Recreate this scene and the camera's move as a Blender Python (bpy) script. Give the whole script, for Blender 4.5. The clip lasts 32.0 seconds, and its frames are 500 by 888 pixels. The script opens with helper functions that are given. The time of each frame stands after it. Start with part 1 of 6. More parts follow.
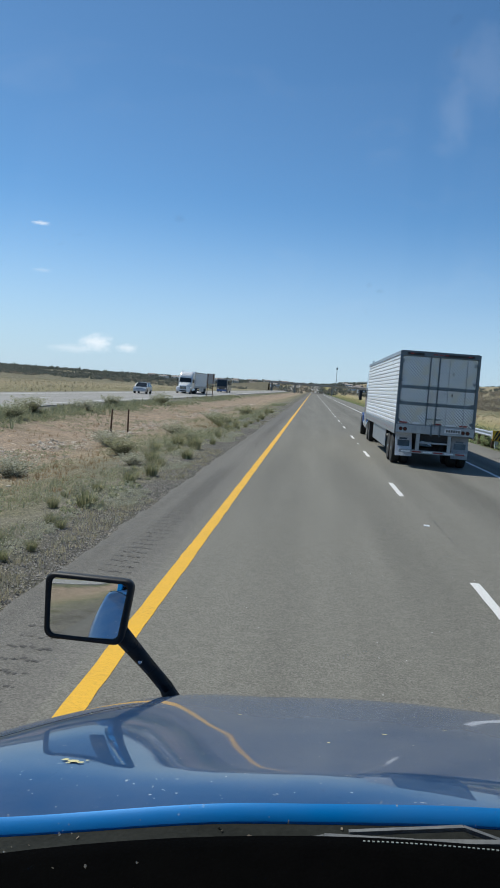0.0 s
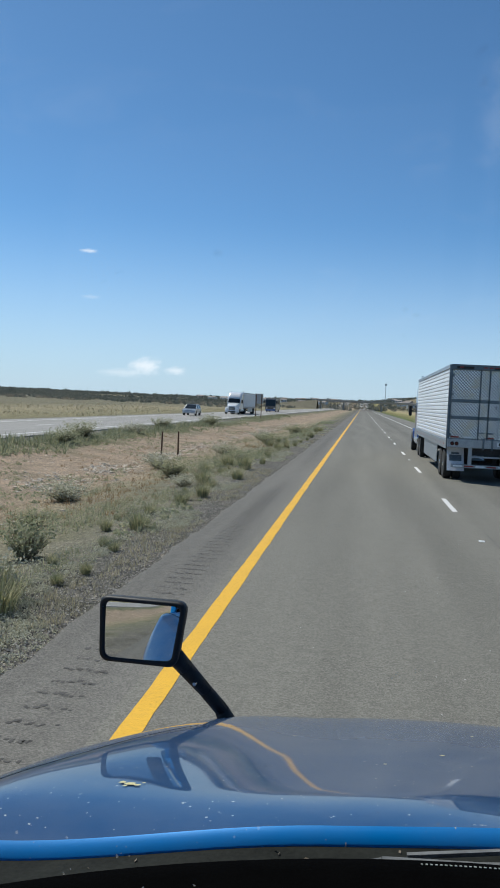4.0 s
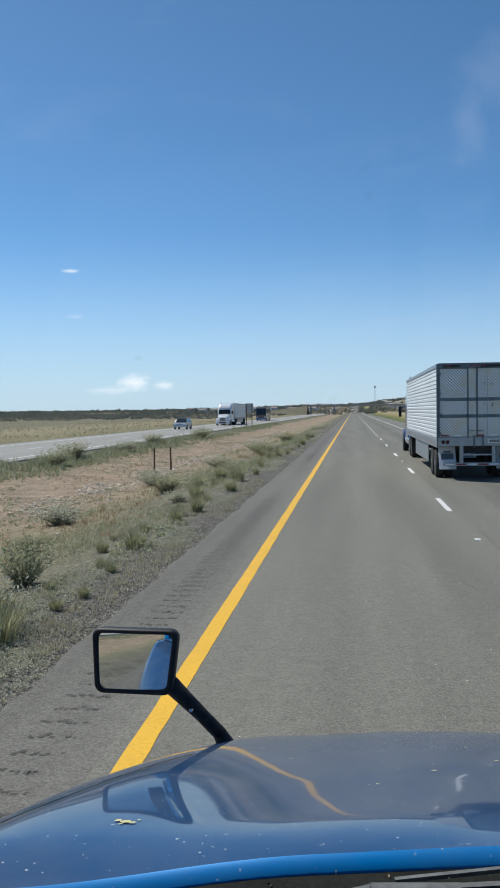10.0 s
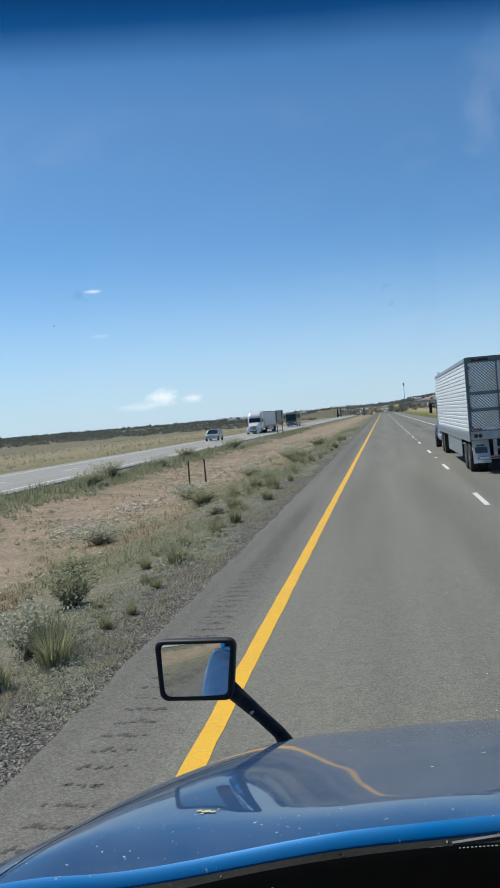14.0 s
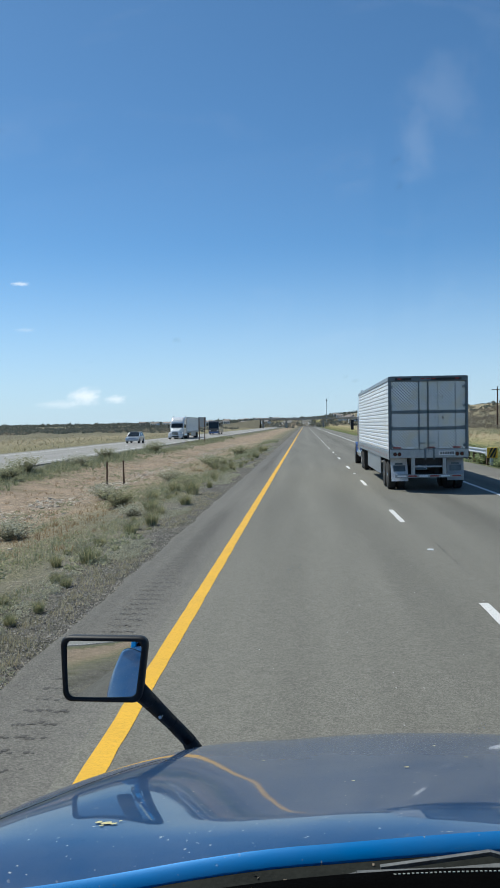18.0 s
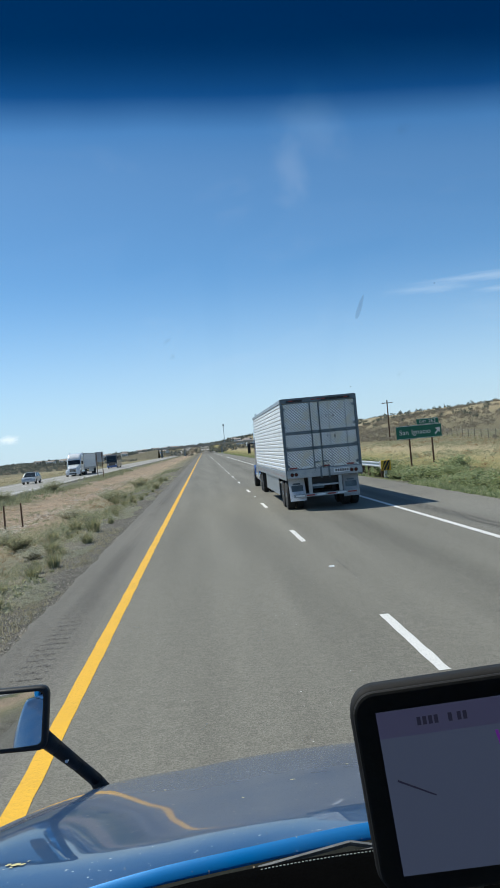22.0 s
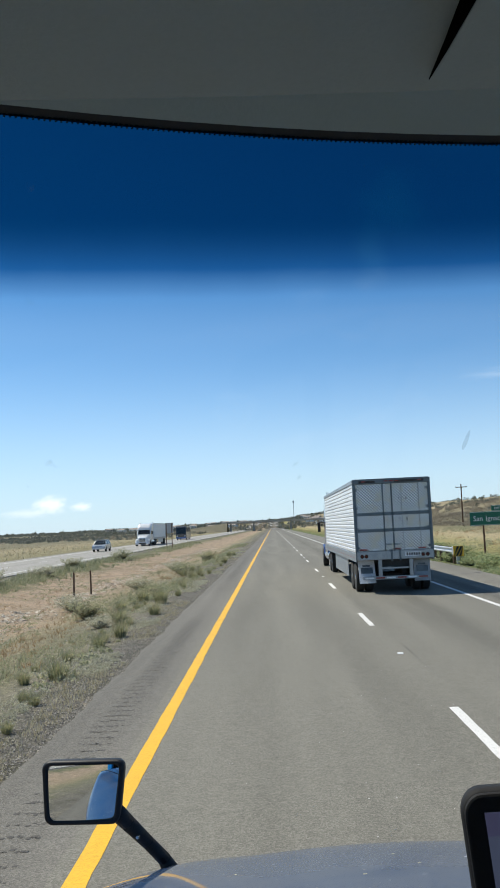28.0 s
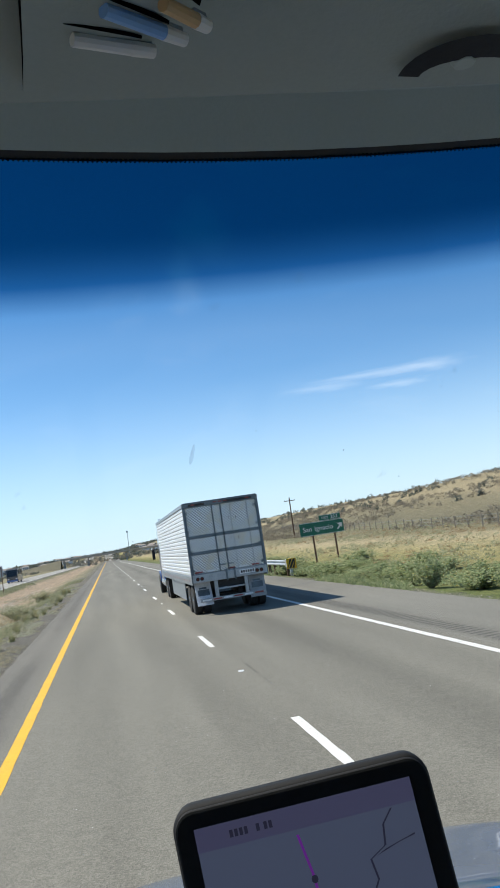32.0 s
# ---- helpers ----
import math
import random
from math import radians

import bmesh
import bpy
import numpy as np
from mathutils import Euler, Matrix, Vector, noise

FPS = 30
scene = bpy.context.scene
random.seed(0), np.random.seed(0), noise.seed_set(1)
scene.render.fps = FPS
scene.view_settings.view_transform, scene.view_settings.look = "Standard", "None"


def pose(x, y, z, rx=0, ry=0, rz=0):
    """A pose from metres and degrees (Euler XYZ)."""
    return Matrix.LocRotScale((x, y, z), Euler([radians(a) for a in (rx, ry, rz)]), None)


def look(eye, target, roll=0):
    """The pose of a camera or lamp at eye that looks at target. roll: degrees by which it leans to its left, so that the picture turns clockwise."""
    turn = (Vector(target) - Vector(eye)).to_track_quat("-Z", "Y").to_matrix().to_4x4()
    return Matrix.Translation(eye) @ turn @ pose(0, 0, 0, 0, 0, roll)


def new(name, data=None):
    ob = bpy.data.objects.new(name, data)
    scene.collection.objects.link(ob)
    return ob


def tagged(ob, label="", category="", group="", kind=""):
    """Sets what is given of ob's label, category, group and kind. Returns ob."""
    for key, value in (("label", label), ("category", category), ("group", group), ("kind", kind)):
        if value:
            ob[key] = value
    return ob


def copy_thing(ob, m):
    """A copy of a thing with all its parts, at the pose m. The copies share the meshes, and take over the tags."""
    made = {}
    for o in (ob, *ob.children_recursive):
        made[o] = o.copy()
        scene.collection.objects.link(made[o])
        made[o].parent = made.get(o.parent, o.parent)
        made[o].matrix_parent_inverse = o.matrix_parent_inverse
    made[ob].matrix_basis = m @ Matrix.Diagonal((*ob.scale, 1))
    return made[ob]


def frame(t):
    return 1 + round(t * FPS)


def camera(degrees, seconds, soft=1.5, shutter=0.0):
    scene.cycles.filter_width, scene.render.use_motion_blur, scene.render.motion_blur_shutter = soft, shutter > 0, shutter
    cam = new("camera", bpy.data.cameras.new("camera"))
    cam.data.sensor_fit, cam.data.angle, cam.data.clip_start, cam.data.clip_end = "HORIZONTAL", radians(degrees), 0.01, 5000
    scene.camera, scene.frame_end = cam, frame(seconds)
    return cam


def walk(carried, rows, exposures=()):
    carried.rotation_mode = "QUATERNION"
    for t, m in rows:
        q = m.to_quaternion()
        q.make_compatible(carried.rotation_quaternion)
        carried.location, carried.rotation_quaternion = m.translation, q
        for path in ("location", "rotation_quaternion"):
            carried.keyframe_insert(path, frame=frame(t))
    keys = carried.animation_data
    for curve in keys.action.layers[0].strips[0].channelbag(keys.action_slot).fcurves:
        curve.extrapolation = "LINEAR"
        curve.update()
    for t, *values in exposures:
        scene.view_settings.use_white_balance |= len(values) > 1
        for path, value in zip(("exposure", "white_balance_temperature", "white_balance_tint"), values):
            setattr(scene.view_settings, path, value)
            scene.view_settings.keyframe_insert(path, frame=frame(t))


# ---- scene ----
# ---- camera and its way: a hand-held camera in the cab of a lorry ----
cam = camera(32.5, 32.0, soft=1.7)
# seconds, x, y, z, pitch, roll, yaw
ROWS = (
    (0, -0.041, 0.008, 2.290, -3.91, -4.40, 4.22),
    (0.5, -0.031, 0.000, 2.287, -3.74, -4.42, 4.44),
    (1, -0.016, 0.011, 2.294, -5.44, -3.05, 5.77),
    (1.5, -0.036, 0.003, 2.294, -5.88, -2.40, 6.02),
    (2, -0.036, -0.002, 2.292, -5.43, -1.94, 6.39),
    (2.5, -0.053, 0.018, 2.295, -4.57, -2.55, 6.42),
    (3, -0.056, 0.012, 2.297, -4.09, -2.60, 6.79),
    (3.5, -0.037, -0.002, 2.294, -2.82, -2.71, 7.49),
    (5.5, -0.034, 0.007, 2.299, -2.82, -2.82, 7.23),
    (6, -0.016, 0.011, 2.300, -2.80, -2.40, 7.28),
    (6.5, -0.020, -0.001, 2.307, -2.82, -2.95, 7.33),
    (7, -0.004, -0.006, 2.314, -2.86, -2.40, 7.38),
    (7.5, -0.003, 0.009, 2.316, -3.23, -1.15, 6.70),
    (8, -0.006, -0.014, 2.324, -3.55, -0.50, 6.30),
    (8.5, 0.017, -0.001, 2.315, -3.66, 2.01, 4.82),
    (9, -0.002, 0.011, 2.318, -2.91, 1.37, 5.74),
    (9.5, 0.005, 0.003, 2.328, -2.17, 0.73, 6.70),
    (10, 0.006, -0.026, 2.344, -2.16, 0.76, 6.83),
    (10.5, -0.002, -0.041, 2.331, -4.05, 2.13, 7.74),
    (11, -0.003, -0.037, 2.332, -4.36, 2.85, 8.67),
    (11.5, -0.004, -0.041, 2.337, -4.68, 4.02, 9.07),
    (12, -0.009, -0.039, 2.340, -4.78, 5.23, 10.54),
    (12.5, 0.006, -0.065, 2.335, -4.54, 5.14, 10.65),
    (13, 0.049, -0.168, 2.411, -1.73, 3.75, 9.37),
    (13.5, 0.023, -0.167, 2.406, -1.55, 4.54, 9.29),
    (14, 0.004, -0.204, 2.382, -1.56, 4.80, 8.83),
    (14.5, -0.008, -0.192, 2.384, -1.59, 4.92, 7.87),
    (15, -0.010, -0.178, 2.378, -1.70, 5.67, 5.88),
    (15.5, -0.052, -0.131, 2.361, -1.22, 5.95, 4.76),
    (17.5, -0.049, -0.039, 2.340, -0.55, 0.99, 6.10),
    (18, -0.041, -0.059, 2.323, -1.29, 0.93, 3.65),
    (18.5, -0.058, -0.052, 2.328, -1.60, 0.94, 3.11),
    (19, -0.056, -0.048, 2.332, -2.89, 1.63, 0.90),
    (19.5, -0.080, -0.062, 2.299, -3.55, 1.63, -0.34),
    (20, -0.090, -0.101, 2.294, -3.52, 2.25, -0.43),
    (20.5, -0.104, -0.065, 2.311, -3.14, 2.14, -0.28),
    (21, -0.094, -0.084, 2.335, -2.13, 1.59, 0.14),
    (21.5, 0.017, -0.256, 2.402, -0.18, 4.67, -2.52),
    (22, 0.034, -0.256, 2.382, 0.12, 5.38, -3.12),
    (22.5, 0.015, -0.314, 2.404, 0.28, 5.39, -2.83),
    (23, 0.023, -0.347, 2.411, 0.80, 5.21, -2.91),
    (23.5, 0.049, -0.340, 2.406, 2.14, 5.58, -3.51),
    (24, 0.051, -0.346, 2.410, 2.87, 6.07, -3.61),
    (24.5, 0.048, -0.347, 2.404, 3.12, 6.22, -3.03),
    (26.5, 0.019, -0.377, 2.422, 4.31, 4.71, -0.62),
    (27, -0.021, -0.375, 2.431, 4.95, 3.66, 0.72),
    (27.5, -0.020, -0.379, 2.428, 5.57, 3.01, 1.47),
    (28, -0.011, -0.355, 2.416, 5.53, 2.61, 1.49),
    (28.5, -0.016, -0.337, 2.409, 5.55, 2.50, 1.64),
    (29, -0.011, -0.341, 2.407, 5.79, 3.40, 1.22),
    (29.5, 0.012, -0.240, 2.374, 5.96, 4.30, 1.58),
    (30, 0.017, -0.350, 2.413, 6.63, 8.90, -2.76),
    (30.5, 0.045, -0.371, 2.415, 7.18, 10.86, -7.84),
    (31, 0.055, -0.379, 2.430, 6.90, 10.24, -10.72),
    (31.5, 0.068, -0.362, 2.416, 6.65, 9.59, -11.13),
    (32, 0.084, -0.349, 2.404, 6.17, 8.65, -9.44),
)
walk(cam, [(t, pose(x, y, z, 90 + p, r, w)) for t, x, y, z, p, r, w in ROWS],
     exposures=((0, 0.32, 6250, 8), (8, 0.35, 6250, 8), (12.5, 0.36, 6350, 8), (15, 0.37, 6250, 7), (18, 0.41, 6220, 6), (19.2, 0.43, 6220, 6), (20, 0.53, 6230, 6), (21, 0.4, 6250, 6), (22, 0.49, 6350, 6), (23, 0.62, 6550, 7), (26.5, 0.68, 6650, 8),
                (29, 0.64, 6650, 8), (32, 0.8, 6600, 8)))

# ---- light: clear midday sky, sun high on the left and ahead ----
SUN_WAY = Vector((-2.2, 1.6, 3.95)).normalized()
ELEV = math.asin(SUN_WAY.z)
AZIM = math.atan2(SUN_WAY.x, SUN_WAY.y)
world = bpy.data.worlds.new("sky")
scene.world = world
world.use_nodes = True
wn, wl = world.node_tree.nodes, world.node_tree.links
wn.clear()
w_out = wn.new("ShaderNodeOutputWorld")
w_bg = wn.new("ShaderNodeBackground")
w_sky = wn.new("ShaderNodeTexSky")
w_sky.sky_type = "NISHITA"
w_sky.sun_disc = False
w_sky.sun_elevation = ELEV
w_sky.sun_rotation = AZIM
w_sky.altitude = 2200
w_sky.air_density = 0.8
w_sky.dust_density = 2.2
w_sky.ozone_density = 3.0
w_bg.inputs["Strength"].default_value = 0.0895
# thin high cloud wisps
w_co = wn.new("ShaderNodeTexCoord")
w_map = wn.new("ShaderNodeMapping")
w_map.inputs["Scale"].default_value = (2.2, 2.2, 7.0)
w_map.inputs["Rotation"].default_value = (0.25, 0.3, 0.2)
w_n = wn.new("ShaderNodeTexNoise")
w_n.inputs["Scale"].default_value = 2.1
w_n.inputs["Detail"].default_value = 9
w_n.inputs["Roughness"].default_value = 0.62
w_n.inputs["Distortion"].default_value = 0.9
w_r = wn.new("ShaderNodeMapRange")
w_r.inputs["From Min"].default_value = 0.56
w_r.inputs["From Max"].default_value = 0.80
w_r.inputs["To Max"].default_value = 0.06
w_mix = wn.new("ShaderNodeMix")
w_mix.data_type = "RGBA"
w_mix.inputs[7].default_value = (7.2, 7.6, 8.2, 1)
wl.new(w_co.outputs["Generated"], w_map.inputs["Vector"])
wl.new(w_map.outputs["Vector"], w_n.inputs["Vector"])
wl.new(w_n.outputs["Fac"], w_r.inputs["Value"])
wl.new(w_r.outputs["Result"], w_mix.inputs[0])
w_tint = wn.new("ShaderNodeMix")
w_tint.data_type, w_tint.blend_type = "RGBA", "MULTIPLY"
w_tint.inputs[0].default_value = 1.0
w_tint.inputs[7].default_value = (0.72, 1.015, 1.095, 1)
wl.new(w_sky.outputs["Color"], w_tint.inputs[6])
wl.new(w_tint.outputs[2], w_mix.inputs[6])

w_col = w_mix.outputs[2]
# pale haze along the whole horizon
w_sep = wn.new("ShaderNodeSeparateXYZ")
wl.new(w_co.outputs["Generated"], w_sep.inputs[0])
w_hz = wn.new("ShaderNodeMapRange")
w_hz.interpolation_type = "SMOOTHSTEP"
w_hz.inputs["From Min"].default_value, w_hz.inputs["From Max"].default_value = -0.05, 0.215
w_hz.inputs["To Min"].default_value, w_hz.inputs["To Max"].default_value = 0.92, 0
wl.new(w_sep.outputs[2], w_hz.inputs["Value"])
w_hm = wn.new("ShaderNodeMix")
w_hm.data_type = "RGBA"
w_hm.inputs[7].default_value = (5.2, 6.2, 7.2, 1)
wl.new(w_hz.outputs["Result"], w_hm.inputs[0])
wl.new(w_col, w_hm.inputs[6])
w_col = w_hm.outputs[2]
# low cumulus and small high streaks: soft, uneven patches of cloud
for az, el, wide, tall, amount in ((-14.5, 2.0, 0.021, 0.012, 0.75), (-12.5, 1.8, 0.014, 0.006, 0.6), (-16.0, 1.5, 0.03, 0.006, 0.35), (-18.45, 9.2, 0.011, 0.0028, 0.6), (-18.2, 6.3, 0.012, 0.003, 0.18),
                                     (19.8, 9.35, 0.10, 0.006, 0.17), (20.8, 8.45, 0.045, 0.005, 0.15), (16.0, 9.0, 0.06, 0.006, 0.12), (23.0, 9.3, 0.05, 0.009, 0.13), (7.6, 17.3, 0.025, 0.05, 0.06), (9.2, 20.0, 0.05, 0.05, 0.06)):
    c = Vector((math.sin(radians(az)) * math.cos(radians(el)), math.cos(radians(az)) * math.cos(radians(el)), math.sin(radians(el))))
    sb = wn.new("ShaderNodeVectorMath")
    sb.operation = "SUBTRACT"
    sb.inputs[1].default_value = c
    wl.new(w_co.outputs["Generated"], sb.inputs[0])
    ml = wn.new("ShaderNodeVectorMath")
    ml.operation = "MULTIPLY"
    ml.inputs[1].default_value = (1 / wide, 1 / wide, 1 / tall)
    wl.new(sb.outputs[0], ml.inputs[0])
    ln = wn.new("ShaderNodeVectorMath")
    ln.operation = "LENGTH"
    wl.new(ml.outputs[0], ln.inputs[0])
    nn = wn.new("ShaderNodeTexNoise")
    nn.inputs["Scale"].default_value, nn.inputs["Detail"].default_value, nn.inputs["Roughness"].default_value = 1.7, 6, 0.6
    wl.new(ml.outputs[0], nn.inputs["Vector"])
    ma = wn.new("ShaderNodeMath")
    ma.operation = "MULTIPLY_ADD"
    ma.inputs[1].default_value = 1.5
    wl.new(nn.outputs["Fac"], ma.inputs[0])
    wl.new(ln.outputs["Value"], ma.inputs[2])
    mr = wn.new("ShaderNodeMapRange")
    mr.interpolation_type = "SMOOTHSTEP"
    mr.inputs["From Min"].default_value, mr.inputs["From Max"].default_value = 0.8, 1.85
    mr.inputs["To Min"].default_value, mr.inputs["To Max"].default_value = amount, 0
    wl.new(ma.outputs[0], mr.inputs["Value"])
    mc = wn.new("ShaderNodeMix")
    mc.data_type = "RGBA"
    mc.inputs[7].default_value = (9.0, 9.2, 9.5, 1)
    wl.new(mr.outputs["Result"], mc.inputs[0])
    wl.new(w_col, mc.inputs[6])
    w_col = mc.outputs[2]
wl.new(w_col, w_bg.inputs["Color"])
wl.new(w_bg.outputs["Background"], w_out.inputs["Surface"])

sun_data = bpy.data.lights.new("sun", "SUN")
sun_data.energy = 3.6
sun_data.angle = radians(0.53)
sun_data.color = (1.0, 0.94, 0.84)
sun = new("sun", sun_data)
sun.matrix_world = look(SUN_WAY * 100, (0, 0, 0))


# ---- materials ----
def setup(name):
    m = bpy.data.materials.new(name)
    m.use_nodes = True
    nt = m.node_tree
    return m, nt.nodes, nt.links, nt.nodes["Principled BSDF"]


def ramp(ns, stops):
    r = ns.new("ShaderNodeValToRGB")
    while len(r.color_ramp.elements) < len(stops):
        r.color_ramp.elements.new(0.5)
    for e, (p, c) in zip(r.color_ramp.elements, stops):
        e.position, e.color = p, (*c, 1)
    return r


def noise_node(ns, ls, vec, scale, detail=4, rough=0.55):
    n = ns.new("ShaderNodeTexNoise")
    n.inputs["Scale"].default_value, n.inputs["Detail"].default_value, n.inputs["Roughness"].default_value = scale, detail, rough
    if vec:
        ls.new(vec, n.inputs["Vector"])
    return n


def surface(name, a, b, rough=0.6, metal=0.0, scale=6.0, fine=60.0, bump=0.15, depth=0.003, coat=0.0, spec=0.5, vary=0.0):
    """Two tones mixed by a coarse and a fine noise, with fine relief and uneven gloss."""
    m, ns, ls, p = setup(name)
    co = ns.new("ShaderNodeTexCoord")
    n1 = noise_node(ns, ls, co.outputs["Object"], scale, 5)
    n2 = noise_node(ns, ls, co.outputs["Object"], fine, 3)
    add = ns.new("ShaderNodeMath")
    add.operation = "MULTIPLY_ADD"
    add.inputs[1].default_value = 0.35
    ls.new(n2.outputs["Fac"], add.inputs[0])
    sc = ns.new("ShaderNodeMath")
    sc.operation = "MULTIPLY"
    sc.inputs[1].default_value = 0.65
    ls.new(n1.outputs["Fac"], sc.inputs[0])
    ls.new(sc.outputs[0], add.inputs[2])
    r = ramp(ns, ((0.32, a), (0.68, b)))
    ls.new(add.outputs[0], r.inputs[0])
    col = r.outputs["Color"]
    if vary:
        oi = ns.new("ShaderNodeObjectInfo")
        mr = ns.new("ShaderNodeMapRange")
        mr.inputs["To Min"].default_value, mr.inputs["To Max"].default_value = 1 - vary, 1 + vary
        ls.new(oi.outputs["Random"], mr.inputs["Value"])
        hs = ns.new("ShaderNodeHueSaturation")
        ls.new(mr.outputs["Result"], hs.inputs["Value"])
        ls.new(col, hs.inputs["Color"])
        col = hs.outputs["Color"]
    ls.new(col, p.inputs["Base Color"])
    rr = ns.new("ShaderNodeMapRange")
    rr.inputs["To Min"].default_value, rr.inputs["To Max"].default_value = rough * 0.82, min(1, rough * 1.18)
    ls.new(n1.outputs["Fac"], rr.inputs["Value"])
    ls.new(rr.outputs["Result"], p.inputs["Roughness"])
    p.inputs["Metallic"].default_value = metal
    p.inputs["Specular IOR Level"].default_value = spec
    p.inputs["Coat Weight"].default_value = coat
    if bump:
        bp = ns.new("ShaderNodeBump")
        bp.inputs["Strength"].default_value, bp.inputs["Distance"].default_value = bump, depth
        ls.new(n2.outputs["Fac"], bp.inputs["Height"])
        ls.new(bp.outputs["Normal"], p.inputs["Normal"])
    return m


def leafy(name, stops, rough=0.75, glow=0.4):
    """Leaves, blades and chips: a tone of its own for each island; leaves let a little light through."""
    m, ns, ls, p = setup(name)
    g = ns.new("ShaderNodeNewGeometry")
    r = ramp(ns, stops)
    ls.new(g.outputs["Random Per Island"], r.inputs[0])
    ls.new(r.outputs["Color"], p.inputs["Base Color"])
    p.inputs["Roughness"].default_value = rough
    p.inputs["Specular IOR Level"].default_value = 0.25
    tr = ns.new("ShaderNodeBsdfTranslucent")
    ls.new(r.outputs["Color"], tr.inputs["Color"])
    mx = ns.new("ShaderNodeMixShader")
    mx.inputs[0].default_value = glow
    ls.new(p.outputs[0], mx.inputs[1])
    ls.new(tr.outputs[0], mx.inputs[2])
    ls.new(mx.outputs[0], ns["Material Output"].inputs["Surface"])
    return m


def asphalt(name, dark, light, tracks=()):
    """Old asphalt: pale chips in a dark binder, blotches, long darker and paler bands that wheels have left along y."""
    m, ns, ls, p = setup(name)
    co = ns.new("ShaderNodeTexCoord")
    vo = ns.new("ShaderNodeTexVoronoi")
    vo.inputs["Scale"].default_value = 80
    ls.new(co.outputs["Object"], vo.inputs["Vector"])
    fine = noise_node(ns, ls, co.outputs["Object"], 160, 2)
    mid = noise_node(ns, ls, co.outputs["Object"], 7, 6, 0.65)
    mp = ns.new("ShaderNodeMapping")
    mp.inputs["Scale"].default_value = (0.55, 0.03, 1)
    ls.new(co.outputs["Object"], mp.inputs["Vector"])
    streak = noise_node(ns, ls, mp.outputs["Vector"], 2.0, 2, 0.45)
    r = ramp(ns, ((0.2, dark), (0.465, tuple(0.55 * a + 0.45 * b for a, b in zip(dark, light))), (0.72, light), (0.9, tuple(min(1, 1.8 * c) for c in light))))
    s1 = ns.new("ShaderNodeMix")
    s1.inputs[0].default_value = 0.35
    ls.new(vo.outputs["Color"], s1.inputs[2])
    sep = ns.new("ShaderNodeSeparateColor")
    ls.new(vo.outputs["Color"], sep.inputs[0])
    ls.new(sep.outputs[0], s1.inputs[2])
    ls.new(fine.outputs["Fac"], s1.inputs[3])
    s2 = ns.new("ShaderNodeMix")
    s2.inputs[0].default_value = 0.3
    ls.new(s1.outputs[0], s2.inputs[2])
    ls.new(mid.outputs["Fac"], s2.inputs[3])
    s3 = ns.new("ShaderNodeMix")
    s3.inputs[0].default_value = 0.32
    ls.new(s2.outputs[0], s3.inputs[2])
    ls.new(streak.outputs["Fac"], s3.inputs[3])
    val = s3.outputs[0]
    if tracks:
        sx = ns.new("ShaderNodeSeparateXYZ")
        ls.new(co.outputs["Object"], sx.inputs[0])
        for x0, half, amount in tracks:
            d = ns.new("ShaderNodeMath")
            d.operation = "SUBTRACT"
            d.inputs[1].default_value = x0
            ls.new(sx.outputs[0], d.inputs[0])
            ab = ns.new("ShaderNodeMath")
            ab.operation = "ABSOLUTE"
            ls.new(d.outputs[0], ab.inputs[0])
            mr = ns.new("ShaderNodeMapRange")
            mr.interpolation_type = "SMOOTHSTEP"
            mr.inputs["From Max"].default_value = half
            mr.inputs["To Min"].default_value, mr.inputs["To Max"].default_value = amount, 0
            ls.new(ab.outputs[0], mr.inputs["Value"])
            ad = ns.new("ShaderNodeMath")
            ad.operation = "ADD"
            ls.new(val, ad.inputs[0])
            ls.new(mr.outputs["Result"], ad.inputs[1])
            val = ad.outputs[0]
    ls.new(val, r.inputs[0])
    ls.new(r.outputs["Color"], p.inputs["Base Color"])
    p.inputs["Roughness"].default_value = 0.86
    p.inputs["Specular IOR Level"].default_value = 0.35
    bp = ns.new("ShaderNodeBump")
    bp.inputs["Strength"].default_value, bp.inputs["Distance"].default_value = 0.55, 0.006
    ls.new(vo.outputs["Distance"], bp.inputs["Height"])
    ls.new(bp.outputs["Normal"], p.inputs["Normal"])
    return m


def paint_line(name, col, worn):
    """Road paint, cracked and rubbed through to the asphalt in spots."""
    m, ns, ls, p = setup(name)
    co = ns.new("ShaderNodeTexCoord")
    n1 = noise_node(ns, ls, co.outputs["Object"], 28, 6, 0.7)
    n2 = noise_node(ns, ls, co.outputs["Object"], 1.3, 3)
    mu = ns.new("ShaderNodeMath")
    mu.operation = "MULTIPLY_ADD"
    mu.inputs[1].default_value = 0.35
    ls.new(n2.outputs["Fac"], mu.inputs[0])
    ls.new(n1.outputs["Fac"], mu.inputs[2])
    r = ramp(ns, ((0.42, worn), (0.56, tuple(0.8 * c for c in col)), (0.85, col)))
    ls.new(mu.outputs[0], r.inputs[0])
    ls.new(r.outputs["Color"], p.inputs["Base Color"])
    p.inputs["Roughness"].default_value = 0.55
    return m


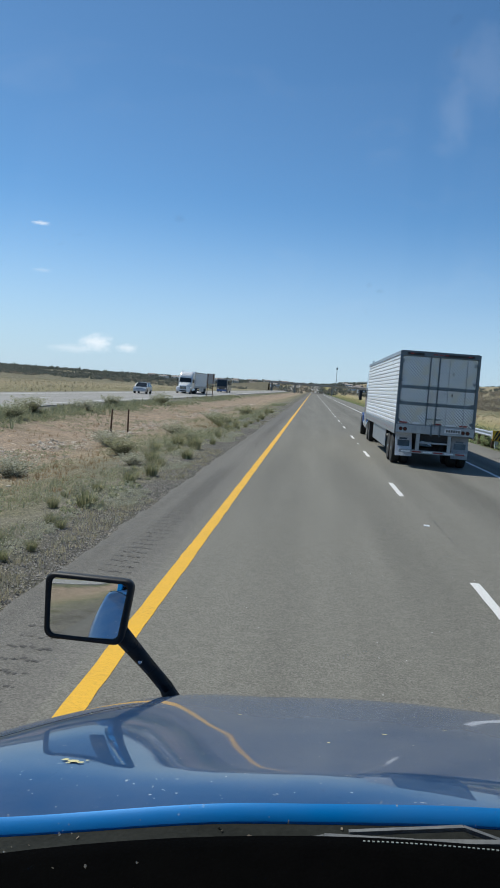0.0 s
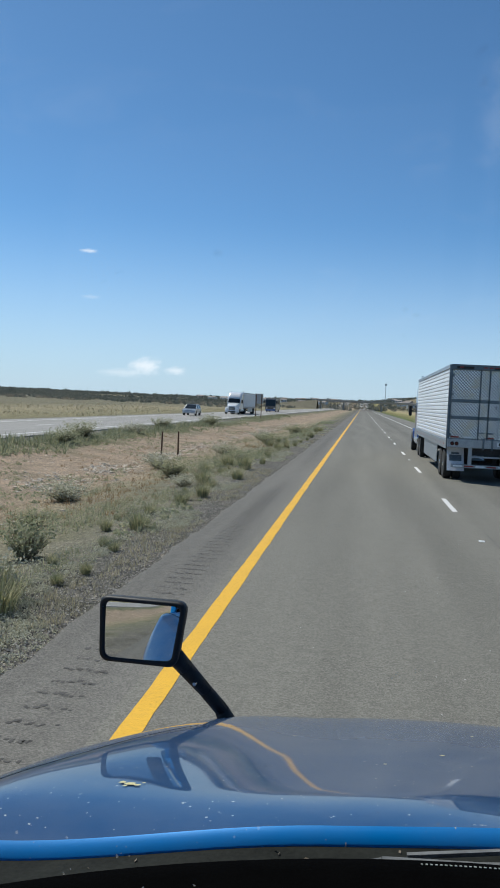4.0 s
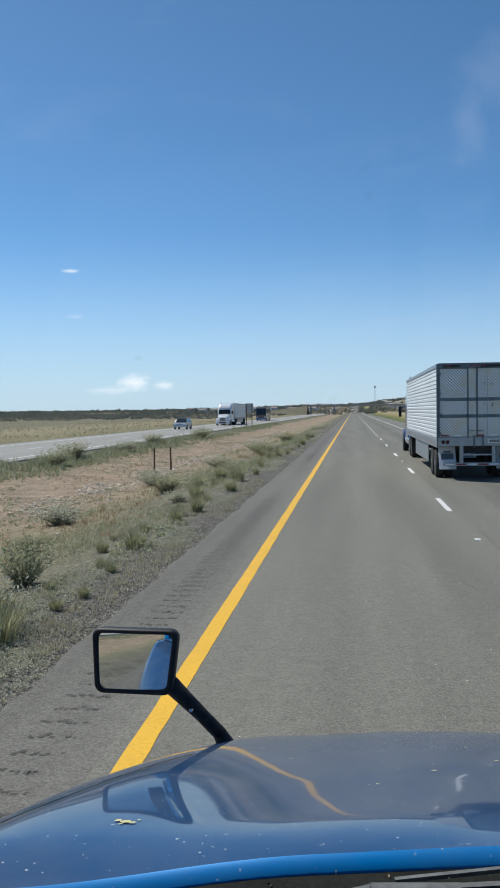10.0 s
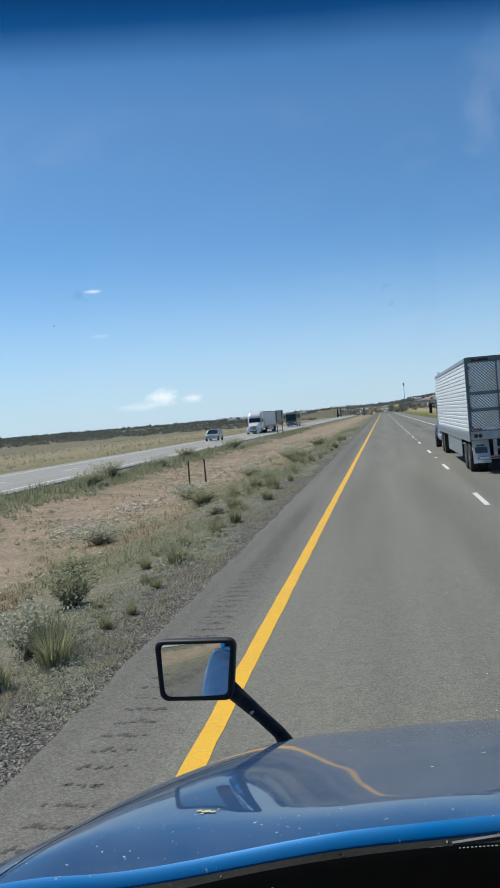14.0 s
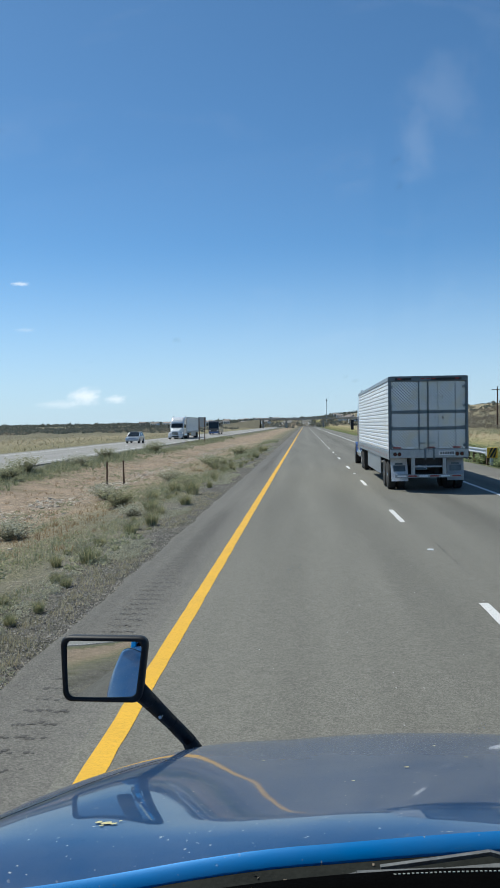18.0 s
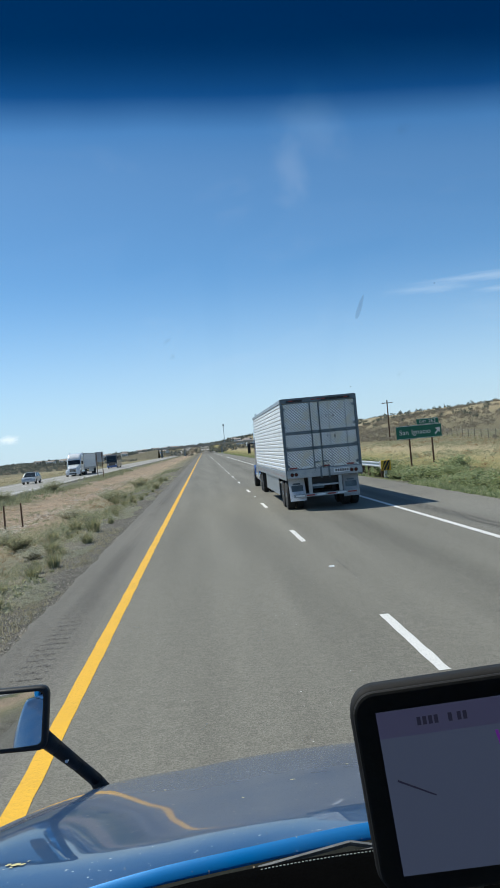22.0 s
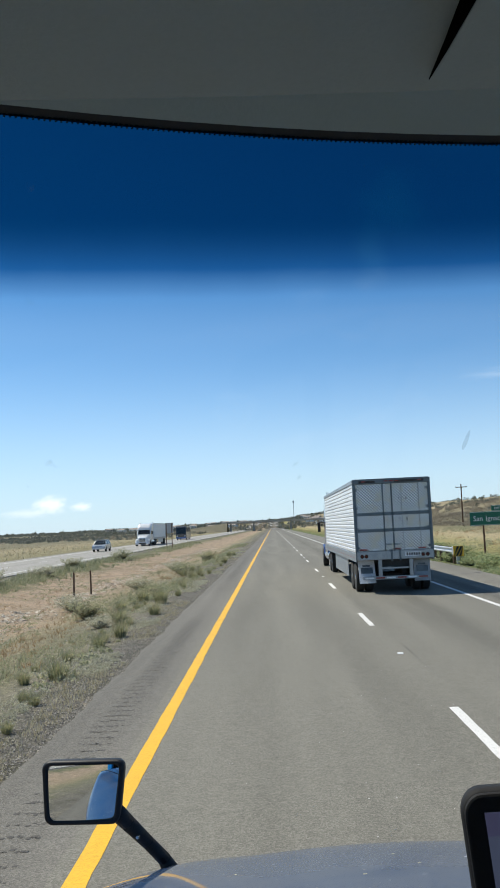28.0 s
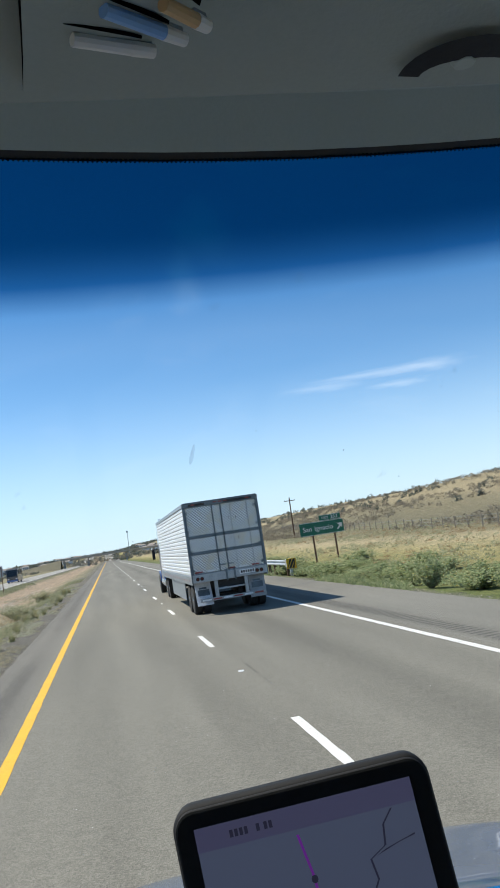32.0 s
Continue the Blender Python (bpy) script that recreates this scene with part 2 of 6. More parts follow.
def soil(name):
    """Roadside ground: gravel, weeds, red dirt and dry grass that lie in long strips beside the roads and run into one another."""
    m, ns, ls, p = setup(name)
    co = ns.new("ShaderNodeTexCoord")
    sx = ns.new("ShaderNodeSeparateXYZ")
    ls.new(co.outputs["Object"], sx.inputs[0])
    wide = noise_node(ns, ls, co.outputs["Object"], 0.11, 6, 0.6)
    mid = noise_node(ns, ls, co.outputs["Object"], 0.9, 6, 0.65)
    fine = noise_node(ns, ls, co.outputs["Object"], 14, 4, 0.7)
    grit = ns.new("ShaderNodeTexVoronoi")
    grit.inputs["Scale"].default_value = 34
    ls.new(co.outputs["Object"], grit.inputs["Vector"])
    wob = ns.new("ShaderNodeMath")
    wob.operation = "MULTIPLY_ADD"
    wob.inputs[1].default_value = 7.0
    ls.new(wide.outputs["Fac"], wob.inputs[0])
    ls.new(sx.outputs[0], wob.inputs[2])
    wob2 = ns.new("ShaderNodeMath")
    wob2.operation = "MULTIPLY_ADD"
    wob2.inputs[1].default_value = 3.0
    ls.new(mid.outputs["Fac"], wob2.inputs[0])
    ls.new(wob.outputs[0], wob2.inputs[2])
    pos = ns.new("ShaderNodeMapRange")
    pos.inputs["From Min"].default_value, pos.inputs["From Max"].default_value = -75.0, 85.0
    off = 5.0

    def at(x):
        return (x + off + 75.0) / 160.0
    ls.new(wob2.outputs[0], pos.inputs["Value"])
    gravel, dirt, straw, green, pale = (0.165, 0.158, 0.142), (0.295, 0.236, 0.183), (0.33, 0.275, 0.165), (0.115, 0.14, 0.055), (0.38, 0.31, 0.21)
    r = ramp(ns, ((at(-68), (0.17, 0.16, 0.115)), (at(-46), (0.26, 0.23, 0.155)), (at(-30), (0.2, 0.185, 0.115)), (at(-27.5), gravel), (at(-16.8), gravel), (at(-15.2), (0.13, 0.14, 0.085)), (at(-13), dirt),
                  (at(-8.6), dirt), (at(-7.4), (0.25, 0.215, 0.155)), (at(-5.6), (0.175, 0.168, 0.12)), (at(-4.4), (0.165, 0.158, 0.13)), (at(-3.4), (0.135, 0.13, 0.118)), (at(8.6), gravel), (at(10.6), green), (at(14.5), (0.17, 0.165, 0.075)),
                  (at(19), (0.27, 0.245, 0.125)), (at(27), (0.35, 0.3, 0.2)), (at(33), (0.195, 0.178, 0.115)), (at(48), (0.15, 0.14, 0.1)), (at(66), (0.2, 0.18, 0.125)), (at(78), (0.275, 0.238, 0.162))))
    ls.new(pos.outputs["Result"], r.inputs[0])
    dk = ramp(ns, ((0.25, (0.55, 0.54, 0.53)), (0.5, (1.1, 1.08, 1.05)), (0.78, (1.75, 1.68, 1.58))))
    ls.new(fine.outputs["Fac"], dk.inputs[0])
    mul = ns.new("ShaderNodeMix")
    mul.data_type, mul.blend_type = "RGBA", "MULTIPLY"
    mul.inputs[0].default_value = 0.85
    ls.new(r.outputs["Color"], mul.inputs[6])
    ls.new(dk.outputs["Color"], mul.inputs[7])
    dk2 = ramp(ns, ((0.3, (0.6, 0.64, 0.56)), (0.55, (1.0, 1.0, 1.0)), (0.75, (1.3, 1.24, 1.15))))
    ls.new(mid.outputs["Fac"], dk2.inputs[0])
    mul2 = ns.new("ShaderNodeMix")
    mul2.data_type, mul2.blend_type = "RGBA", "MULTIPLY"
    mul2.inputs[0].default_value = 0.9
    ls.new(mul.outputs[2], mul2.inputs[6])
    ls.new(dk2.outputs["Color"], mul2.inputs[7])
    sp = ns.new("ShaderNodeSeparateColor")
    ls.new(grit.outputs["Color"], sp.inputs[0])
    gr = ramp(ns, ((0.0, (0.6, 0.6, 0.6)), (0.75, (1.0, 1.0, 1.0)), (1.0, (1.9, 1.83, 1.7))))
    ls.new(sp.outputs[0], gr.inputs[0])
    mul3 = ns.new("ShaderNodeMix")
    mul3.data_type, mul3.blend_type = "RGBA", "MULTIPLY"
    mul3.inputs[0].default_value = 0.8
    ls.new(mul2.outputs[2], mul3.inputs[6])
    ls.new(gr.outputs["Color"], mul3.inputs[7])
    ls.new(mul3.outputs[2], p.inputs["Base Color"])
    p.inputs["Roughness"].default_value = 0.95
    p.inputs["Specular IOR Level"].default_value = 0.1
    bp = ns.new("ShaderNodeBump")
    bp.inputs["Strength"].default_value, bp.inputs["Distance"].default_value = 0.9, 0.05
    ls.new(fine.outputs["Fac"], bp.inputs["Height"])
    ls.new(bp.outputs["Normal"], p.inputs["Normal"])
    return m


def quilted_steel(name, pitch):
    """Bright quilted stainless sheet: fine crossing diagonal folds, shaded by colour, dented, smeared with dust."""
    m, ns, ls, p = setup(name)
    co = ns.new("ShaderNodeTexCoord")
    big = noise_node(ns, ls, co.outputs["Object"], 1.5, 3)
    # two crossing sets of diagonal folds, one deeper than the other
    sx = ns.new("ShaderNodeSeparateXYZ")
    ls.new(co.outputs["Object"], sx.inputs[0])
    warp = noise_node(ns, ls, co.outputs["Object"], 2.0, 3)

    def op(kind, u, v):
        q = ns.new("ShaderNodeMath")
        q.operation = kind
        for i, c in enumerate((u, v)):
            if isinstance(c, (int, float)):
                q.inputs[i].default_value = c
            else:
                ls.new(c, q.inputs[i])
        return q.outputs[0]
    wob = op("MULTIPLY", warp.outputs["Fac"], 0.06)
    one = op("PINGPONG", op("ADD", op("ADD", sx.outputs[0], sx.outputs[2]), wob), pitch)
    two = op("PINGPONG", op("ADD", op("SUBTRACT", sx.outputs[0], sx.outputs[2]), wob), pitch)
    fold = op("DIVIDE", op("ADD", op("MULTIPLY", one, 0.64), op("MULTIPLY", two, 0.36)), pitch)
    # shade in the creases and shine on the ridges, put into the colour
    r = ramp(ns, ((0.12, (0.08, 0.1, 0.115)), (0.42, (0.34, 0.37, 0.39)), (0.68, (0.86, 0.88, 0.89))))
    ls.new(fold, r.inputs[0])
    # olive-tan patches: dust and painted warm reflections
    dust = noise_node(ns, ls, co.outputs["Object"], 2.3, 6, 0.7)
    dr = ramp(ns, ((0.50, (0, 0, 0)), (0.60, (0.85, 0.85, 0.85))))
    ls.new(dust.outputs["Fac"], dr.inputs[0])
    mixc = ns.new("ShaderNodeMix")
    mixc.data_type = "RGBA"
    ls.new(dr.outputs["Color"], mixc.inputs[0])
    ls.new(r.outputs["Color"], mixc.inputs[6])
    mixc.inputs[7].default_value = (0.52, 0.48, 0.38, 1)
    ls.new(mixc.outputs[2], p.inputs["Base Color"])
    p.inputs["Metallic"].default_value = 0.75
    p.inputs["Roughness"].default_value = 0.36
    bp = ns.new("ShaderNodeBump")
    bp.inputs["Strength"].default_value, bp.inputs["Distance"].default_value = 0.5, 0.008
    ls.new(fold, bp.inputs["Height"])
    bp2 = ns.new("ShaderNodeBump")
    bp2.inputs["Strength"].default_value, bp2.inputs["Distance"].default_value = 0.5, 0.08
    ls.new(big.outputs["Fac"], bp2.inputs["Height"])
    ls.new(bp.outputs["Normal"], bp2.inputs["Normal"])
    ls.new(bp2.outputs["Normal"], p.inputs["Normal"])
    return m


def car_paint(name, col, rough=0.06, coat=1.0, metal=0.35, dusty=0.25, ior=1.5, spec=0.5):
    """Polished paint under clear lacquer with a thin film of road dust and specks."""
    m, ns, ls, p = setup(name)
    co = ns.new("ShaderNodeTexCoord")
    n = noise_node(ns, ls, co.outputs["Object"], 3.0, 7, 0.7)
    s = noise_node(ns, ls, co.outputs["Object"], 95, 2)
    r = ramp(ns, ((0.35, col), (0.75, tuple((1 - dusty) * c + dusty * d for c, d in zip(col, (0.32, 0.31, 0.29))))))
    ls.new(n.outputs["Fac"], r.inputs[0])
    sr = ramp(ns, ((0.70, (0, 0, 0)), (0.76, (1, 1, 1))))
    ls.new(s.outputs["Fac"], sr.inputs[0])
    mx = ns.new("ShaderNodeMix")
    mx.data_type = "RGBA"
    ls.new(sr.outputs["Color"], mx.inputs[0])
    ls.new(r.outputs["Color"], mx.inputs[6])
    mx.inputs[7].default_value = (0.45, 0.44, 0.42, 1)
    ls.new(mx.outputs[2], p.inputs["Base Color"])
    p.inputs["Metallic"].default_value = metal
    p.inputs["Roughness"].default_value = 0.35
    p.inputs["IOR"].default_value = ior
    p.inputs["Specular IOR Level"].default_value = spec
    p.inputs["Coat Weight"].default_value = coat
    mp = ns.new("ShaderNodeMapping")
    mp.inputs["Scale"].default_value = (1.2, 3.5, 1)
    ls.new(co.outputs["Object"], mp.inputs["Vector"])
    film = noise_node(ns, ls, mp.outputs["Vector"], 2.2, 6, 0.62)
    gloss = ns.new("ShaderNodeMapRange")
    gloss.inputs["From Min"].default_value, gloss.inputs["From Max"].default_value = 0.38, 0.72
    gloss.inputs["To Min"].default_value, gloss.inputs["To Max"].default_value = rough, 2.6 * rough
    ls.new(film.outputs["Fac"], gloss.inputs["Value"])
    ls.new(gloss.outputs["Result"], p.inputs["Coat Roughness"])
    p.inputs["Coat IOR"].default_value = 1.65
    return m


def plain(name, col, rough=0.5, metal=0.0, emit=None, strength=1.0):
    m, ns, ls, p = setup(name)
    p.inputs["Base Color"].default_value = (*col, 1)
    p.inputs["Roughness"].default_value = rough
    p.inputs["Metallic"].default_value = metal
    if emit:
        p.inputs["Emission Color"].default_value = (*emit, 1)
        p.inputs["Emission Strength"].default_value = strength
    return m


def tinted_glass(name):
    """Laminated windscreen with a blue shade band that fades out downwards, and faint dirt."""
    m, ns, ls, p = setup(name)
    ns.remove(p)
    co = ns.new("ShaderNodeTexCoord")
    sx = ns.new("ShaderNodeSeparateXYZ")
    ls.new(co.outputs["Object"], sx.inputs[0])
    nz = noise_node(ns, ls, co.outputs["Object"], 9, 4)
    ad = ns.new("ShaderNodeMath")
    ad.operation = "MULTIPLY_ADD"
    ad.inputs[1].default_value = 0.005
    ls.new(nz.outputs["Fac"], ad.inputs[0])
    tilt = ns.new("ShaderNodeMath")
    tilt.operation = "MULTIPLY_ADD"
    tilt.inputs[1].default_value = -0.032
    ls.new(sx.outputs[0], tilt.inputs[0])
    ls.new(sx.outputs[2], tilt.inputs[2])
    ls.new(tilt.outputs[0], ad.inputs[2])
    mr = ns.new("ShaderNodeMapRange")
    mr.interpolation_type = "SMOOTHSTEP"
    mr.inputs["From Min"].default_value, mr.inputs["From Max"].default_value = 2.575, 2.657
    ls.new(ad.outputs[0], mr.inputs["Value"])
    r = ramp(ns, ((0.0, (0.96, 0.97, 0.97)), (0.3, (0.68, 0.85, 0.93)), (0.65, (0.075, 0.29, 0.465)), (1.0, (0.003, 0.112, 0.218))))
    ls.new(mr.outputs["Result"], r.inputs[0])
    tr = ns.new("ShaderNodeBsdfTransparent")
    ls.new(r.outputs["Color"], tr.inputs["Color"])
    gl = ns.new("ShaderNodeBsdfGlossy")
    gl.inputs["Roughness"].default_value = 0.02
    df = ns.new("ShaderNodeBsdfDiffuse")
    df.inputs["Color"].default_value = (0.5, 0.48, 0.44, 1)
    sp = noise_node(ns, ls, co.outputs["Object"], 26, 3, 0.6)
    sr = ramp(ns, ((0.69, (0, 0, 0)), (0.78, (0.16, 0.16, 0.16))))
    ls.new(sp.outputs["Fac"], sr.inputs[0])
    m1 = ns.new("ShaderNodeMixShader")
    m1.inputs[0].default_value = 0.015
    ls.new(tr.outputs[0], m1.inputs[1])
    ls.new(gl.outputs[0], m1.inputs[2])
    m2 = ns.new("ShaderNodeMixShader")
    ls.new(sr.outputs["Color"], m2.inputs[0])
    ls.new(m1.outputs[0], m2.inputs[1])
    ls.new(df.outputs[0], m2.inputs[2])
    ls.new(m2.outputs[0], ns["Material Output"].inputs["Surface"])
    return m


M_ROAD = asphalt("worn_asphalt", (0.071, 0.067, 0.056), (0.236, 0.227, 0.192), ((0.3, 0.7, 0.03), (4.1, 0.9, -0.09), (-0.75, 0.45, -0.03), (1.45, 0.45, -0.025), (2.2, 0.35, 0.03)))
M_SHOULDER = asphalt("shoulder_asphalt", (0.062, 0.058, 0.051), (0.215, 0.204, 0.178), ((-2.15, 0.4, -0.07), (-2.65, 0.2, -0.05)))
M_SHOULDER_R = asphalt("pale_shoulder_asphalt", (0.076, 0.073, 0.062), (0.25, 0.241, 0.21), ((6.55, 0.3, -0.06),))
M_ROAD_FAR = asphalt("pale_asphalt", (0.17, 0.164, 0.152), (0.36, 0.348, 0.322))
M_TAR = surface("tar_seal", (0.02, 0.02, 0.02), (0.045, 0.044, 0.042), 0.6, bump=0.3)
M_GROOVE_SHADE = surface("groove_shade", (0.048, 0.045, 0.041), (0.1, 0.095, 0.085), 0.95)
M_FLOOR = surface("grey_cab_floor", (0.3, 0.31, 0.31), (0.4, 0.41, 0.4), 0.9)
M_YELLOW = paint_line("yellow_line_paint", (0.82, 0.45, 0.004), (0.45, 0.27, 0.03))
M_WHITE_LINE = paint_line("white_line_paint", (0.74, 0.73, 0.70), (0.38, 0.37, 0.35))
M_SOIL = soil("roadside_soil")
M_STONE = surface("stones", (0.4, 0.335, 0.26), (0.66, 0.58, 0.47), 0.9, scale=0.7, fine=20)
M_GRAVEL = leafy("gravel_chips", ((0.0, (0.08, 0.077, 0.072)), (0.45, (0.2, 0.19, 0.172)), (0.8, (0.34, 0.32, 0.285)), (1.0, (0.52, 0.48, 0.42))), 0.9, 0.0)
M_DRY = leafy("dry_grass", ((0.0, (0.29, 0.26, 0.165)), (0.5, (0.41, 0.37, 0.245)), (1.0, (0.53, 0.49, 0.37))))
M_GREY = leafy("grey_green_weed", ((0.0, (0.27, 0.275, 0.19)), (0.5, (0.43, 0.425, 0.32)), (1.0, (0.6, 0.58, 0.46))))
M_GREEN = leafy("green_weed", ((0.0, (0.19, 0.25, 0.12)), (0.5, (0.29, 0.35, 0.18)), (1.0, (0.42, 0.43, 0.25))))
M_OLIVE = leafy("olive_leaves", ((0.0, (0.22, 0.245, 0.14)), (0.5, (0.33, 0.34, 0.21)), (1.0, (0.47, 0.45, 0.3))))
M_TUFT = leafy("tuft_blades", ((0.0, (0.2, 0.22, 0.12)), (0.5, (0.3, 0.315, 0.18)), (0.8, (0.42, 0.4, 0.24)), (1.0, (0.56, 0.5, 0.32))))
M_RUSTY = leafy("rusty_weed", ((0.0, (0.22, 0.15, 0.08)), (0.5, (0.33, 0.22, 0.12)), (1.0, (0.42, 0.31, 0.18))))
M_BLOOM = leafy("yellow_bloom", ((0.0, (0.5, 0.36, 0.05)), (1.0, (0.7, 0.52, 0.1))))
M_SAGE = leafy("sagebrush", ((0.0, (0.15, 0.135, 0.10)), (0.5, (0.23, 0.205, 0.155)), (1.0, (0.34, 0.30, 0.235))))
M_JUNIPER = leafy("juniper", ((0.0, (0.085, 0.098, 0.085)), (0.6, (0.13, 0.143, 0.122)), (1.0, (0.19, 0.195, 0.165))))
M_TWIG = surface("dry_twigs", (0.13, 0.1, 0.07), (0.24, 0.2, 0.15), 0.9)
M_POST = surface("weathered_wood", (0.07, 0.04, 0.025), (0.15, 0.09, 0.055), 0.85, scale=3, fine=40)
M_OLD_POST = surface("silvery_old_wood", (0.2, 0.17, 0.14), (0.34, 0.3, 0.26), 0.9, scale=3, fine=40)
M_RUST = surface("rusty_steel", (0.10, 0.05, 0.03), (0.2, 0.12, 0.08), 0.75, metal=0.3, scale=9)
M_GALV = surface("galvanised_steel", (0.42, 0.44, 0.46), (0.62, 0.64, 0.66), 0.42, metal=0.65, scale=5, fine=24, bump=0.08)
M_SIGN = surface("sign_green", (0.004, 0.115, 0.075), (0.008, 0.15, 0.095), 0.45, scale=2)
M_SIGN_BACK = surface("sign_back", (0.42, 0.43, 0.43), (0.55, 0.56, 0.56), 0.6, metal=0.2)
M_WHITE = surface("white_sheeting", (0.72, 0.73, 0.74), (0.82, 0.83, 0.84), 0.5)
M_MARK_Y = surface("marker_yellow", (0.75, 0.42, 0.02), (0.85, 0.52, 0.03), 0.5)
M_BLACK = surface("black_plastic", (0.008, 0.008, 0.009), (0.02, 0.02, 0.021), 0.55, scale=20, fine=150, bump=0.1)
M_MATT = surface("black_dash", (0.0008, 0.0008, 0.0008), (0.002, 0.002, 0.002), 0.95, scale=20, fine=220, bump=0.25, spec=0.01)
M_COWL = surface("dusty_cowl", (0.006, 0.007, 0.006), (0.026, 0.028, 0.024), 0.9, scale=14, fine=120, spec=0.1)
M_MIRROR_SHELL = surface("mirror_shell", (0.010, 0.011, 0.013), (0.022, 0.023, 0.026), 0.55, scale=8, fine=120, bump=0.1, spec=0.3)
M_WIPER = surface("worn_wiper", (0.045, 0.048, 0.048), (0.15, 0.155, 0.155), 0.7, scale=14, fine=90)
M_CASE = surface("navigator_case", (0.006, 0.007, 0.008), (0.012, 0.013, 0.015), 0.75, scale=20, fine=200, bump=0.1, spec=0.25)
M_RUBBER = surface("tyre_rubber", (0.012, 0.012, 0.012), (0.03, 0.029, 0.027), 0.85, scale=6, fine=60)
M_CHROME = surface("polished_alloy", (0.68, 0.7, 0.72), (0.85, 0.86, 0.87), 0.22, metal=1.0, scale=8, bump=0.05)
M_STEEL = surface("dull_steel", (0.26, 0.29, 0.32), (0.42, 0.45, 0.48), 0.4, metal=0.7, scale=4, fine=30)
M_FRAME = surface("dusty_steel_frame", (0.07, 0.095, 0.115), (0.18, 0.22, 0.25), 0.45, metal=0.5, scale=4, fine=30)
M_CHASSIS = surface("dark_chassis", (0.012, 0.013, 0.015), (0.04, 0.04, 0.042), 0.7, scale=5)
M_SIDE = surface("white_trailer_side", (0.66, 0.68, 0.70), (0.80, 0.81, 0.82), 0.32, metal=0.15, scale=1.3, fine=18, bump=0.05, vary=0.04)
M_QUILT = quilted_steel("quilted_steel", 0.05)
M_FLAP = surface("white_mudflap", (0.5, 0.53, 0.57), (0.72, 0.74, 0.77), 0.5, scale=3)
M_RED = surface("red_lens", (0.19, 0.02, 0.018), (0.3, 0.035, 0.03), 0.3, scale=8)
M_TAIL = surface("dark_red_lens", (0.05, 0.008, 0.008), (0.09, 0.012, 0.011), 0.2, scale=8)
# darker copy of the white mudflap, for the side that lies in shade
M_FLAP_SHADED = surface("shaded_mudflap", (0.3, 0.32, 0.35), (0.48, 0.5, 0.53), 0.6, scale=3)
# one blue paint in two tones: lit for lip and cab, shaded for bonnet
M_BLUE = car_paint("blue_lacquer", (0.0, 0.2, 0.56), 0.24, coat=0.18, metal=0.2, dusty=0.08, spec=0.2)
M_HOOD = car_paint("dusty_blue_lacquer_shaded", (0.003, 0.042, 0.13), 0.018, coat=0.8, metal=0.04, dusty=0.16, spec=0.1)
M_DARK_BLUE = car_paint("deep_blue_lacquer", (0.012, 0.085, 0.30), 0.08)
M_VAN = car_paint("dark_grey_lacquer", (0.02, 0.024, 0.03), 0.12, metal=0.2)
M_SILVER = car_paint("silver_lacquer", (0.45, 0.47, 0.5), 0.15, metal=0.6)
M_CAB_WHITE = car_paint("white_lacquer", (0.74, 0.75, 0.76), 0.15, metal=0.0, dusty=0.1)
M_DARKGLASS = plain("dark_glass", (0.012, 0.015, 0.018), 0.05)
M_MIRROR = plain("mirror_glass", (0.86, 0.88, 0.88), 0.005, 1.0)
M_HEADLINER = surface("grey_headliner", (0.315, 0.358, 0.336), (0.36, 0.403, 0.378), 0.95, scale=3, fine=300, bump=0.3, depth=0.001)
M_HEADER = surface("grey_header_trim", (0.39, 0.45, 0.425), (0.435, 0.495, 0.465), 0.9, scale=3, fine=300, bump=0.3, depth=0.001)
M_GLASS = tinted_glass("windscreen_glass")
M_CONCRETE = surface("bridge_concrete", (0.36, 0.33, 0.29), (0.5, 0.46, 0.41), 0.9, scale=0.5, fine=6)
M_BANK = surface("dry_bank", (0.13, 0.12, 0.08), (0.22, 0.195, 0.13), 0.95, scale=0.3, fine=3, bump=0.4, depth=0.05)
M_ROOF = surface("grey_roofing", (0.2, 0.17, 0.15), (0.36, 0.32, 0.29), 0.85, scale=1)
M_SCREEN = plain("map_screen", (0.03, 0.035, 0.05), 0.12, emit=(0.27, 0.33, 0.56), strength=0.09)
M_SCREEN_TOP = plain("map_screen_bar", (0.03, 0.035, 0.06), 0.12, emit=(0.30, 0.30, 0.6), strength=0.07)
M_ROUTE = plain("map_route", (0.1, 0.0, 0.2), 0.2, emit=(0.42, 0.1, 0.75), strength=0.1)
M_INK = plain("map_ink", (0.01, 0.01, 0.03), 0.2, emit=(0.2, 0.2, 0.35), strength=0.04)
M_PRINT = plain("grey_print", (0.27, 0.30, 0.28), 0.8)
M_SPECK, ns, ls, p = setup("windscreen_speck")
p.inputs["Base Color"].default_value = (0.35, 0.35, 0.34, 1)
p.inputs["Roughness"].default_value = 0.9
see = ns.new("ShaderNodeBsdfTransparent")
film_mix = ns.new("ShaderNodeMixShader")
film_mix.inputs[0].default_value = 0.4
ls.new(see.outputs[0], film_mix.inputs[1])
ls.new(p.outputs[0], film_mix.inputs[2])
ls.new(film_mix.outputs[0], ns["Material Output"].inputs["Surface"])
M_DUST, ns, ls, p = setup("windscreen_dust")
ns.remove(p)
glow_through = ns.new("ShaderNodeBsdfTranslucent")
glow_through.inputs["Color"].default_value = (0.7, 0.7, 0.66, 1)
see = ns.new("ShaderNodeBsdfTransparent")
dust_mix = ns.new("ShaderNodeMixShader")
dust_mix.inputs[0].default_value = 0.13
ls.new(see.outputs[0], dust_mix.inputs[1])
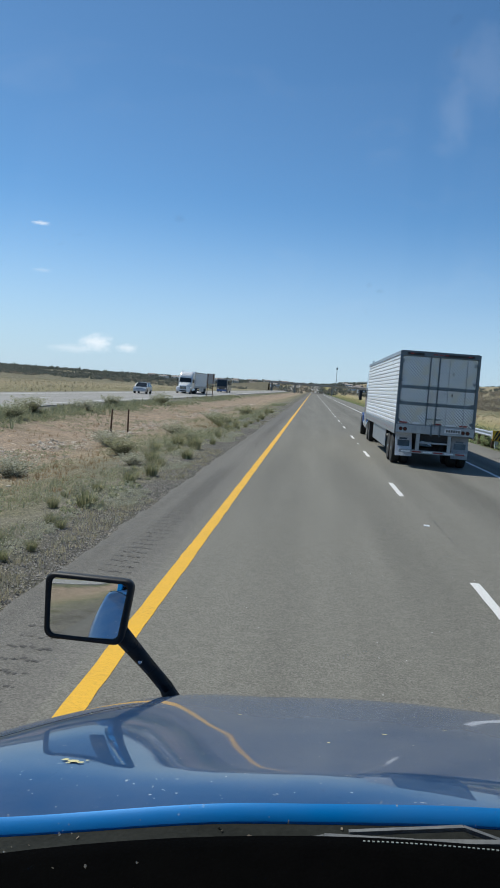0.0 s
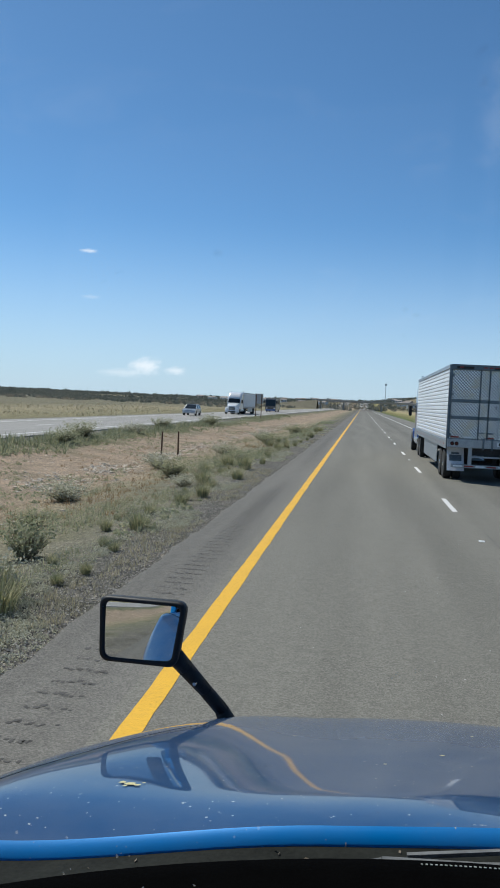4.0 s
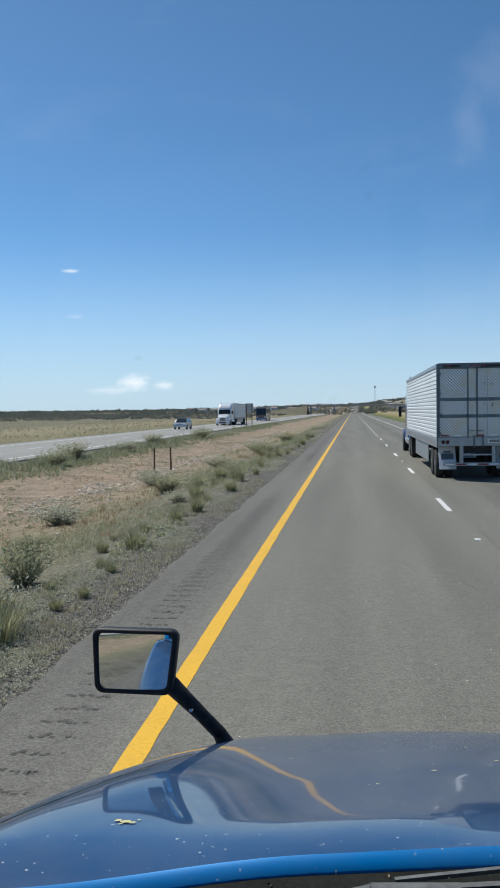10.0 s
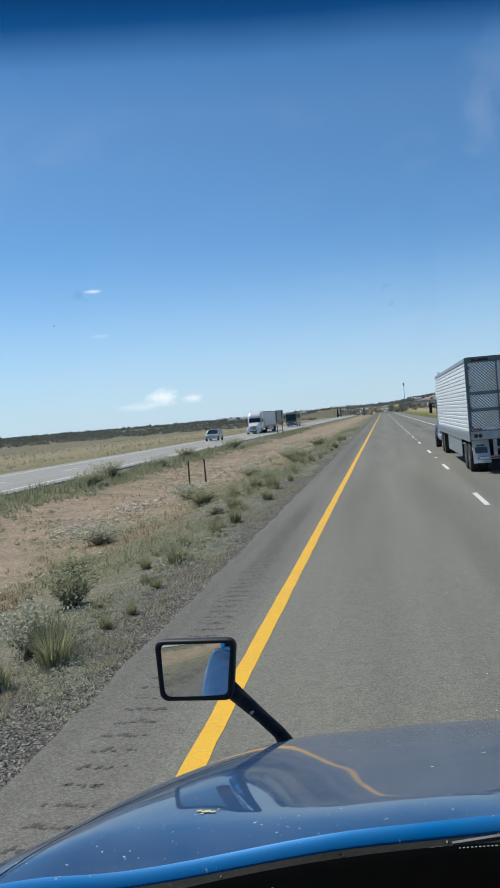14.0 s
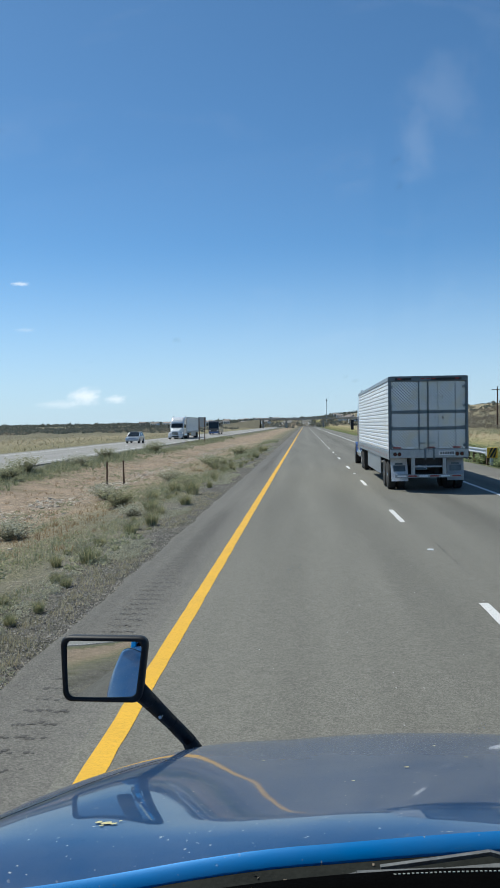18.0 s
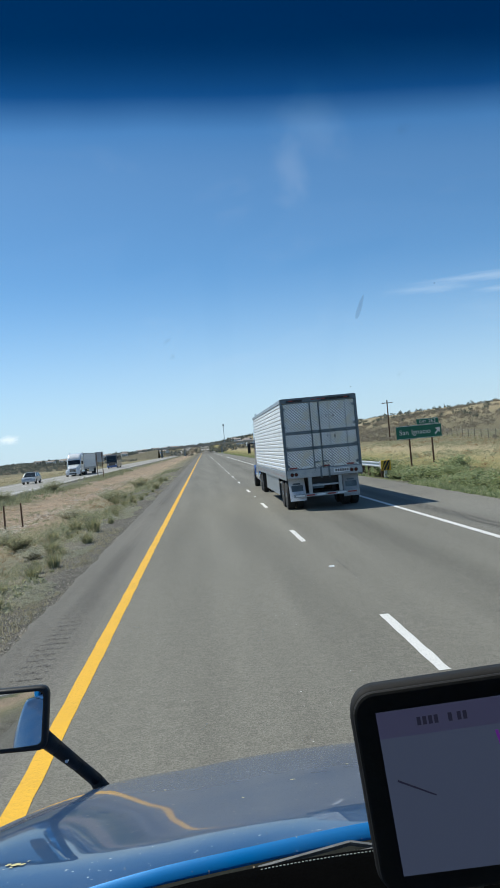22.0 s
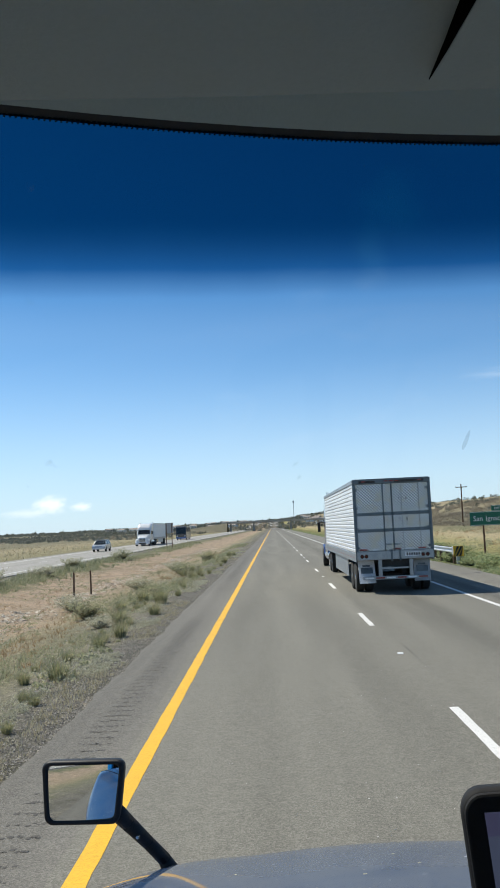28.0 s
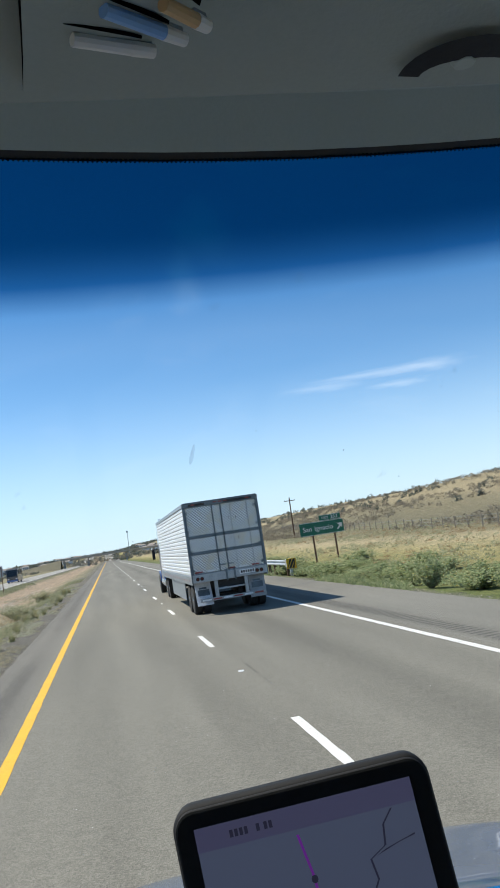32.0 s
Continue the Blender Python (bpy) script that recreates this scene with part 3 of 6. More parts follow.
ls.new(glow_through.outputs[0], dust_mix.inputs[2])
ls.new(dust_mix.outputs[0], ns["Material Output"].inputs["Surface"])
M_SMEAR = M_SPECK.copy()
M_SMEAR.name = "windscreen_smear"
M_SMEAR.node_tree.nodes["Mix Shader"].inputs[0].default_value = 0.2
M_PEN_WHITE = plain("pen_white", (0.7, 0.7, 0.68), 0.35)
M_PEN_BLUE = plain("pen_blue", (0.22, 0.42, 0.75), 0.35)
M_PEN_TAN = plain("pen_tan", (0.55, 0.36, 0.17), 0.5)
M_CARD = surface("grey_card", (0.40, 0.44, 0.41), (0.45, 0.485, 0.455), 0.8)
M_DIRT = plain("dried_insect", (0.52, 0.47, 0.24), 0.8)


# ---- building helpers ----
class Shape:
    """Vertices and faces that are gathered for one mesh."""

    def __init__(self):
        self.v, self.f = [], []

    def quad(self, a, b, c, d):
        n = len(self.v)
        self.v += [tuple(a), tuple(b), tuple(c), tuple(d)]
        self.f.append((n, n + 1, n + 2, n + 3))
        return self

    def tri(self, a, b, c):
        n = len(self.v)
        self.v += [tuple(a), tuple(b), tuple(c)]
        self.f.append((n, n + 1, n + 2))
        return self

    def box(self, x0, y0, z0, x1, y1, z1):
        n = len(self.v)
        self.v += [(x, y, z) for z in (z0, z1) for y in (y0, y1) for x in (x0, x1)]
        self.f += [tuple(n + i for i in q) for q in ((0, 2, 3, 1), (4, 5, 7, 6), (0, 1, 5, 4), (2, 6, 7, 3), (0, 4, 6, 2), (1, 3, 7, 5))]
        return self

    def chamfer(self, x0, y0, z0, x1, y1, z1, c):
        """A box with all its edges cut at c."""
        bm = bmesh.new()
        bmesh.ops.create_cube(bm, size=1)
        for q in bm.verts:
            q.co = ((x0 + x1) / 2 + q.co.x * (x1 - x0), (y0 + y1) / 2 + q.co.y * (y1 - y0), (z0 + z1) / 2 + q.co.z * (z1 - z0))
        bmesh.ops.bevel(bm, geom=bm.edges[:], offset=c, segments=2, affect="EDGES", profile=0.5)
        n = len(self.v)
        bm.verts.index_update()
        self.v += [tuple(q.co) for q in bm.verts]
        self.f += [tuple(n + q.index for q in f.verts) for f in bm.faces]
        bm.free()
        return self

    def slab(self, x0, y0, z0, x1, y1, z1, r, e):
        """A plate facing y with corners of radius r and front and back edges eased by e."""
        n, rings = len(self.v), ((y0, e), (y0 + e * 0.3, e * 0.3), (y0 + e, 0), (y1 - e, 0), (y1, e))
        for y, i in rings:
            for k in range(28):
                a = k // 7 * 1.5708 + (k % 7) * 1.5708 / 6
                cx, cz = (x1 - r if math.cos(k // 7 * 1.5708 + 0.785) > 0 else x0 + r), (z1 - r if math.sin(k // 7 * 1.5708 + 0.785) > 0 else z0 + r)
                self.v.append((cx + math.cos(a) * (r - i), y, cz + math.sin(a) * (r - i)))
        for j in range(4):
            for k in range(28):
                a, b = n + j * 28 + k, n + j * 28 + (k + 1) % 28
                self.f.append((a, b, b + 28, a + 28))
        self.f += [tuple(range(n + 27, n - 1, -1)), tuple(range(n + 112, n + 140))]
        return self

    def tube(self, p0, p1, r0, r1=None, seg=10):
        r1 = r0 if r1 is None else r1
        p0, p1 = Vector(p0), Vector(p1)
        w = (p1 - p0).normalized()
        a = w.orthogonal().normalized()
        b = w.cross(a)
        n = len(self.v)
        for p, r in ((p0, r0), (p1, r1)):
            for i in range(seg):
                t = 2 * math.pi * i / seg
                self.v.append(tuple(p + a * math.cos(t) * r + b * math.sin(t) * r))
        for i in range(seg):
            j = (i + 1) % seg
            self.f.append((n + i, n + j, n + seg + j, n + seg + i))
        self.f.append(tuple(n + i for i in reversed(range(seg))))
        self.f.append(tuple(n + seg + i for i in range(seg)))
        return self

    def beam(self, p0, p1, w, h):
        """A bar with a rectangular section; w across, h upwards."""
        p0, p1 = Vector(p0), Vector(p1)
        d = (p1 - p0).normalized()
        s = d.cross(Vector((0, 0, 1)))
        s = s.normalized() if s.length > 1e-4 else Vector((1, 0, 0))
        u = s.cross(d)
        n = len(self.v)
        for p in (p0, p1):
            for i, j in ((-1, -1), (1, -1), (1, 1), (-1, 1)):
                self.v.append(tuple(p + s * i * w / 2 + u * j * h / 2))
        self.f += [tuple(n + i for i in q) for q in ((0, 1, 2, 3), (7, 6, 5, 4), (0, 4, 5, 1), (1, 5, 6, 2), (2, 6, 7, 3), (3, 7, 4, 0))]
        return self

    def sheet(self, rows):
        """A grid of points, row by row."""
        n, k = len(self.v), len(rows[0])
        for r in rows:
            self.v += [tuple(p) for p in r]
        for i in range(len(rows) - 1):
            for j in range(k - 1):
                a = n + i * k + j
                self.f.append((a, a + 1, a + k + 1, a + k))
        return self

    def prism(self, outline, x0, x1):
        """An outline in y and z, drawn out from x0 to x1."""
        n, k = len(self.v), len(outline)
        self.v += [(x0, y, z) for y, z in outline] + [(x1, y, z) for y, z in outline]
        for i in range(k):
            j = (i + 1) % k
            self.f.append((n + i, n + j, n + k + j, n + k + i))
        self.f.append(tuple(n + i for i in reversed(range(k))))
        self.f.append(tuple(n + k + i for i in range(k)))
        return self

    def lathe(self, profile, axis_x, seg=20, cy=0.0, cz=0.0):
        """Rings (x offset, radius) turned round an axle that runs along x."""
        n, k = len(self.v), len(profile)
        for x, r in profile:
            for i in range(seg):
                t = 2 * math.pi * i / seg
                self.v.append((axis_x + x, cy + r * math.cos(t), cz + r * math.sin(t)))
        for a in range(k - 1):
            for i in range(seg):
                j = (i + 1) % seg
                self.f.append((n + a * seg + i, n + a * seg + j, n + (a + 1) * seg + j, n + (a + 1) * seg + i))
        self.f.append(tuple(n + i for i in reversed(range(seg))))
        self.f.append(tuple(n + (k - 1) * seg + i for i in range(seg)))
        return self


def mesh(name, s, mat, smooth=False):
    me = bpy.data.meshes.new(name)
    me.from_pydata(s.v, [], s.f)
    me.update()
    bm = bmesh.new()
    bm.from_mesh(me)
    if len(s.f) < 20000:
        bmesh.ops.recalc_face_normals(bm, faces=bm.faces[:])
    bm.to_mesh(me)
    bm.free()
    me.materials.append(mat)
    if smooth:
        for p in me.polygons:
            p.use_smooth = True
    return me


def part(name, s, mat, parent=None, label="", smooth=False, at=None):
    ob = new(name, mesh(name, s, mat, smooth) if isinstance(s, Shape) else s)
    if parent:
        ob.parent = parent
    if at is not None:
        ob.location = at
    return tagged(ob, label)


def thing(name, label, category, at=(0, 0, 0), group="", rz=0.0):
    ob = new(name)
    ob.matrix_basis = pose(at[0], at[1], at[2], 0, 0, rz)
    return tagged(ob, label, category, group)


def stuff(name, s, mat, label, category="", fast=True):
    me = bpy.data.meshes.new(name)
    me.from_pydata(s.v, [], s.f)
    me.update()
    me.materials.append(mat)
    return tagged(new(name, me), label, category, kind="stuff")


def text_mesh(name, words, size, mat, parent, m, spacing=1.0):
    cu = bpy.data.curves.new(name, "FONT")
    cu.body, cu.size, cu.extrude, cu.align_x, cu.align_y, cu.space_character = words, size, 0.003, "CENTER", "CENTER", spacing
    tmp = bpy.data.objects.new(name, cu)
    scene.collection.objects.link(tmp)
    me = bpy.data.meshes.new_from_object(tmp.evaluated_get(bpy.context.evaluated_depsgraph_get()))
    bpy.data.objects.remove(tmp)
    bpy.data.curves.remove(cu)
    me.materials.clear()
    me.materials.append(mat)
    ob = new(name, me)
    ob.parent = parent
    ob.matrix_basis = m
    return ob


def step(a, b, x):
    t = min(1, max(0, (x - a) / (b - a)))
    return t * t * (3 - 2 * t)

# ---- ground, roads ----
def far_noise(x, y, s):
    return noise.noise(Vector((x * s, y * s, 3.1)))


def gz(x, y):
    """Height of the natural ground."""
    r = math.hypot(x, y)
    az = math.degrees(math.atan2(x, y))
    z = -0.06
    if -16.5 < x < -3.0:
        z -= 0.5 * math.sin(math.pi * (x + 16.5) / 13.5) ** 1.5
        z += 0.07 * far_noise(x, y, 0.5) * step(-3.0, -4.5, x) * step(-16.5, -15, x)
    if x < -27.5:
        z += 0.35 * step(-27.5, -60, x) * far_noise(x, y, 0.05)
    if x > 9:
        z -= 0.25 * step(9, 12, x) * (1 - step(14, 20, x))
        z += 0.12 * far_noise(x, y, 0.3) * step(10, 13, x)
        rise = 10.5 * step(16, 120, x) * step(20, 230, y) + 7.0 * step(120, 420, x)
        z += rise * (1 + 0.12 * far_noise(x, y, 0.02))
    lift = 0.34 + 0.66 * step(-16, 5, az) + 0.55 * step(6, 20, az)
    if y > 0:
        z += (11.5 * step(640, 1500, r) + 13 * step(1500, 3600, r)) * lift * (1 + 0.22 * far_noise(x, y, 0.0035) + 0.05 * far_noise(x, y, 0.02))
    else:
        z += 9 * step(700, 2400, r)
    return z


def spread(lo, hi, first, grow, most):
    out, s, a = [0.0], first, 0.0
    while a < hi:
        a += s
        out.append(a)
        s = min(most, s * grow)
    s, a = first, 0.0
    while a > lo:
        a -= s
        out.insert(0, a)
        s = min(most, s * grow)
    return out


xs = [-9.0 + v for v in spread(-2700, 2700, 0.9, 1.055, 140)]
ys = [25.0 + v for v in spread(-2600, 4400, 1.6, 1.06, 130)]
g = Shape().sheet([[(x, y, gz(x, y)) for x in xs] for y in ys])
ground = tagged(part("ground", g, M_SOIL, smooth=True), "dry high-plains ground with gravel, weeds and red dirt", "ground", kind="structure")

ROAD_END = 660.0


def strip(x0, x1, y0, y1, z, thick, n=1):
    s = Shape()
    for i in range(n):
        a, b = y0 + (y1 - y0) * i / n, y0 + (y1 - y0) * (i + 1) / n
        s.box(x0, a, z - thick, x1, b, z)
    return s


road = tagged(part("road", strip(-1.72, 6.3, -320, ROAD_END, 0, 0.002), M_ROAD), "two-lane grey asphalt carriageway with worn wheel tracks", "road", kind="structure")


def ragged(x_in, x_out, y0, y1, z, amp, dy=0.35):
    """A paved strip whose outer edge is broken away unevenly."""
    s, top, n = Shape(), [], int((y1 - y0) / dy)
    ss = 1 if x_out > x_in else -1
    for i in range(n + 1):
        y = y0 + i * dy
        w = amp * (noise.noise(Vector((y * 0.9, x_out, 0))) + 0.6 * noise.noise(Vector((y * 3.1, x_out, 4))))
        top.append((y, x_out + ss * w))
    s.sheet([[(x_in, y, z), (x, y, z), (x + ss * 0.05, y, z - 0.1)] for y, x in top])
    return s


def joined(a, b):
    n = len(a.v)
    a.v += b.v
    a.f += [tuple(n + i for i in f) for f in b.f]
    return a


shoulder_l = joined(ragged(-1.70, -2.78, 1, 110, -0.003, 0.10), strip(-2.8, -1.70, 110, ROAD_END, -0.003, 0.1))
joined(shoulder_l, strip(-2.8, -1.70, -320, 1, -0.003, 0.1))
part("shoulder", shoulder_l, M_SHOULDER, road, "dark narrow shoulder with a crumbling edge")
shoulder_r = joined(ragged(6.28, 9.15, 6, 110, -0.003, 0.10), strip(6.28, 9.15, 110, ROAD_END, -0.003, 0.1))
joined(shoulder_r, strip(6.28, 9.15, -320, 6, -0.003, 0.1))
part("shoulder", shoulder_r, M_SHOULDER_R, road, "wide paved shoulder with a crumbling edge")


def wavy_line(x, half, y0, y1, z, dy, amp):
    n = int((y1 - y0) / dy)
    rows = []
    for i in range(n + 1):
        y = y0 + i * dy
        a = amp * noise.noise(Vector((y * 2.3, x, 0)))
        b = amp * noise.noise(Vector((y * 2.3, x, 9)))
        rows.append([(x - half + a, y, z), (x + half + b, y, z)])
    return Shape().sheet(rows)


part("edge_line", joined(wavy_line(-1.5, 0.085, -60, 90, 0.003, 0.3, 0.012), wavy_line(-1.5, 0.085, 90, ROAD_END, 0.003, 30, 0)), M_YELLOW, road, "solid yellow edge line")
part("edge_line", joined(wavy_line(6.02, 0.075, -60, 90, 0.005, 0.3, 0.01), wavy_line(6.02, 0.075, 90, ROAD_END, 0.005, 30, 0)), M_WHITE_LINE, road, "solid white edge line")
dash_mesh = mesh("lane_dash", wavy_line(0, 0.062, 0, 3.05, 0, 0.24, 0.012), M_WHITE_LINE)
for i in range(-5, 34):
    part("lane_dash", dash_mesh, None, road, at=(2.2, 20.0 + 11.9 * i, 0.005))
marker = mesh("road_stud", Shape().prism([(-0.05, 0), (0.05, 0), (0.03, 0.018), (-0.03, 0.018)], -0.05, 0.05), M_WHITE)
for i in range(-3, 16):
    part("road_stud", marker, None, road, at=(2.2, 15.6 + 23.8 * i, 0.004))
# sealed seam along the lane joint and cracks across the wide shoulder
seam = joined(joined(wavy_line(2.42, 0.004, 13, 17, 0.004, 0.4, 0.012), wavy_line(2.41, 0.004, 24, 27.5, 0.004, 0.4, 0.012)), wavy_line(2.4, 0.004, 40, 52, 0.004, 0.4, 0.012))
part("tar_seam", seam, M_TAR, road, "thin black tar seam")
cr = Shape()
for y0, x0, x1, wd in ((31, 6.5, 9.0, 0.05), (36.5, 6.6, 9.05, 0.16), (42, 7.4, 9.0, 0.07), (52, 6.5, 9.0, 0.08), (66, 6.5, 9.0, 0.1)):
    cr.quad((x0, y0, 0.002), (x1, y0 + 1.1, 0.002), (x1, y0 + 1.1 + wd, 0.002), (x0, y0 + wd, 0.002))
part("tar_patch", cr, M_TAR, road, "black tar repair strip across the shoulder")
groove_shade = Shape()
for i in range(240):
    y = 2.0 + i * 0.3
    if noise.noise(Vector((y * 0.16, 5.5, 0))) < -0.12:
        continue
    # milled grooves, worn to broken rows of pits; flat dark patches paint their shade
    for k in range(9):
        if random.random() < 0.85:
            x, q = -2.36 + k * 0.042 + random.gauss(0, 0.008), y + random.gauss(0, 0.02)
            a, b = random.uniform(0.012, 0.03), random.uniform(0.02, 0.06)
            groove_shade.quad((x - a, q, 0), (x + a * 0.6, q - b * 0.3, 0), (x + a, q + b, 0), (x - a * 0.7, q + b * 0.8, 0))
tagged(part("rumble_strip", groove_shade, M_GROOVE_SHADE, road, "row of milled rumble grooves, their shade laid on as dark patches"), kind="stuff")
# flat dark quads again stand for the shade inside the cut grooves
groove_shade = Shape()
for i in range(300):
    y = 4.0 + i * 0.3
    groove_shade.quad((6.52, y, 0), (6.95, y + 0.03, 0), (6.95, y + 0.12, 0), (6.52, y + 0.1, 0))
tagged(part("rumble_strip", groove_shade, M_GROOVE_SHADE, road, "row of milled rumble grooves, their shade laid on as dark patches"), kind="stuff")
wear = Shape()
for i in range(260):
    y = random.uniform(3, 45)
    x = random.choice((random.gauss(-0.9, 0.5), random.gauss(1.2, 0.6), random.gauss(4.2, 1.0)))
    if -1.3 < x < 5.9:
        a = random.uniform(0.003, 0.007)
        wear.quad((x - a, y, 0.004), (x + a, y - a, 0.004), (x + a * 0.7, y + a, 0.006), (x - a, y + a, 0.004))
tagged(part("loose_chips", wear, M_WHITE_LINE, road, "pale stone chips on the asphalt"), kind="stuff")

far_road = tagged(part("opposite_road", strip(-27.4, -16.9, -320, ROAD_END + 80, 0.02, 0.12), M_ROAD_FAR), "pale two-lane carriageway of the other direction", "road", kind="structure")
part("edge_line", wavy_line(-18.0, 0.09, -60, 600, 0.026, 20, 0), M_WHITE_LINE, far_road, "white edge line")
part("edge_line", wavy_line(-25.6, 0.09, -60, 600, 0.026, 20, 0), M_WHITE_LINE, far_road, "white edge line")
for i in range(0, 26):
    part("lane_dash", dash_mesh, None, far_road, at=(-21.8, 20.0 + 11.9 * i, 0.026))

def hill_ribbon(x0, x1, y0, y1, lift):
    """A paved ribbon that lies on the rising ground."""
    rows, y = [], y0
    while y <= y1:
        z = max(gz(x0, y), gz(x1, y)) + lift
        rows.append([(x0, y, z - 0.6), (x0, y, z), (x1, y, z), (x1, y, z - 0.6)])
        y += 20
    return Shape().sheet(rows)


part("hill_stretch", hill_ribbon(-2.8, 9.1, ROAD_END, 1500, 0.35), M_ROAD_FAR, road, "pale stretch of road that climbs the far hill")
part("hill_stretch", hill_ribbon(-27.4, -16.9, ROAD_END + 80, 1500, 0.35), M_ROAD_FAR, far_road, "pale stretch of road that climbs the far hill")

# ---- low houses of a settlement on the far hill ----
def house(at, label, wall_mat, w, d, h, rz):
    o = thing("house", label, "house", at, "houses on the far hill", rz)
    part("wall", Shape().box(-w / 2, -d / 2, -1.5, w / 2, d / 2, h), wall_mat, o)
    part("roof", Shape().prism([(-d / 2 - 0.4, h), (d / 2 + 0.4, h), (0, h + d * 0.22)], -w / 2 - 0.4, w / 2 + 0.4), M_ROOF, o, "low gable roof")
    for x in (-w * 0.3, w * 0.3):
        part("window", Shape().box(x - 0.7, -d / 2 - 0.04, h * 0.4, x + 0.7, -d / 2 + 0.02, h * 0.8), M_DARKGLASS, o)
    part("door", Shape().box(-0.5, -d / 2 - 0.04, 0, 0.5, -d / 2 + 0.02, 2.1), M_POST, o)


for i in range(26):
    az, r = radians(-10.5 + 14.5 * (i / 26) + random.uniform(-0.4, 0.4)), random.uniform(760, 1450)
    r = max(r, 1050) if az < radians(-4) else r
    x, y = math.sin(az) * r, math.cos(az) * r
    if -34 < x < 16:
        x += 40 if x > -9 else -30
    house((x, y, gz(x, y)), "white low house on the far hillside" if i % 3 else "tan low house on the far hillside", M_WHITE if i % 3 else M_CONCRETE, random.uniform(7, 12), random.uniform(5, 8), random.uniform(2.6, 3.6), random.uniform(-40, 40))

# ---- overpass across both roads, far ahead ----
bridge = thing("overpass", "low concrete road bridge across the highway", "bridge", (0, 560, 0))
part("deck", Shape().box(-30, -5, 5.0, 38, 5, 5.5).box(-30, -5.2, 5.5, 38, -4.9, 6.2), M_CONCRETE, bridge, "brown-grey bridge deck with parapet")
for x in (-27, -12, 12, 30):
    part("pier", Shape().box(x - 0.5, -3.5, -0.3, x + 0.5, 3.5, 5.0), M_CONCRETE, bridge)
for a, b in ((-29, -80), (37, 120)):
    ob = Shape()
    ob.sheet([[(a, -13, -0.4), (a, -5.5, 5.6), (a, 5.5, 5.6), (a, 13, -0.4)], [((a + b) / 2, -11, -0.4), ((a + b) / 2, -5, 2.6), ((a + b) / 2, 5, 2.6), ((a + b) / 2, 11, -0.4)], [(b, -6, -0.5), (b, -5, -0.2), (b, 5, -0.2), (b, 6, -0.5)]])
    part("embankment", ob, M_BANK, bridge, "earth embankment beside the bridge")


# ---- plants, stones ----
def blades(s, x, y, z, n, h, lean, w):
    for _ in range(n):
        a = random.uniform(0, 6.283)
        l, hh = random.uniform(0.1, lean), h * random.uniform(0.5, 1.1)
        bx, by = x + random.gauss(0, 0.05), y + random.gauss(0, 0.05)
        px, py = math.cos(a + 1.57) * w, math.sin(a + 1.57) * w
        s.tri((bx - px, by - py, z), (bx + px, by + py, z), (bx + math.cos(a) * l * hh, by + math.sin(a) * l * hh, z + hh))


def clump(s, x, y, z, n, rad, high, leaf):
    """A bush as many small leaf faces, denser at the middle, ragged outside."""
    for _ in range(n):
        a, e = random.uniform(0, 6.283), random.random()
        q = rad * (0.35 + 0.65 * random.random() ** 0.6)
        cx, cy, cz = x + math.cos(a) * q * (1 - 0.5 * e), y + math.sin(a) * q * (1 - 0.5 * e), z + high * (0.06 + e * (0.75 + 0.35 * random.random()))
        u = Vector((random.gauss(0, 1), random.gauss(0, 1), random.gauss(0, 1))).normalized()
        v = u.orthogonal().normalized() * leaf * random.uniform(0.5, 1.0)
        u = u * leaf * random.uniform(0.6, 1.3)
        c = Vector((cx, cy, cz))
        s.quad(c - u, c + v * 0.6, c + u, c - v * 0.6)


def near_y(lo, hi):
    return lo + (hi - lo) * random.random() ** 1.9


tuft = Shape()
for _ in range(3000):
    x, y = -2.95 - abs(random.gauss(0, 1.0)), near_y(4.5, 75)
    if noise.noise(Vector((x * 0.5, y * 0.22, 0))) < 0.15:
        continue
    blades(tuft, x, y, gz(x, y), 9, random.uniform(0.04, 0.12), 1.1, 0.005)
mat_weed = Shape()
for _ in range(6500):
    x, y = -2.85 - abs(random.gauss(0, 0.9)), near_y(4.0, 90)
    if noise.noise(Vector((x * 0.7, y * 0.22, 3))) < (0.2 if x > -3.8 else 0.05) or (x > -3.15 and random.random() < 0.75):
        continue
    r = random.uniform(0.05, 0.17)
    clump(mat_weed, x, y, gz(x, y), 34, r, r * random.uniform(0.3, 0.7), 0.014)
stuff("verge_weeds", mat_weed, M_GREY, "low pale grey-green weeds along the asphalt edge", "weeds")
stuff("verge_grass", tuft, M_DRY, "pale dry grass along the gravel verge", "grass")
tuft = Shape()
for _ in range(4200):
    x, y = random.uniform(-8.6, -4.0), near_y(5, 95)
    if noise.noise(Vector((x * 0.55, y * 0.14, 7))) < 0.08:
        continue
    if random.random() < 0.6:
        blades(tuft, x, y, gz(x, y), 9, random.uniform(0.08, 0.22), 0.9, 0.007)
    else:
        r = random.uniform(0.08, 0.26)
        clump(tuft, x, y, gz(x, y), 34, r, r * random.uniform(0.4, 0.9), 0.02)
for _ in range(1500):
    x, y = random.uniform(-14.5, -8.0), near_y(8, 110)
    if noise.noise(Vector((x * 0.3, y * 0.1, 21))) > 0.0:
        r = random.uniform(0.08, 0.3)
        clump(tuft, x, y, gz(x, y), 16, r, r * 0.5, 0.035)
stuff("median_grass", tuft, M_OLIVE, "grey-green weeds in the median", "grass")
tuft = Shape()
for _ in range(2600):
    x, y = random.gauss(-15.3, 0.8), near_y(18, 170)
    if x > -16.7 and noise.noise(Vector((x * 0.3, y * 0.07, 17))) > -0.2:
        blades(tuft, x, y, gz(x, y), 8, random.uniform(0.15, 0.5), 0.8, 0.022)
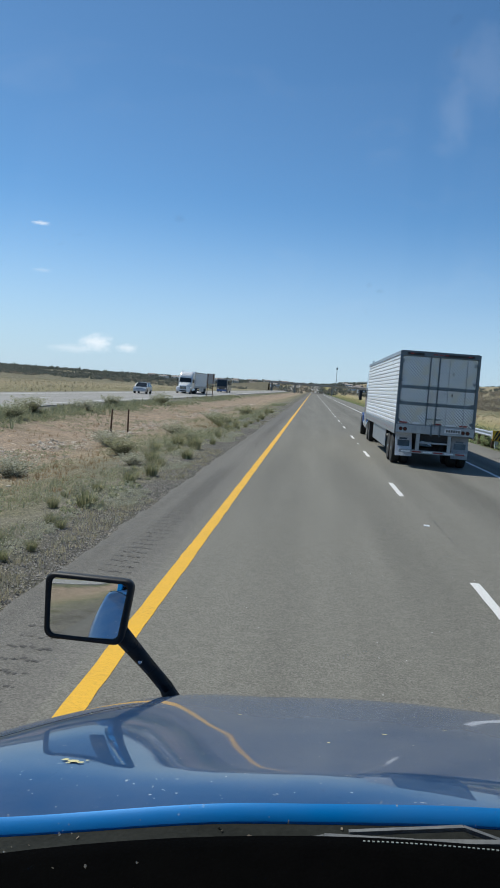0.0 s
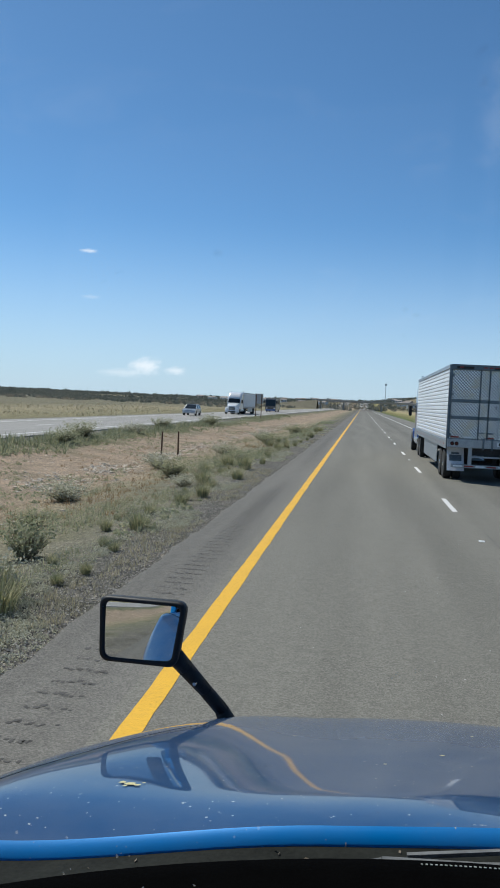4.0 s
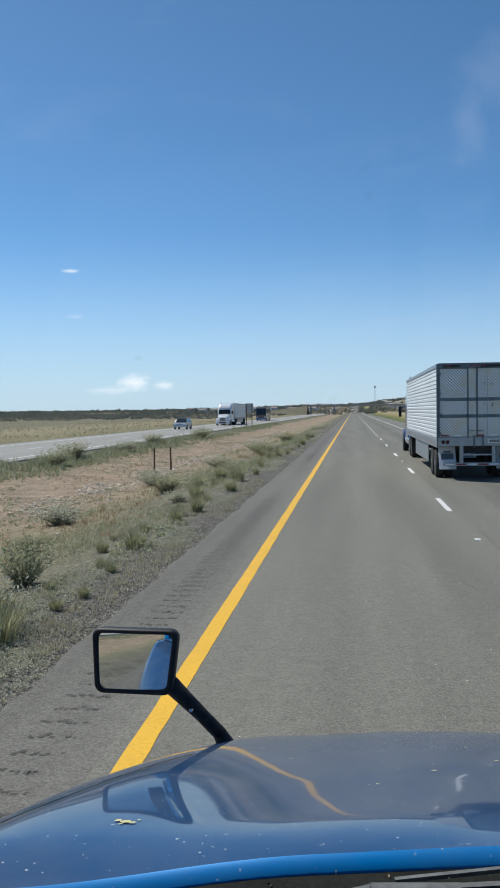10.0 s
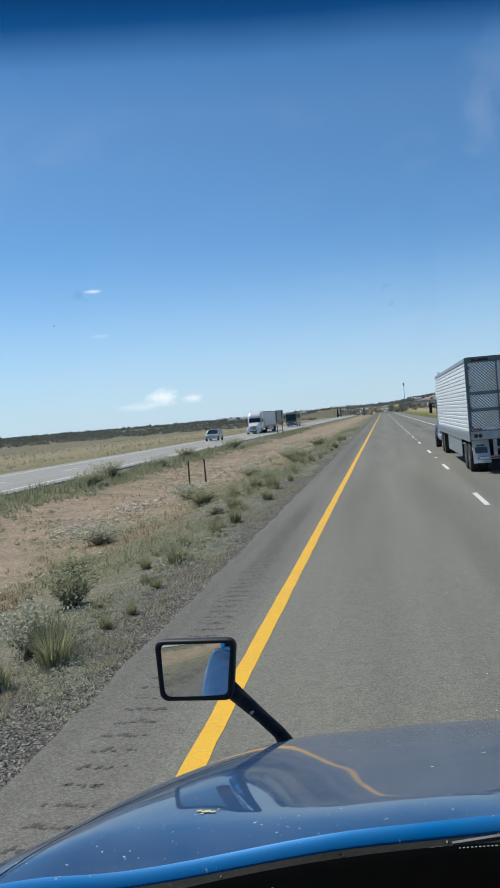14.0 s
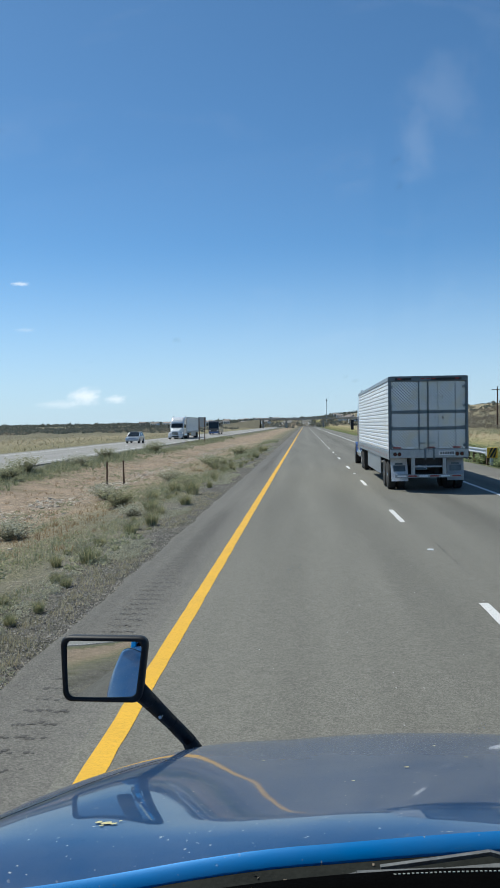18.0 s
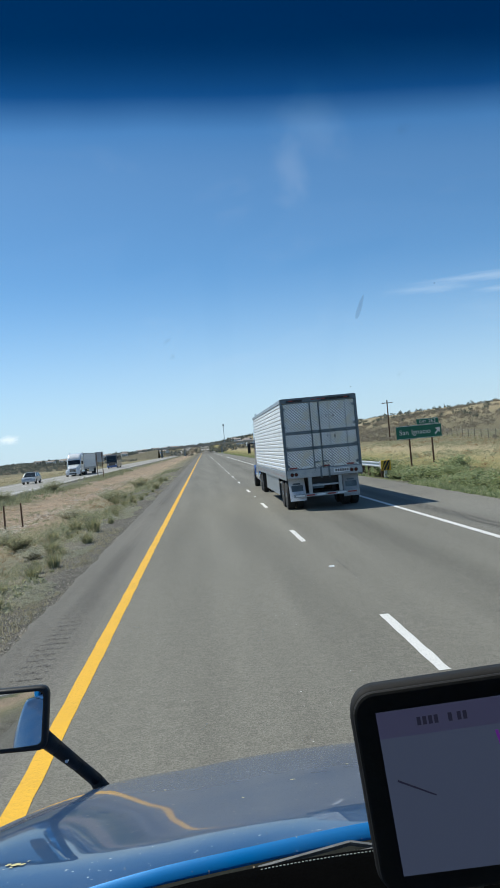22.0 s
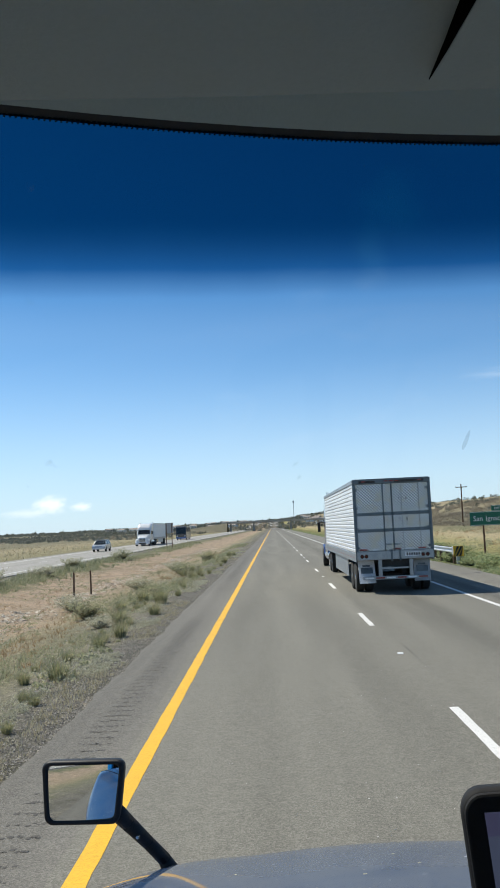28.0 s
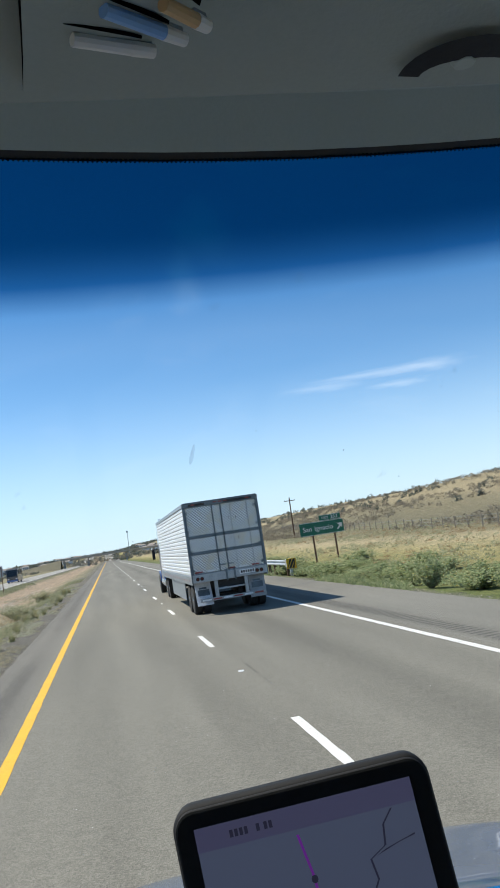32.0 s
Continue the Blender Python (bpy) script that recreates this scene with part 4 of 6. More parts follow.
stuff("roadside_weeds", tuft, M_OLIVE, "olive weeds beside the opposite road", "grass")
tuft = Shape()
for _ in range(5200):
    x, y = 9.2 + abs(random.gauss(0, 2.6)), 14 + 150 * random.random() ** 1.6
    if noise.noise(Vector((x * 0.25, y * 0.08, 27))) < -0.25:
        continue
    if random.random() < 0.5:
        blades(tuft, x, y, gz(x, y), 8, random.uniform(0.1, 0.4), 0.9, 0.013)
    else:
        r = random.uniform(0.12, 0.4)
        clump(tuft, x, y, gz(x, y), 24, r, r * random.uniform(0.5, 1.0), 0.05)
stuff("roadside_weeds", tuft, M_GREEN, "green weeds along the wide shoulder", "grass")
tuft = Shape()
for _ in range(1300):
    x, y = random.uniform(13, 60), 18 + 190 * random.random() ** 1.4
    if noise.noise(Vector((x * 0.09, y * 0.05, 37))) < -0.02:
        continue
    blades(tuft, x, y, gz(x, y), 12, random.uniform(0.12, 0.32), 1.0, 0.012)
for _ in range(2400):
    x, y = random.uniform(-70, -28), 30 + 220 * random.random() ** 1.3
    if noise.noise(Vector((x * 0.09, y * 0.05, 47))) > -0.1:
        blades(tuft, x, y, gz(x, y), 6, random.uniform(0.2, 0.45), 0.8, 0.03)
stuff("dry_grass", tuft, M_DRY, "straw-coloured dry grass on the plain", "grass")

tuft = Shape()
for _ in range(3600):
    x, y = random.uniform(12, 46), 18 + 160 * random.random() ** 1.4
    if noise.noise(Vector((x * 0.11, y * 0.06, 57))) > -0.05:
        r = random.uniform(0.2, 0.6)
        clump(tuft, x, y, gz(x, y), 18, r, r * random.uniform(0.4, 0.8), 0.07)
for _ in range(4200):
    x, y = random.choice((random.gauss(-4.9, 0.6), random.gauss(-14.4, 0.6))), 14 + 130 * random.random() ** 1.5
    if -15.6 < x < -3.6 and noise.noise(Vector((x * 0.3, y * 0.08, 67))) > -0.1:
        r = random.uniform(0.06, 0.24)
        clump(tuft, x, y, gz(x, y), 16, r, r * random.uniform(0.5, 1.1), 0.045)
stuff("olive_grass", tuft, M_OLIVE, "olive-green tufts on the slope and median", "grass")
rust = Shape()
for _ in range(2600):
    x = random.choice((random.gauss(-6.6, 0.8), random.uniform(-14.5, -8)))
    y = near_y(6, 110)
    if x < -4.2 and noise.noise(Vector((x * 0.25, y * 0.09, 91))) > -0.02:
        blades(rust, x, y, gz(x, y), 10, random.uniform(0.05, 0.2), 1.0, 0.006)
for _ in range(1300):
    x, y = random.uniform(12.5, 44), 20 + 150 * random.random() ** 1.4
    if noise.noise(Vector((x * 0.1, y * 0.05, 77))) > 0.05:
        r = random.uniform(0.2, 0.7)
        clump(rust, x, y, gz(x, y), 18, r, r * random.uniform(0.4, 0.8), 0.07)
stuff("rusty_weeds", rust, M_RUSTY, "rust-brown dry weeds in the median and field", "weeds")
brush = Shape()
for _ in range(4600):
    x, y = 36 + 150 * random.random() ** 1.3, random.uniform(70, 420)
    k = noise.noise(Vector((x * 0.03, y * 0.02, 1)))
    if k > -0.2 and x < y * 0.8:
        clump(brush, x, y, gz(x, y), 30, random.uniform(0.5, 1.3), random.uniform(0.45, 1.0), 0.2)
for _ in range(1100):
    x, y = random.uniform(-300, -40), random.uniform(260, 640)
    if noise.noise(Vector((x * 0.02, y * 0.01, 5))) > -0.1:
        clump(brush, x, y, gz(x, y), 18, random.uniform(0.5, 1.5), random.uniform(0.5, 1.2), 0.3)
for _ in range(700):
    x, y = random.uniform(-15, 14), random.uniform(690, 1300)
    clump(brush, x * (y / 200), y, gz(x * (y / 200), y), 14, random.uniform(1, 2.5), random.uniform(0.8, 1.8), 0.6)
stuff("sagebrush", brush, M_SAGE, "dull grey sagebrush scattered over the slopes", "bush")
woods = Shape()
for _ in range(2100):
    az, r = radians(random.uniform(-30, 34)), random.uniform(560, 2300)
    x, y = math.sin(az) * r, math.cos(az) * r
    if noise.noise(Vector((x * 0.006, y * 0.004, 2))) > -0.2:
        k = (0.7 + r / 1500) * (0.55 + 0.45 * step(-10, 4, math.degrees(az)))
        clump(woods, x, y, gz(x, y) - 0.3, 20, random.uniform(1.3, 3.2) * k, random.uniform(1.4, 3.2) * k, 0.85 * k)
for _ in range(520):
    x, y = random.uniform(60, 320), random.uniform(140, 480)
    if x < y:
        clump(woods, x, y, gz(x, y) - 0.2, 40, random.uniform(0.7, 1.6), random.uniform(0.8, 1.6), 0.34)
for _ in range(2600):
    az, r = radians(random.uniform(-34, 36)), random.uniform(1500, 3300)
    x, y = math.sin(az) * r, math.cos(az) * r
    clump(woods, x, y, gz(x, y) - 0.5, 12, random.uniform(5, 11), random.uniform(3, 5.5), 3.0)
for _ in range(3200):
    az, r = radians(random.uniform(-32, 2)), 800 + 900 * random.random() ** 1.3
    x, y = math.sin(az) * r, math.cos(az) * r
    if noise.noise(Vector((x * 0.009, y * 0.005, 12))) > -0.12 and not -40 < x < 20:
        k = 0.6 + r / 2200
        clump(woods, x, y, gz(x, y) - 0.3, 9, random.uniform(1.6, 3.6) * k, random.uniform(1.5, 3.0) * k, 1.2 * k)
for _ in range(4200):
    x, y = -36 - 420 * random.random() ** 0.8, random.uniform(300, 880)
    if noise.noise(Vector((x * 0.012, y * 0.006, 19))) > -0.18 and x > -0.7 * y:
        clump(woods, x, y, gz(x, y) - 0.2, 10, random.uniform(0.9, 2.4), random.uniform(0.7, 1.6), 0.6)
stuff("juniper_woods", woods, M_JUNIPER, "dark low junipers along the far ridges", "trees")

stones = Shape()
for _ in range(15000):
    row = random.random() < 0.4
    x, y = (random.gauss(-9.6, 0.55) if row else random.uniform(-15.3, -5.6)), near_y(7, 130)
    if noise.noise(Vector((x * 0.5, y * 0.12, 11))) < (-0.15 if row else 0.05):
        continue
    a, z = (0.03 + 0.11 * random.random() ** 2.5 if row else 0.015 + 0.07 * random.random() ** 3), gz(x, y)
    n, t0 = len(stones.v), random.uniform(0, 6.28)
    h = a * random.uniform(0.14, 0.34)
    for ring, q, up in ((0, 1.0, -0.01), (1, 0.62, h)):
        for k in range(5):
            t = t0 + k * 1.2566 + ring * 0.3
            e = a * q * random.uniform(0.7, 1.3)
            stones.v.append((x + e * math.cos(t), y + e * 0.8 * math.sin(t), z + up * random.uniform(0.7, 1.2)))
    stones.f += [(n + k, n + (k + 1) % 5, n + 5 + (k + 1) % 5, n + 5 + k) for k in range(5)] + [tuple(n + 5 + k for k in range(5))]
stuff("field_stones", stones, M_STONE, "pale broken stones in the red dirt", "stones")
chips = Shape()
for _ in range(42000):
    x, y = -2.72 - abs(random.gauss(0, 0.85)) if random.random() < 0.8 else 9.1 + abs(random.gauss(0, 0.4)), near_y(4, 60)
    a, z = random.uniform(0.005, 0.016), gz(x, y)
    n = len(chips.v)
    chips.v += [(x - a, y - a * 0.6, z), (x + a, y - a, z), (x + a * 0.6, y + a, z), (x - a * 0.7, y + a, z), (x + a * random.uniform(-0.4, 0.4), y, z + a * random.uniform(0.6, 1.2))]
    chips.f += [(n, n + 1, n + 4), (n + 1, n + 2, n + 4), (n + 2, n + 3, n + 4), (n + 3, n, n + 4)]
stuff("gravel", chips, M_GRAVEL, "loose grey gravel along the asphalt edges", "gravel")


def bush(name, label, mat, n, rad, high, leaf, bloom=False):
    """One roadside bush: thin stems that fan out, and leaves on them."""
    root = thing(name, label, "bush")
    st, lf, bl = Shape(), Shape(), Shape()
    for _ in range(n):
        a, l = random.uniform(0, 6.283), random.uniform(0.15, 1.0)
        top = Vector((math.cos(a) * rad * l, math.sin(a) * rad * l, high * random.uniform(0.55, 1.0) * (1.1 - 0.35 * l)))
        foot = Vector((math.cos(a) * 0.04, math.sin(a) * 0.04, -0.03))
        st.tube(foot, top, 0.006, 0.003, 4)
        for k in range(22):
            q = foot.lerp(top, 0.25 + 0.75 * k / 12) + Vector((random.gauss(0, 0.03), random.gauss(0, 0.03), random.gauss(0, 0.02)))
            u = Vector((random.gauss(0, 1), random.gauss(0, 1), random.gauss(0.5, 0.6))).normalized() * leaf * random.uniform(0.6, 1.3)
            v = u.orthogonal().normalized() * leaf * 0.3
            lf.quad(q, q + u * 0.5 + v, q + u, q + u * 0.5 - v)
        if bloom and random.random() < 0.8:
            for b in range(6):
                t = b * 1.047
                c = top + Vector((0, 0, 0.02))
                bl.tri(c, c + Vector((math.cos(t) * 0.035, math.sin(t) * 0.035, 0.012)), c + Vector((math.cos(t + 0.6) * 0.035, math.sin(t + 0.6) * 0.035, 0.012)))
    part("stems", st, M_TWIG, root, "thin dry stems")
    part("leaves", lf, mat, root)
    if bloom:
        tagged(part("blooms", bl, M_BLOOM, root, "small yellow flower heads"), kind="stuff")
    return root


kinds = [bush("roadside_bush", "low grey-green bush on the gravel verge", M_GREY, 80, 0.42, 0.4, 0.05),
         bush("roadside_bush", "bushy olive weed on the gravel verge", M_OLIVE, 80, 0.36, 0.48, 0.05)]
kinds[0].matrix_basis = pose(-4.3, 9.3, gz(-4.3, 9.3))
kinds[1].matrix_basis = pose(-4.9, 12.2, gz(-4.9, 12.2))
for o in kinds:
    tagged(o, group="bushes on the median verge")
for x, y, k, s in ((-6.3, 16.0, 1, 0.8), (-7.4, 21, 0, 1.2), (-5.0, 24, 0, 0.8), (-6.2, 28, 1, 1.3),
                   (-7.8, 33, 0, 1.4), (-5.3, 36, 1, 0.9), (-6.7, 42, 0, 1.3), (-5.6, 52, 1, 1.4), (-7.0, 61, 0, 1.5), (-5.8, 75, 1, 1.7), (-14.6, 41, 1, 1.5), (-15.4, 46, 1, 1.9), (-14.9, 55, 0, 1.6),
                   (-15.6, 66, 1, 1.7), (-14.8, 83, 1, 2.0)):
    o = copy_thing(kinds[k], pose(x, y, gz(x, y), 0, 0, x * 77) @ Matrix.Diagonal((s * 1.35, s * 1.2, s * 0.75, 1)))
def grass_tuft(label, n, rad, high):
    """An upright tuft: bent blades out of one foot, some with pale seed heads."""
    root = thing("grass_tuft", label, "grass tuft")
    bl, sd = Shape(), Shape()
    for _ in range(n):
        a, l, h = random.uniform(0, 6.283), random.random() ** 0.7, high * random.uniform(0.45, 1.0)
        f = Vector((math.cos(a), math.sin(a), 0))
        side = Vector((-f.y, f.x, 0)) * random.uniform(0.003, 0.006)
        p0 = f * rad * 0.45 * l + Vector((0, 0, -0.02))
        p1 = p0 + f * rad * 0.25 * l + Vector((0, 0, h * 0.6))
        p2 = p1 + f * rad * 0.45 * l + Vector((random.gauss(0, 0.02), random.gauss(0, 0.02), h * 0.4))
        k = len(bl.v)
        bl.v += [tuple(p0 - side), tuple(p0 + side), tuple(p1 + side * 0.8), tuple(p1 - side * 0.8), tuple(p2)]
        bl.f += [(k, k + 1, k + 2, k + 3), (k + 3, k + 2, k + 4)]
        if random.random() < 0.2:
            for j in range(3):
                q = p2 + Vector((random.gauss(0, 0.01), random.gauss(0, 0.01), -0.02 * j))
                sd.tri(q, q + Vector((0.012, 0.004, 0.018)), q + Vector((-0.006, 0.008, 0.022)))
    part("blades", bl, M_TUFT, root)
    tagged(part("seed_heads", sd, M_DRY, root, "pale seed heads"), kind="stuff")
    return root


tufts = [grass_tuft("upright olive-green grass tuft on the gravel verge", 420, 0.34, 0.5), grass_tuft("small yellowish grass tuft on the gravel verge", 260, 0.24, 0.34)]
tufts[0].matrix_basis = pose(-3.75, 8.6, gz(-3.75, 8.6))
tufts[1].matrix_basis = pose(-4.3, 7.4, gz(-4.3, 7.4))
for o in tufts:
    tagged(o, group="grass tufts on the median verge")
for i in range(64):
    x, y, s = -3.5 - abs(random.gauss(0, 0.9)), 6.5 + 75 * (i / 64) ** 1.4 + random.uniform(-1.2, 1.2), random.choice((random.uniform(0.35, 0.7), random.uniform(0.6, 1.25)))
    copy_thing(tufts[i % 2], pose(x, y, gz(x, y), 0, 0, i * 67) @ Matrix.Diagonal((s, s, s * random.uniform(0.8, 1.1), 1)))
flower = bush("wildflower_bush", "green weed bush with small yellow flowers", M_GREEN, 80, 0.55, 0.75, 0.095, True)
flower.matrix_basis = pose(10.4, 27, gz(10.4, 27))
tagged(flower, group="bushes along the wide shoulder")
spots = [(10.3 + abs(random.gauss(0, 1.3)), 30 + 70 * random.random() ** 1.4, random.uniform(0.8, 1.4)) for _ in range(18)]
for x, y, s in (*spots, (11.2, 25, 1.1), (10.9, 30, 0.9), (11.8, 33, 1.3), (10.6, 36, 1.0), (12.4, 38, 1.2), (11.3, 42, 1.4), (13.5, 46, 1.2), (11.6, 50, 1.3), (14.2, 35, 1.0), (13.2, 29, 1.1), (15.5, 41, 1.2),
                (12.4, 58, 1.5), (15.4, 52, 1.5), (12.9, 68, 1.6), (11.9, 79, 1.7)):
    copy_thing(flower, pose(x, y, gz(x, y), 0, 0, y * 41) @ Matrix.Diagonal((s * 1.25, s * 1.25, s * 0.5, 1)))


# ---- roadside furniture ----
def post_at(x, y, h, r, mat, name, label, lean=0.0, group=""):
    o = thing(name, label, "post", (x, y, gz(x, y)), group)
    part("shaft", Shape().tube((0, 0, -0.2), (lean, 0, h), r, r * 0.9, 8), mat, o)
    part("cap", Shape().tube((lean, 0, h), (lean, 0, h + 0.03), r * 1.02, r * 0.5, 8), mat, o)
    return o


post_at(-9.8, 41.6, 1.15, 0.045, M_POST, "marker_post", "brown weathered post standing in the median", 0.02, "posts in the median")
post_at(-9.1, 42.3, 1.15, 0.045, M_POST, "marker_post", "brown weathered post standing in the median", -0.02, "posts in the median")
fence = thing("wire_fence", "old wooden-post wire fence along the slope", "fence", (0, 0, 0))
fpost = mesh("post", Shape().tube((0, 0, -0.3), (0.03, 0, 1.25), 0.06, 0.05, 6), M_OLD_POST)
last = None
wires = Shape()
for i in range(46):
    x, y = 33 + 0.42 * i, 62 + 4.2 * i
    p = Vector((x, y, gz(x, y)))
    part("post", fpost, None, fence, at=p)
    if last:
        for h in (0.4, 0.75, 1.1):
            wires.beam(last + Vector((0, 0, h)), p + Vector((0, 0, h)), 0.012, 0.012)
    last = p
part("wire", wires, M_STEEL, fence, "sagging steel wires")
pole = thing("utility_pole", "thin dark wooden utility pole on the slope", "pole", (37, 168, gz(37, 168)))
part("mast", Shape().tube((0, 0, -0.4), (0.1, 0, 8.2), 0.16, 0.11, 10), M_POST, pole)
part("crossarm", Shape().box(-1.0, -0.06, 7.5, 1.2, 0.06, 7.64), M_POST, pole)
part("insulator", Shape().tube((-0.9, 0, 7.64), (-0.9, 0, 7.8), 0.05, 0.03, 6), M_STEEL, pole)
part("insulator", Shape().tube((1.1, 0, 7.64), (1.1, 0, 7.8), 0.05, 0.03, 6), M_STEEL, pole)
mast = thing("radio_mast", "thin grey radio mast on the horizon", "mast", (23, 900, gz(23, 900)))
part("shaft", Shape().tube((0, 0, -0.5), (0, 0, 26), 0.35, 0.2, 8), M_STEEL, mast)
part("antenna", Shape().box(-0.8, -0.3, 23, 0.8, 0.3, 25), M_STEEL, mast)

exit_sign = thing("exit_sign", "green exit sign on two rusty posts", "road sign", (16.4, 64, gz(16.4, 64)), rz=-6)
base = -gz(16.4, 64) + 1.75
for x in (-0.75, 0.95):
    part("post", Shape().box(x - 0.06, 0.03, -0.4, x + 0.06, 0.12, base + 1.1), M_RUST, exit_sign, "rusty steel post")
panel = part("panel", Shape().chamfer(-1.7, -0.03, base, 1.7, 0.03, base + 1.02, 0.02), M_SIGN, exit_sign, "green panel with white lettering")
tab = part("exit_tab", Shape().chamfer(-0.1, -0.03, base + 1.03, 1.55, 0.03, base + 1.47, 0.02), M_SIGN, exit_sign, "small green exit number tab")
text_mesh("lettering", "San", 0.52, M_WHITE, panel, pose(-1.12, -0.035, base + 0.5, 90, 0, 0))
text_mesh("lettering", "Ignacio", 0.52, M_WHITE, panel, pose(0.16, -0.035, base + 0.5, 90, 0, 0))
text_mesh("lettering", "EXIT", 0.26, M_WHITE, tab, pose(0.36, -0.035, base + 1.23, 90, 0, 0))
text_mesh("lettering", "263", 0.38, M_WHITE, tab, pose(1.06, -0.035, base + 1.25, 90, 0, 0))
ar = Shape()
ar.quad((1.16, -0.036, base + 0.28), (1.24, -0.036, base + 0.2), (1.52, -0.036, base + 0.5), (1.44, -0.036, base + 0.58))
ar.tri((1.6, -0.036, base + 0.72), (1.22, -0.036, base + 0.68), (1.58, -0.036, base + 0.32))
part("arrow", ar, M_WHITE, panel, "white arrow to the upper right")
for z0, z1, x0, x1, pr in ((base + 0.02, base + 0.045, -1.67, 1.67, panel), (base + 0.975, base + 1.0, -1.67, 1.67, panel), (base + 1.05, base + 1.07, -0.07, 1.52, tab), (base + 1.43, base + 1.45, -0.07, 1.52, tab)):
    part("border", Shape().box(x0, -0.036, z0, x1, -0.031, z1), M_WHITE, pr)

back_sign = thing("sign_seen_from_behind", "grey back of a square sign on two posts in the median", "road sign", (-15.2, 126, gz(-15.2, 126)))
part("panel", Shape().chamfer(-0.6, -0.03, 2.2, 0.6, 0.03, 3.7, 0.02), M_SIGN_BACK, back_sign)
for x in (-0.4, 0.4):
    part("post", Shape().box(x - 0.05, -0.12, -0.4, x + 0.05, -0.03, 3.6), M_RUST, back_sign)
mile = thing("mile_marker", "small green mile marker on a steel post", "road sign", (12.0, 86, gz(12, 86)))
part("post", Shape().box(-0.03, 0, -0.3, 0.03, 0.04, 2.2), M_GALV, mile)
plate_m = part("panel", Shape().chamfer(-0.16, -0.02, 1.25, 0.16, 0, 2.35, 0.006), M_SIGN, mile, "green plate with white digits")
for z, digit in ((2.12, "2"), (1.8, "6"), (1.48, "4")):
    text_mesh("digit", digit, 0.34, M_WHITE, plate_m, pose(0, -0.024, z, 90, 0, 0))

# guard rail with its striped end
rail = thing("guard_rail", "galvanised guard rail with a striped end terminal", "guard rail", (10.0, 47.0, 0))
LENGTH = 24.0
wprof = [(0.0, 0.0), (0.05, 0.03), (0.055, 0.075), (0.0, 0.12), (-0.02, 0.155), (0.0, 0.19), (0.055, 0.235), (0.05, 0.28), (0.0, 0.31)]
for k in range(6):
    a, b = 1.0 + k * LENGTH / 6, 1.0 + (k + 1) * LENGTH / 6 + 0.1
    part("rail_beam", Shape().sheet([[(-u, y, 0.46 + w) for u, w in wprof] for y in (a, b)]).sheet([[(-u + 0.012, y, 0.46 + w) for u, w in wprof] for y in (a, b)]), M_GALV, rail, "waved steel beam")
rpost = mesh("rail_post", Shape().box(0.06, -0.08, -0.4, 0.22, 0.08, 0.78), M_POST)
for k in range(13):
    part("rail_post", rpost, None, rail, at=(0, 1.6 + k * 1.9, 0))
part("end_terminal", Shape().chamfer(-0.12, 0.0, 0.38, 0.2, 1.0, 0.83, 0.03), M_GALV, rail, "pale steel end terminal")
plate = part("marker_plate", Shape().chamfer(-0.24, -0.06, 0.32, 0.32, -0.01, 0.88, 0.015), M_MARK_Y, rail, "yellow plate with black diagonal stripes")
st = Shape()
for k in range(3):
    a = -0.24 + 0.19 * k
    lo, hi = max(-0.22, a - 0.09), a + 0.02
    st.quad((lo, -0.065, 0.34 if lo > a - 0.1 else 0.36), (a + 0.04, -0.065, 0.34), (min(0.3, a + 0.34), -0.065, 0.86), (min(0.3, a + 0.2), -0.065, 0.86))
part("stripe", st, M_BLACK, plate, "black stripes")
part("foot", Shape().box(-0.05, 0.05, -0.1, 0.1, 0.2, 0.4), M_GALV, rail)



# ---- vehicles ----
def wheel(parent, x, y, r, width, rim_mat=None, side=1, name="wheel"):
    """Tyre, rim and hub nuts; side is the way in which the rim faces."""
    w = part(name, Shape().lathe([(-width / 2, r * 0.62), (-width / 2, r * 0.93), (-width * 0.36, r), (width * 0.36, r), (width / 2, r * 0.93), (width / 2, r * 0.62)], 0, 22), M_RUBBER, parent, smooth=False, at=(x, y, r))
    part("rim", Shape().lathe([(0, r * 0.6), (side * width * 0.30, r * 0.6), (side * width * 0.36, r * 0.5), (side * width * 0.12, r * 0.42), (side * width * 0.16, r * 0.2), (side * width * 0.5, r * 0.17), (side * width * 0.52, r * 0.05)], 0, 18), rim_mat or M_CHROME, w, "bright alloy rim", True)
    return w


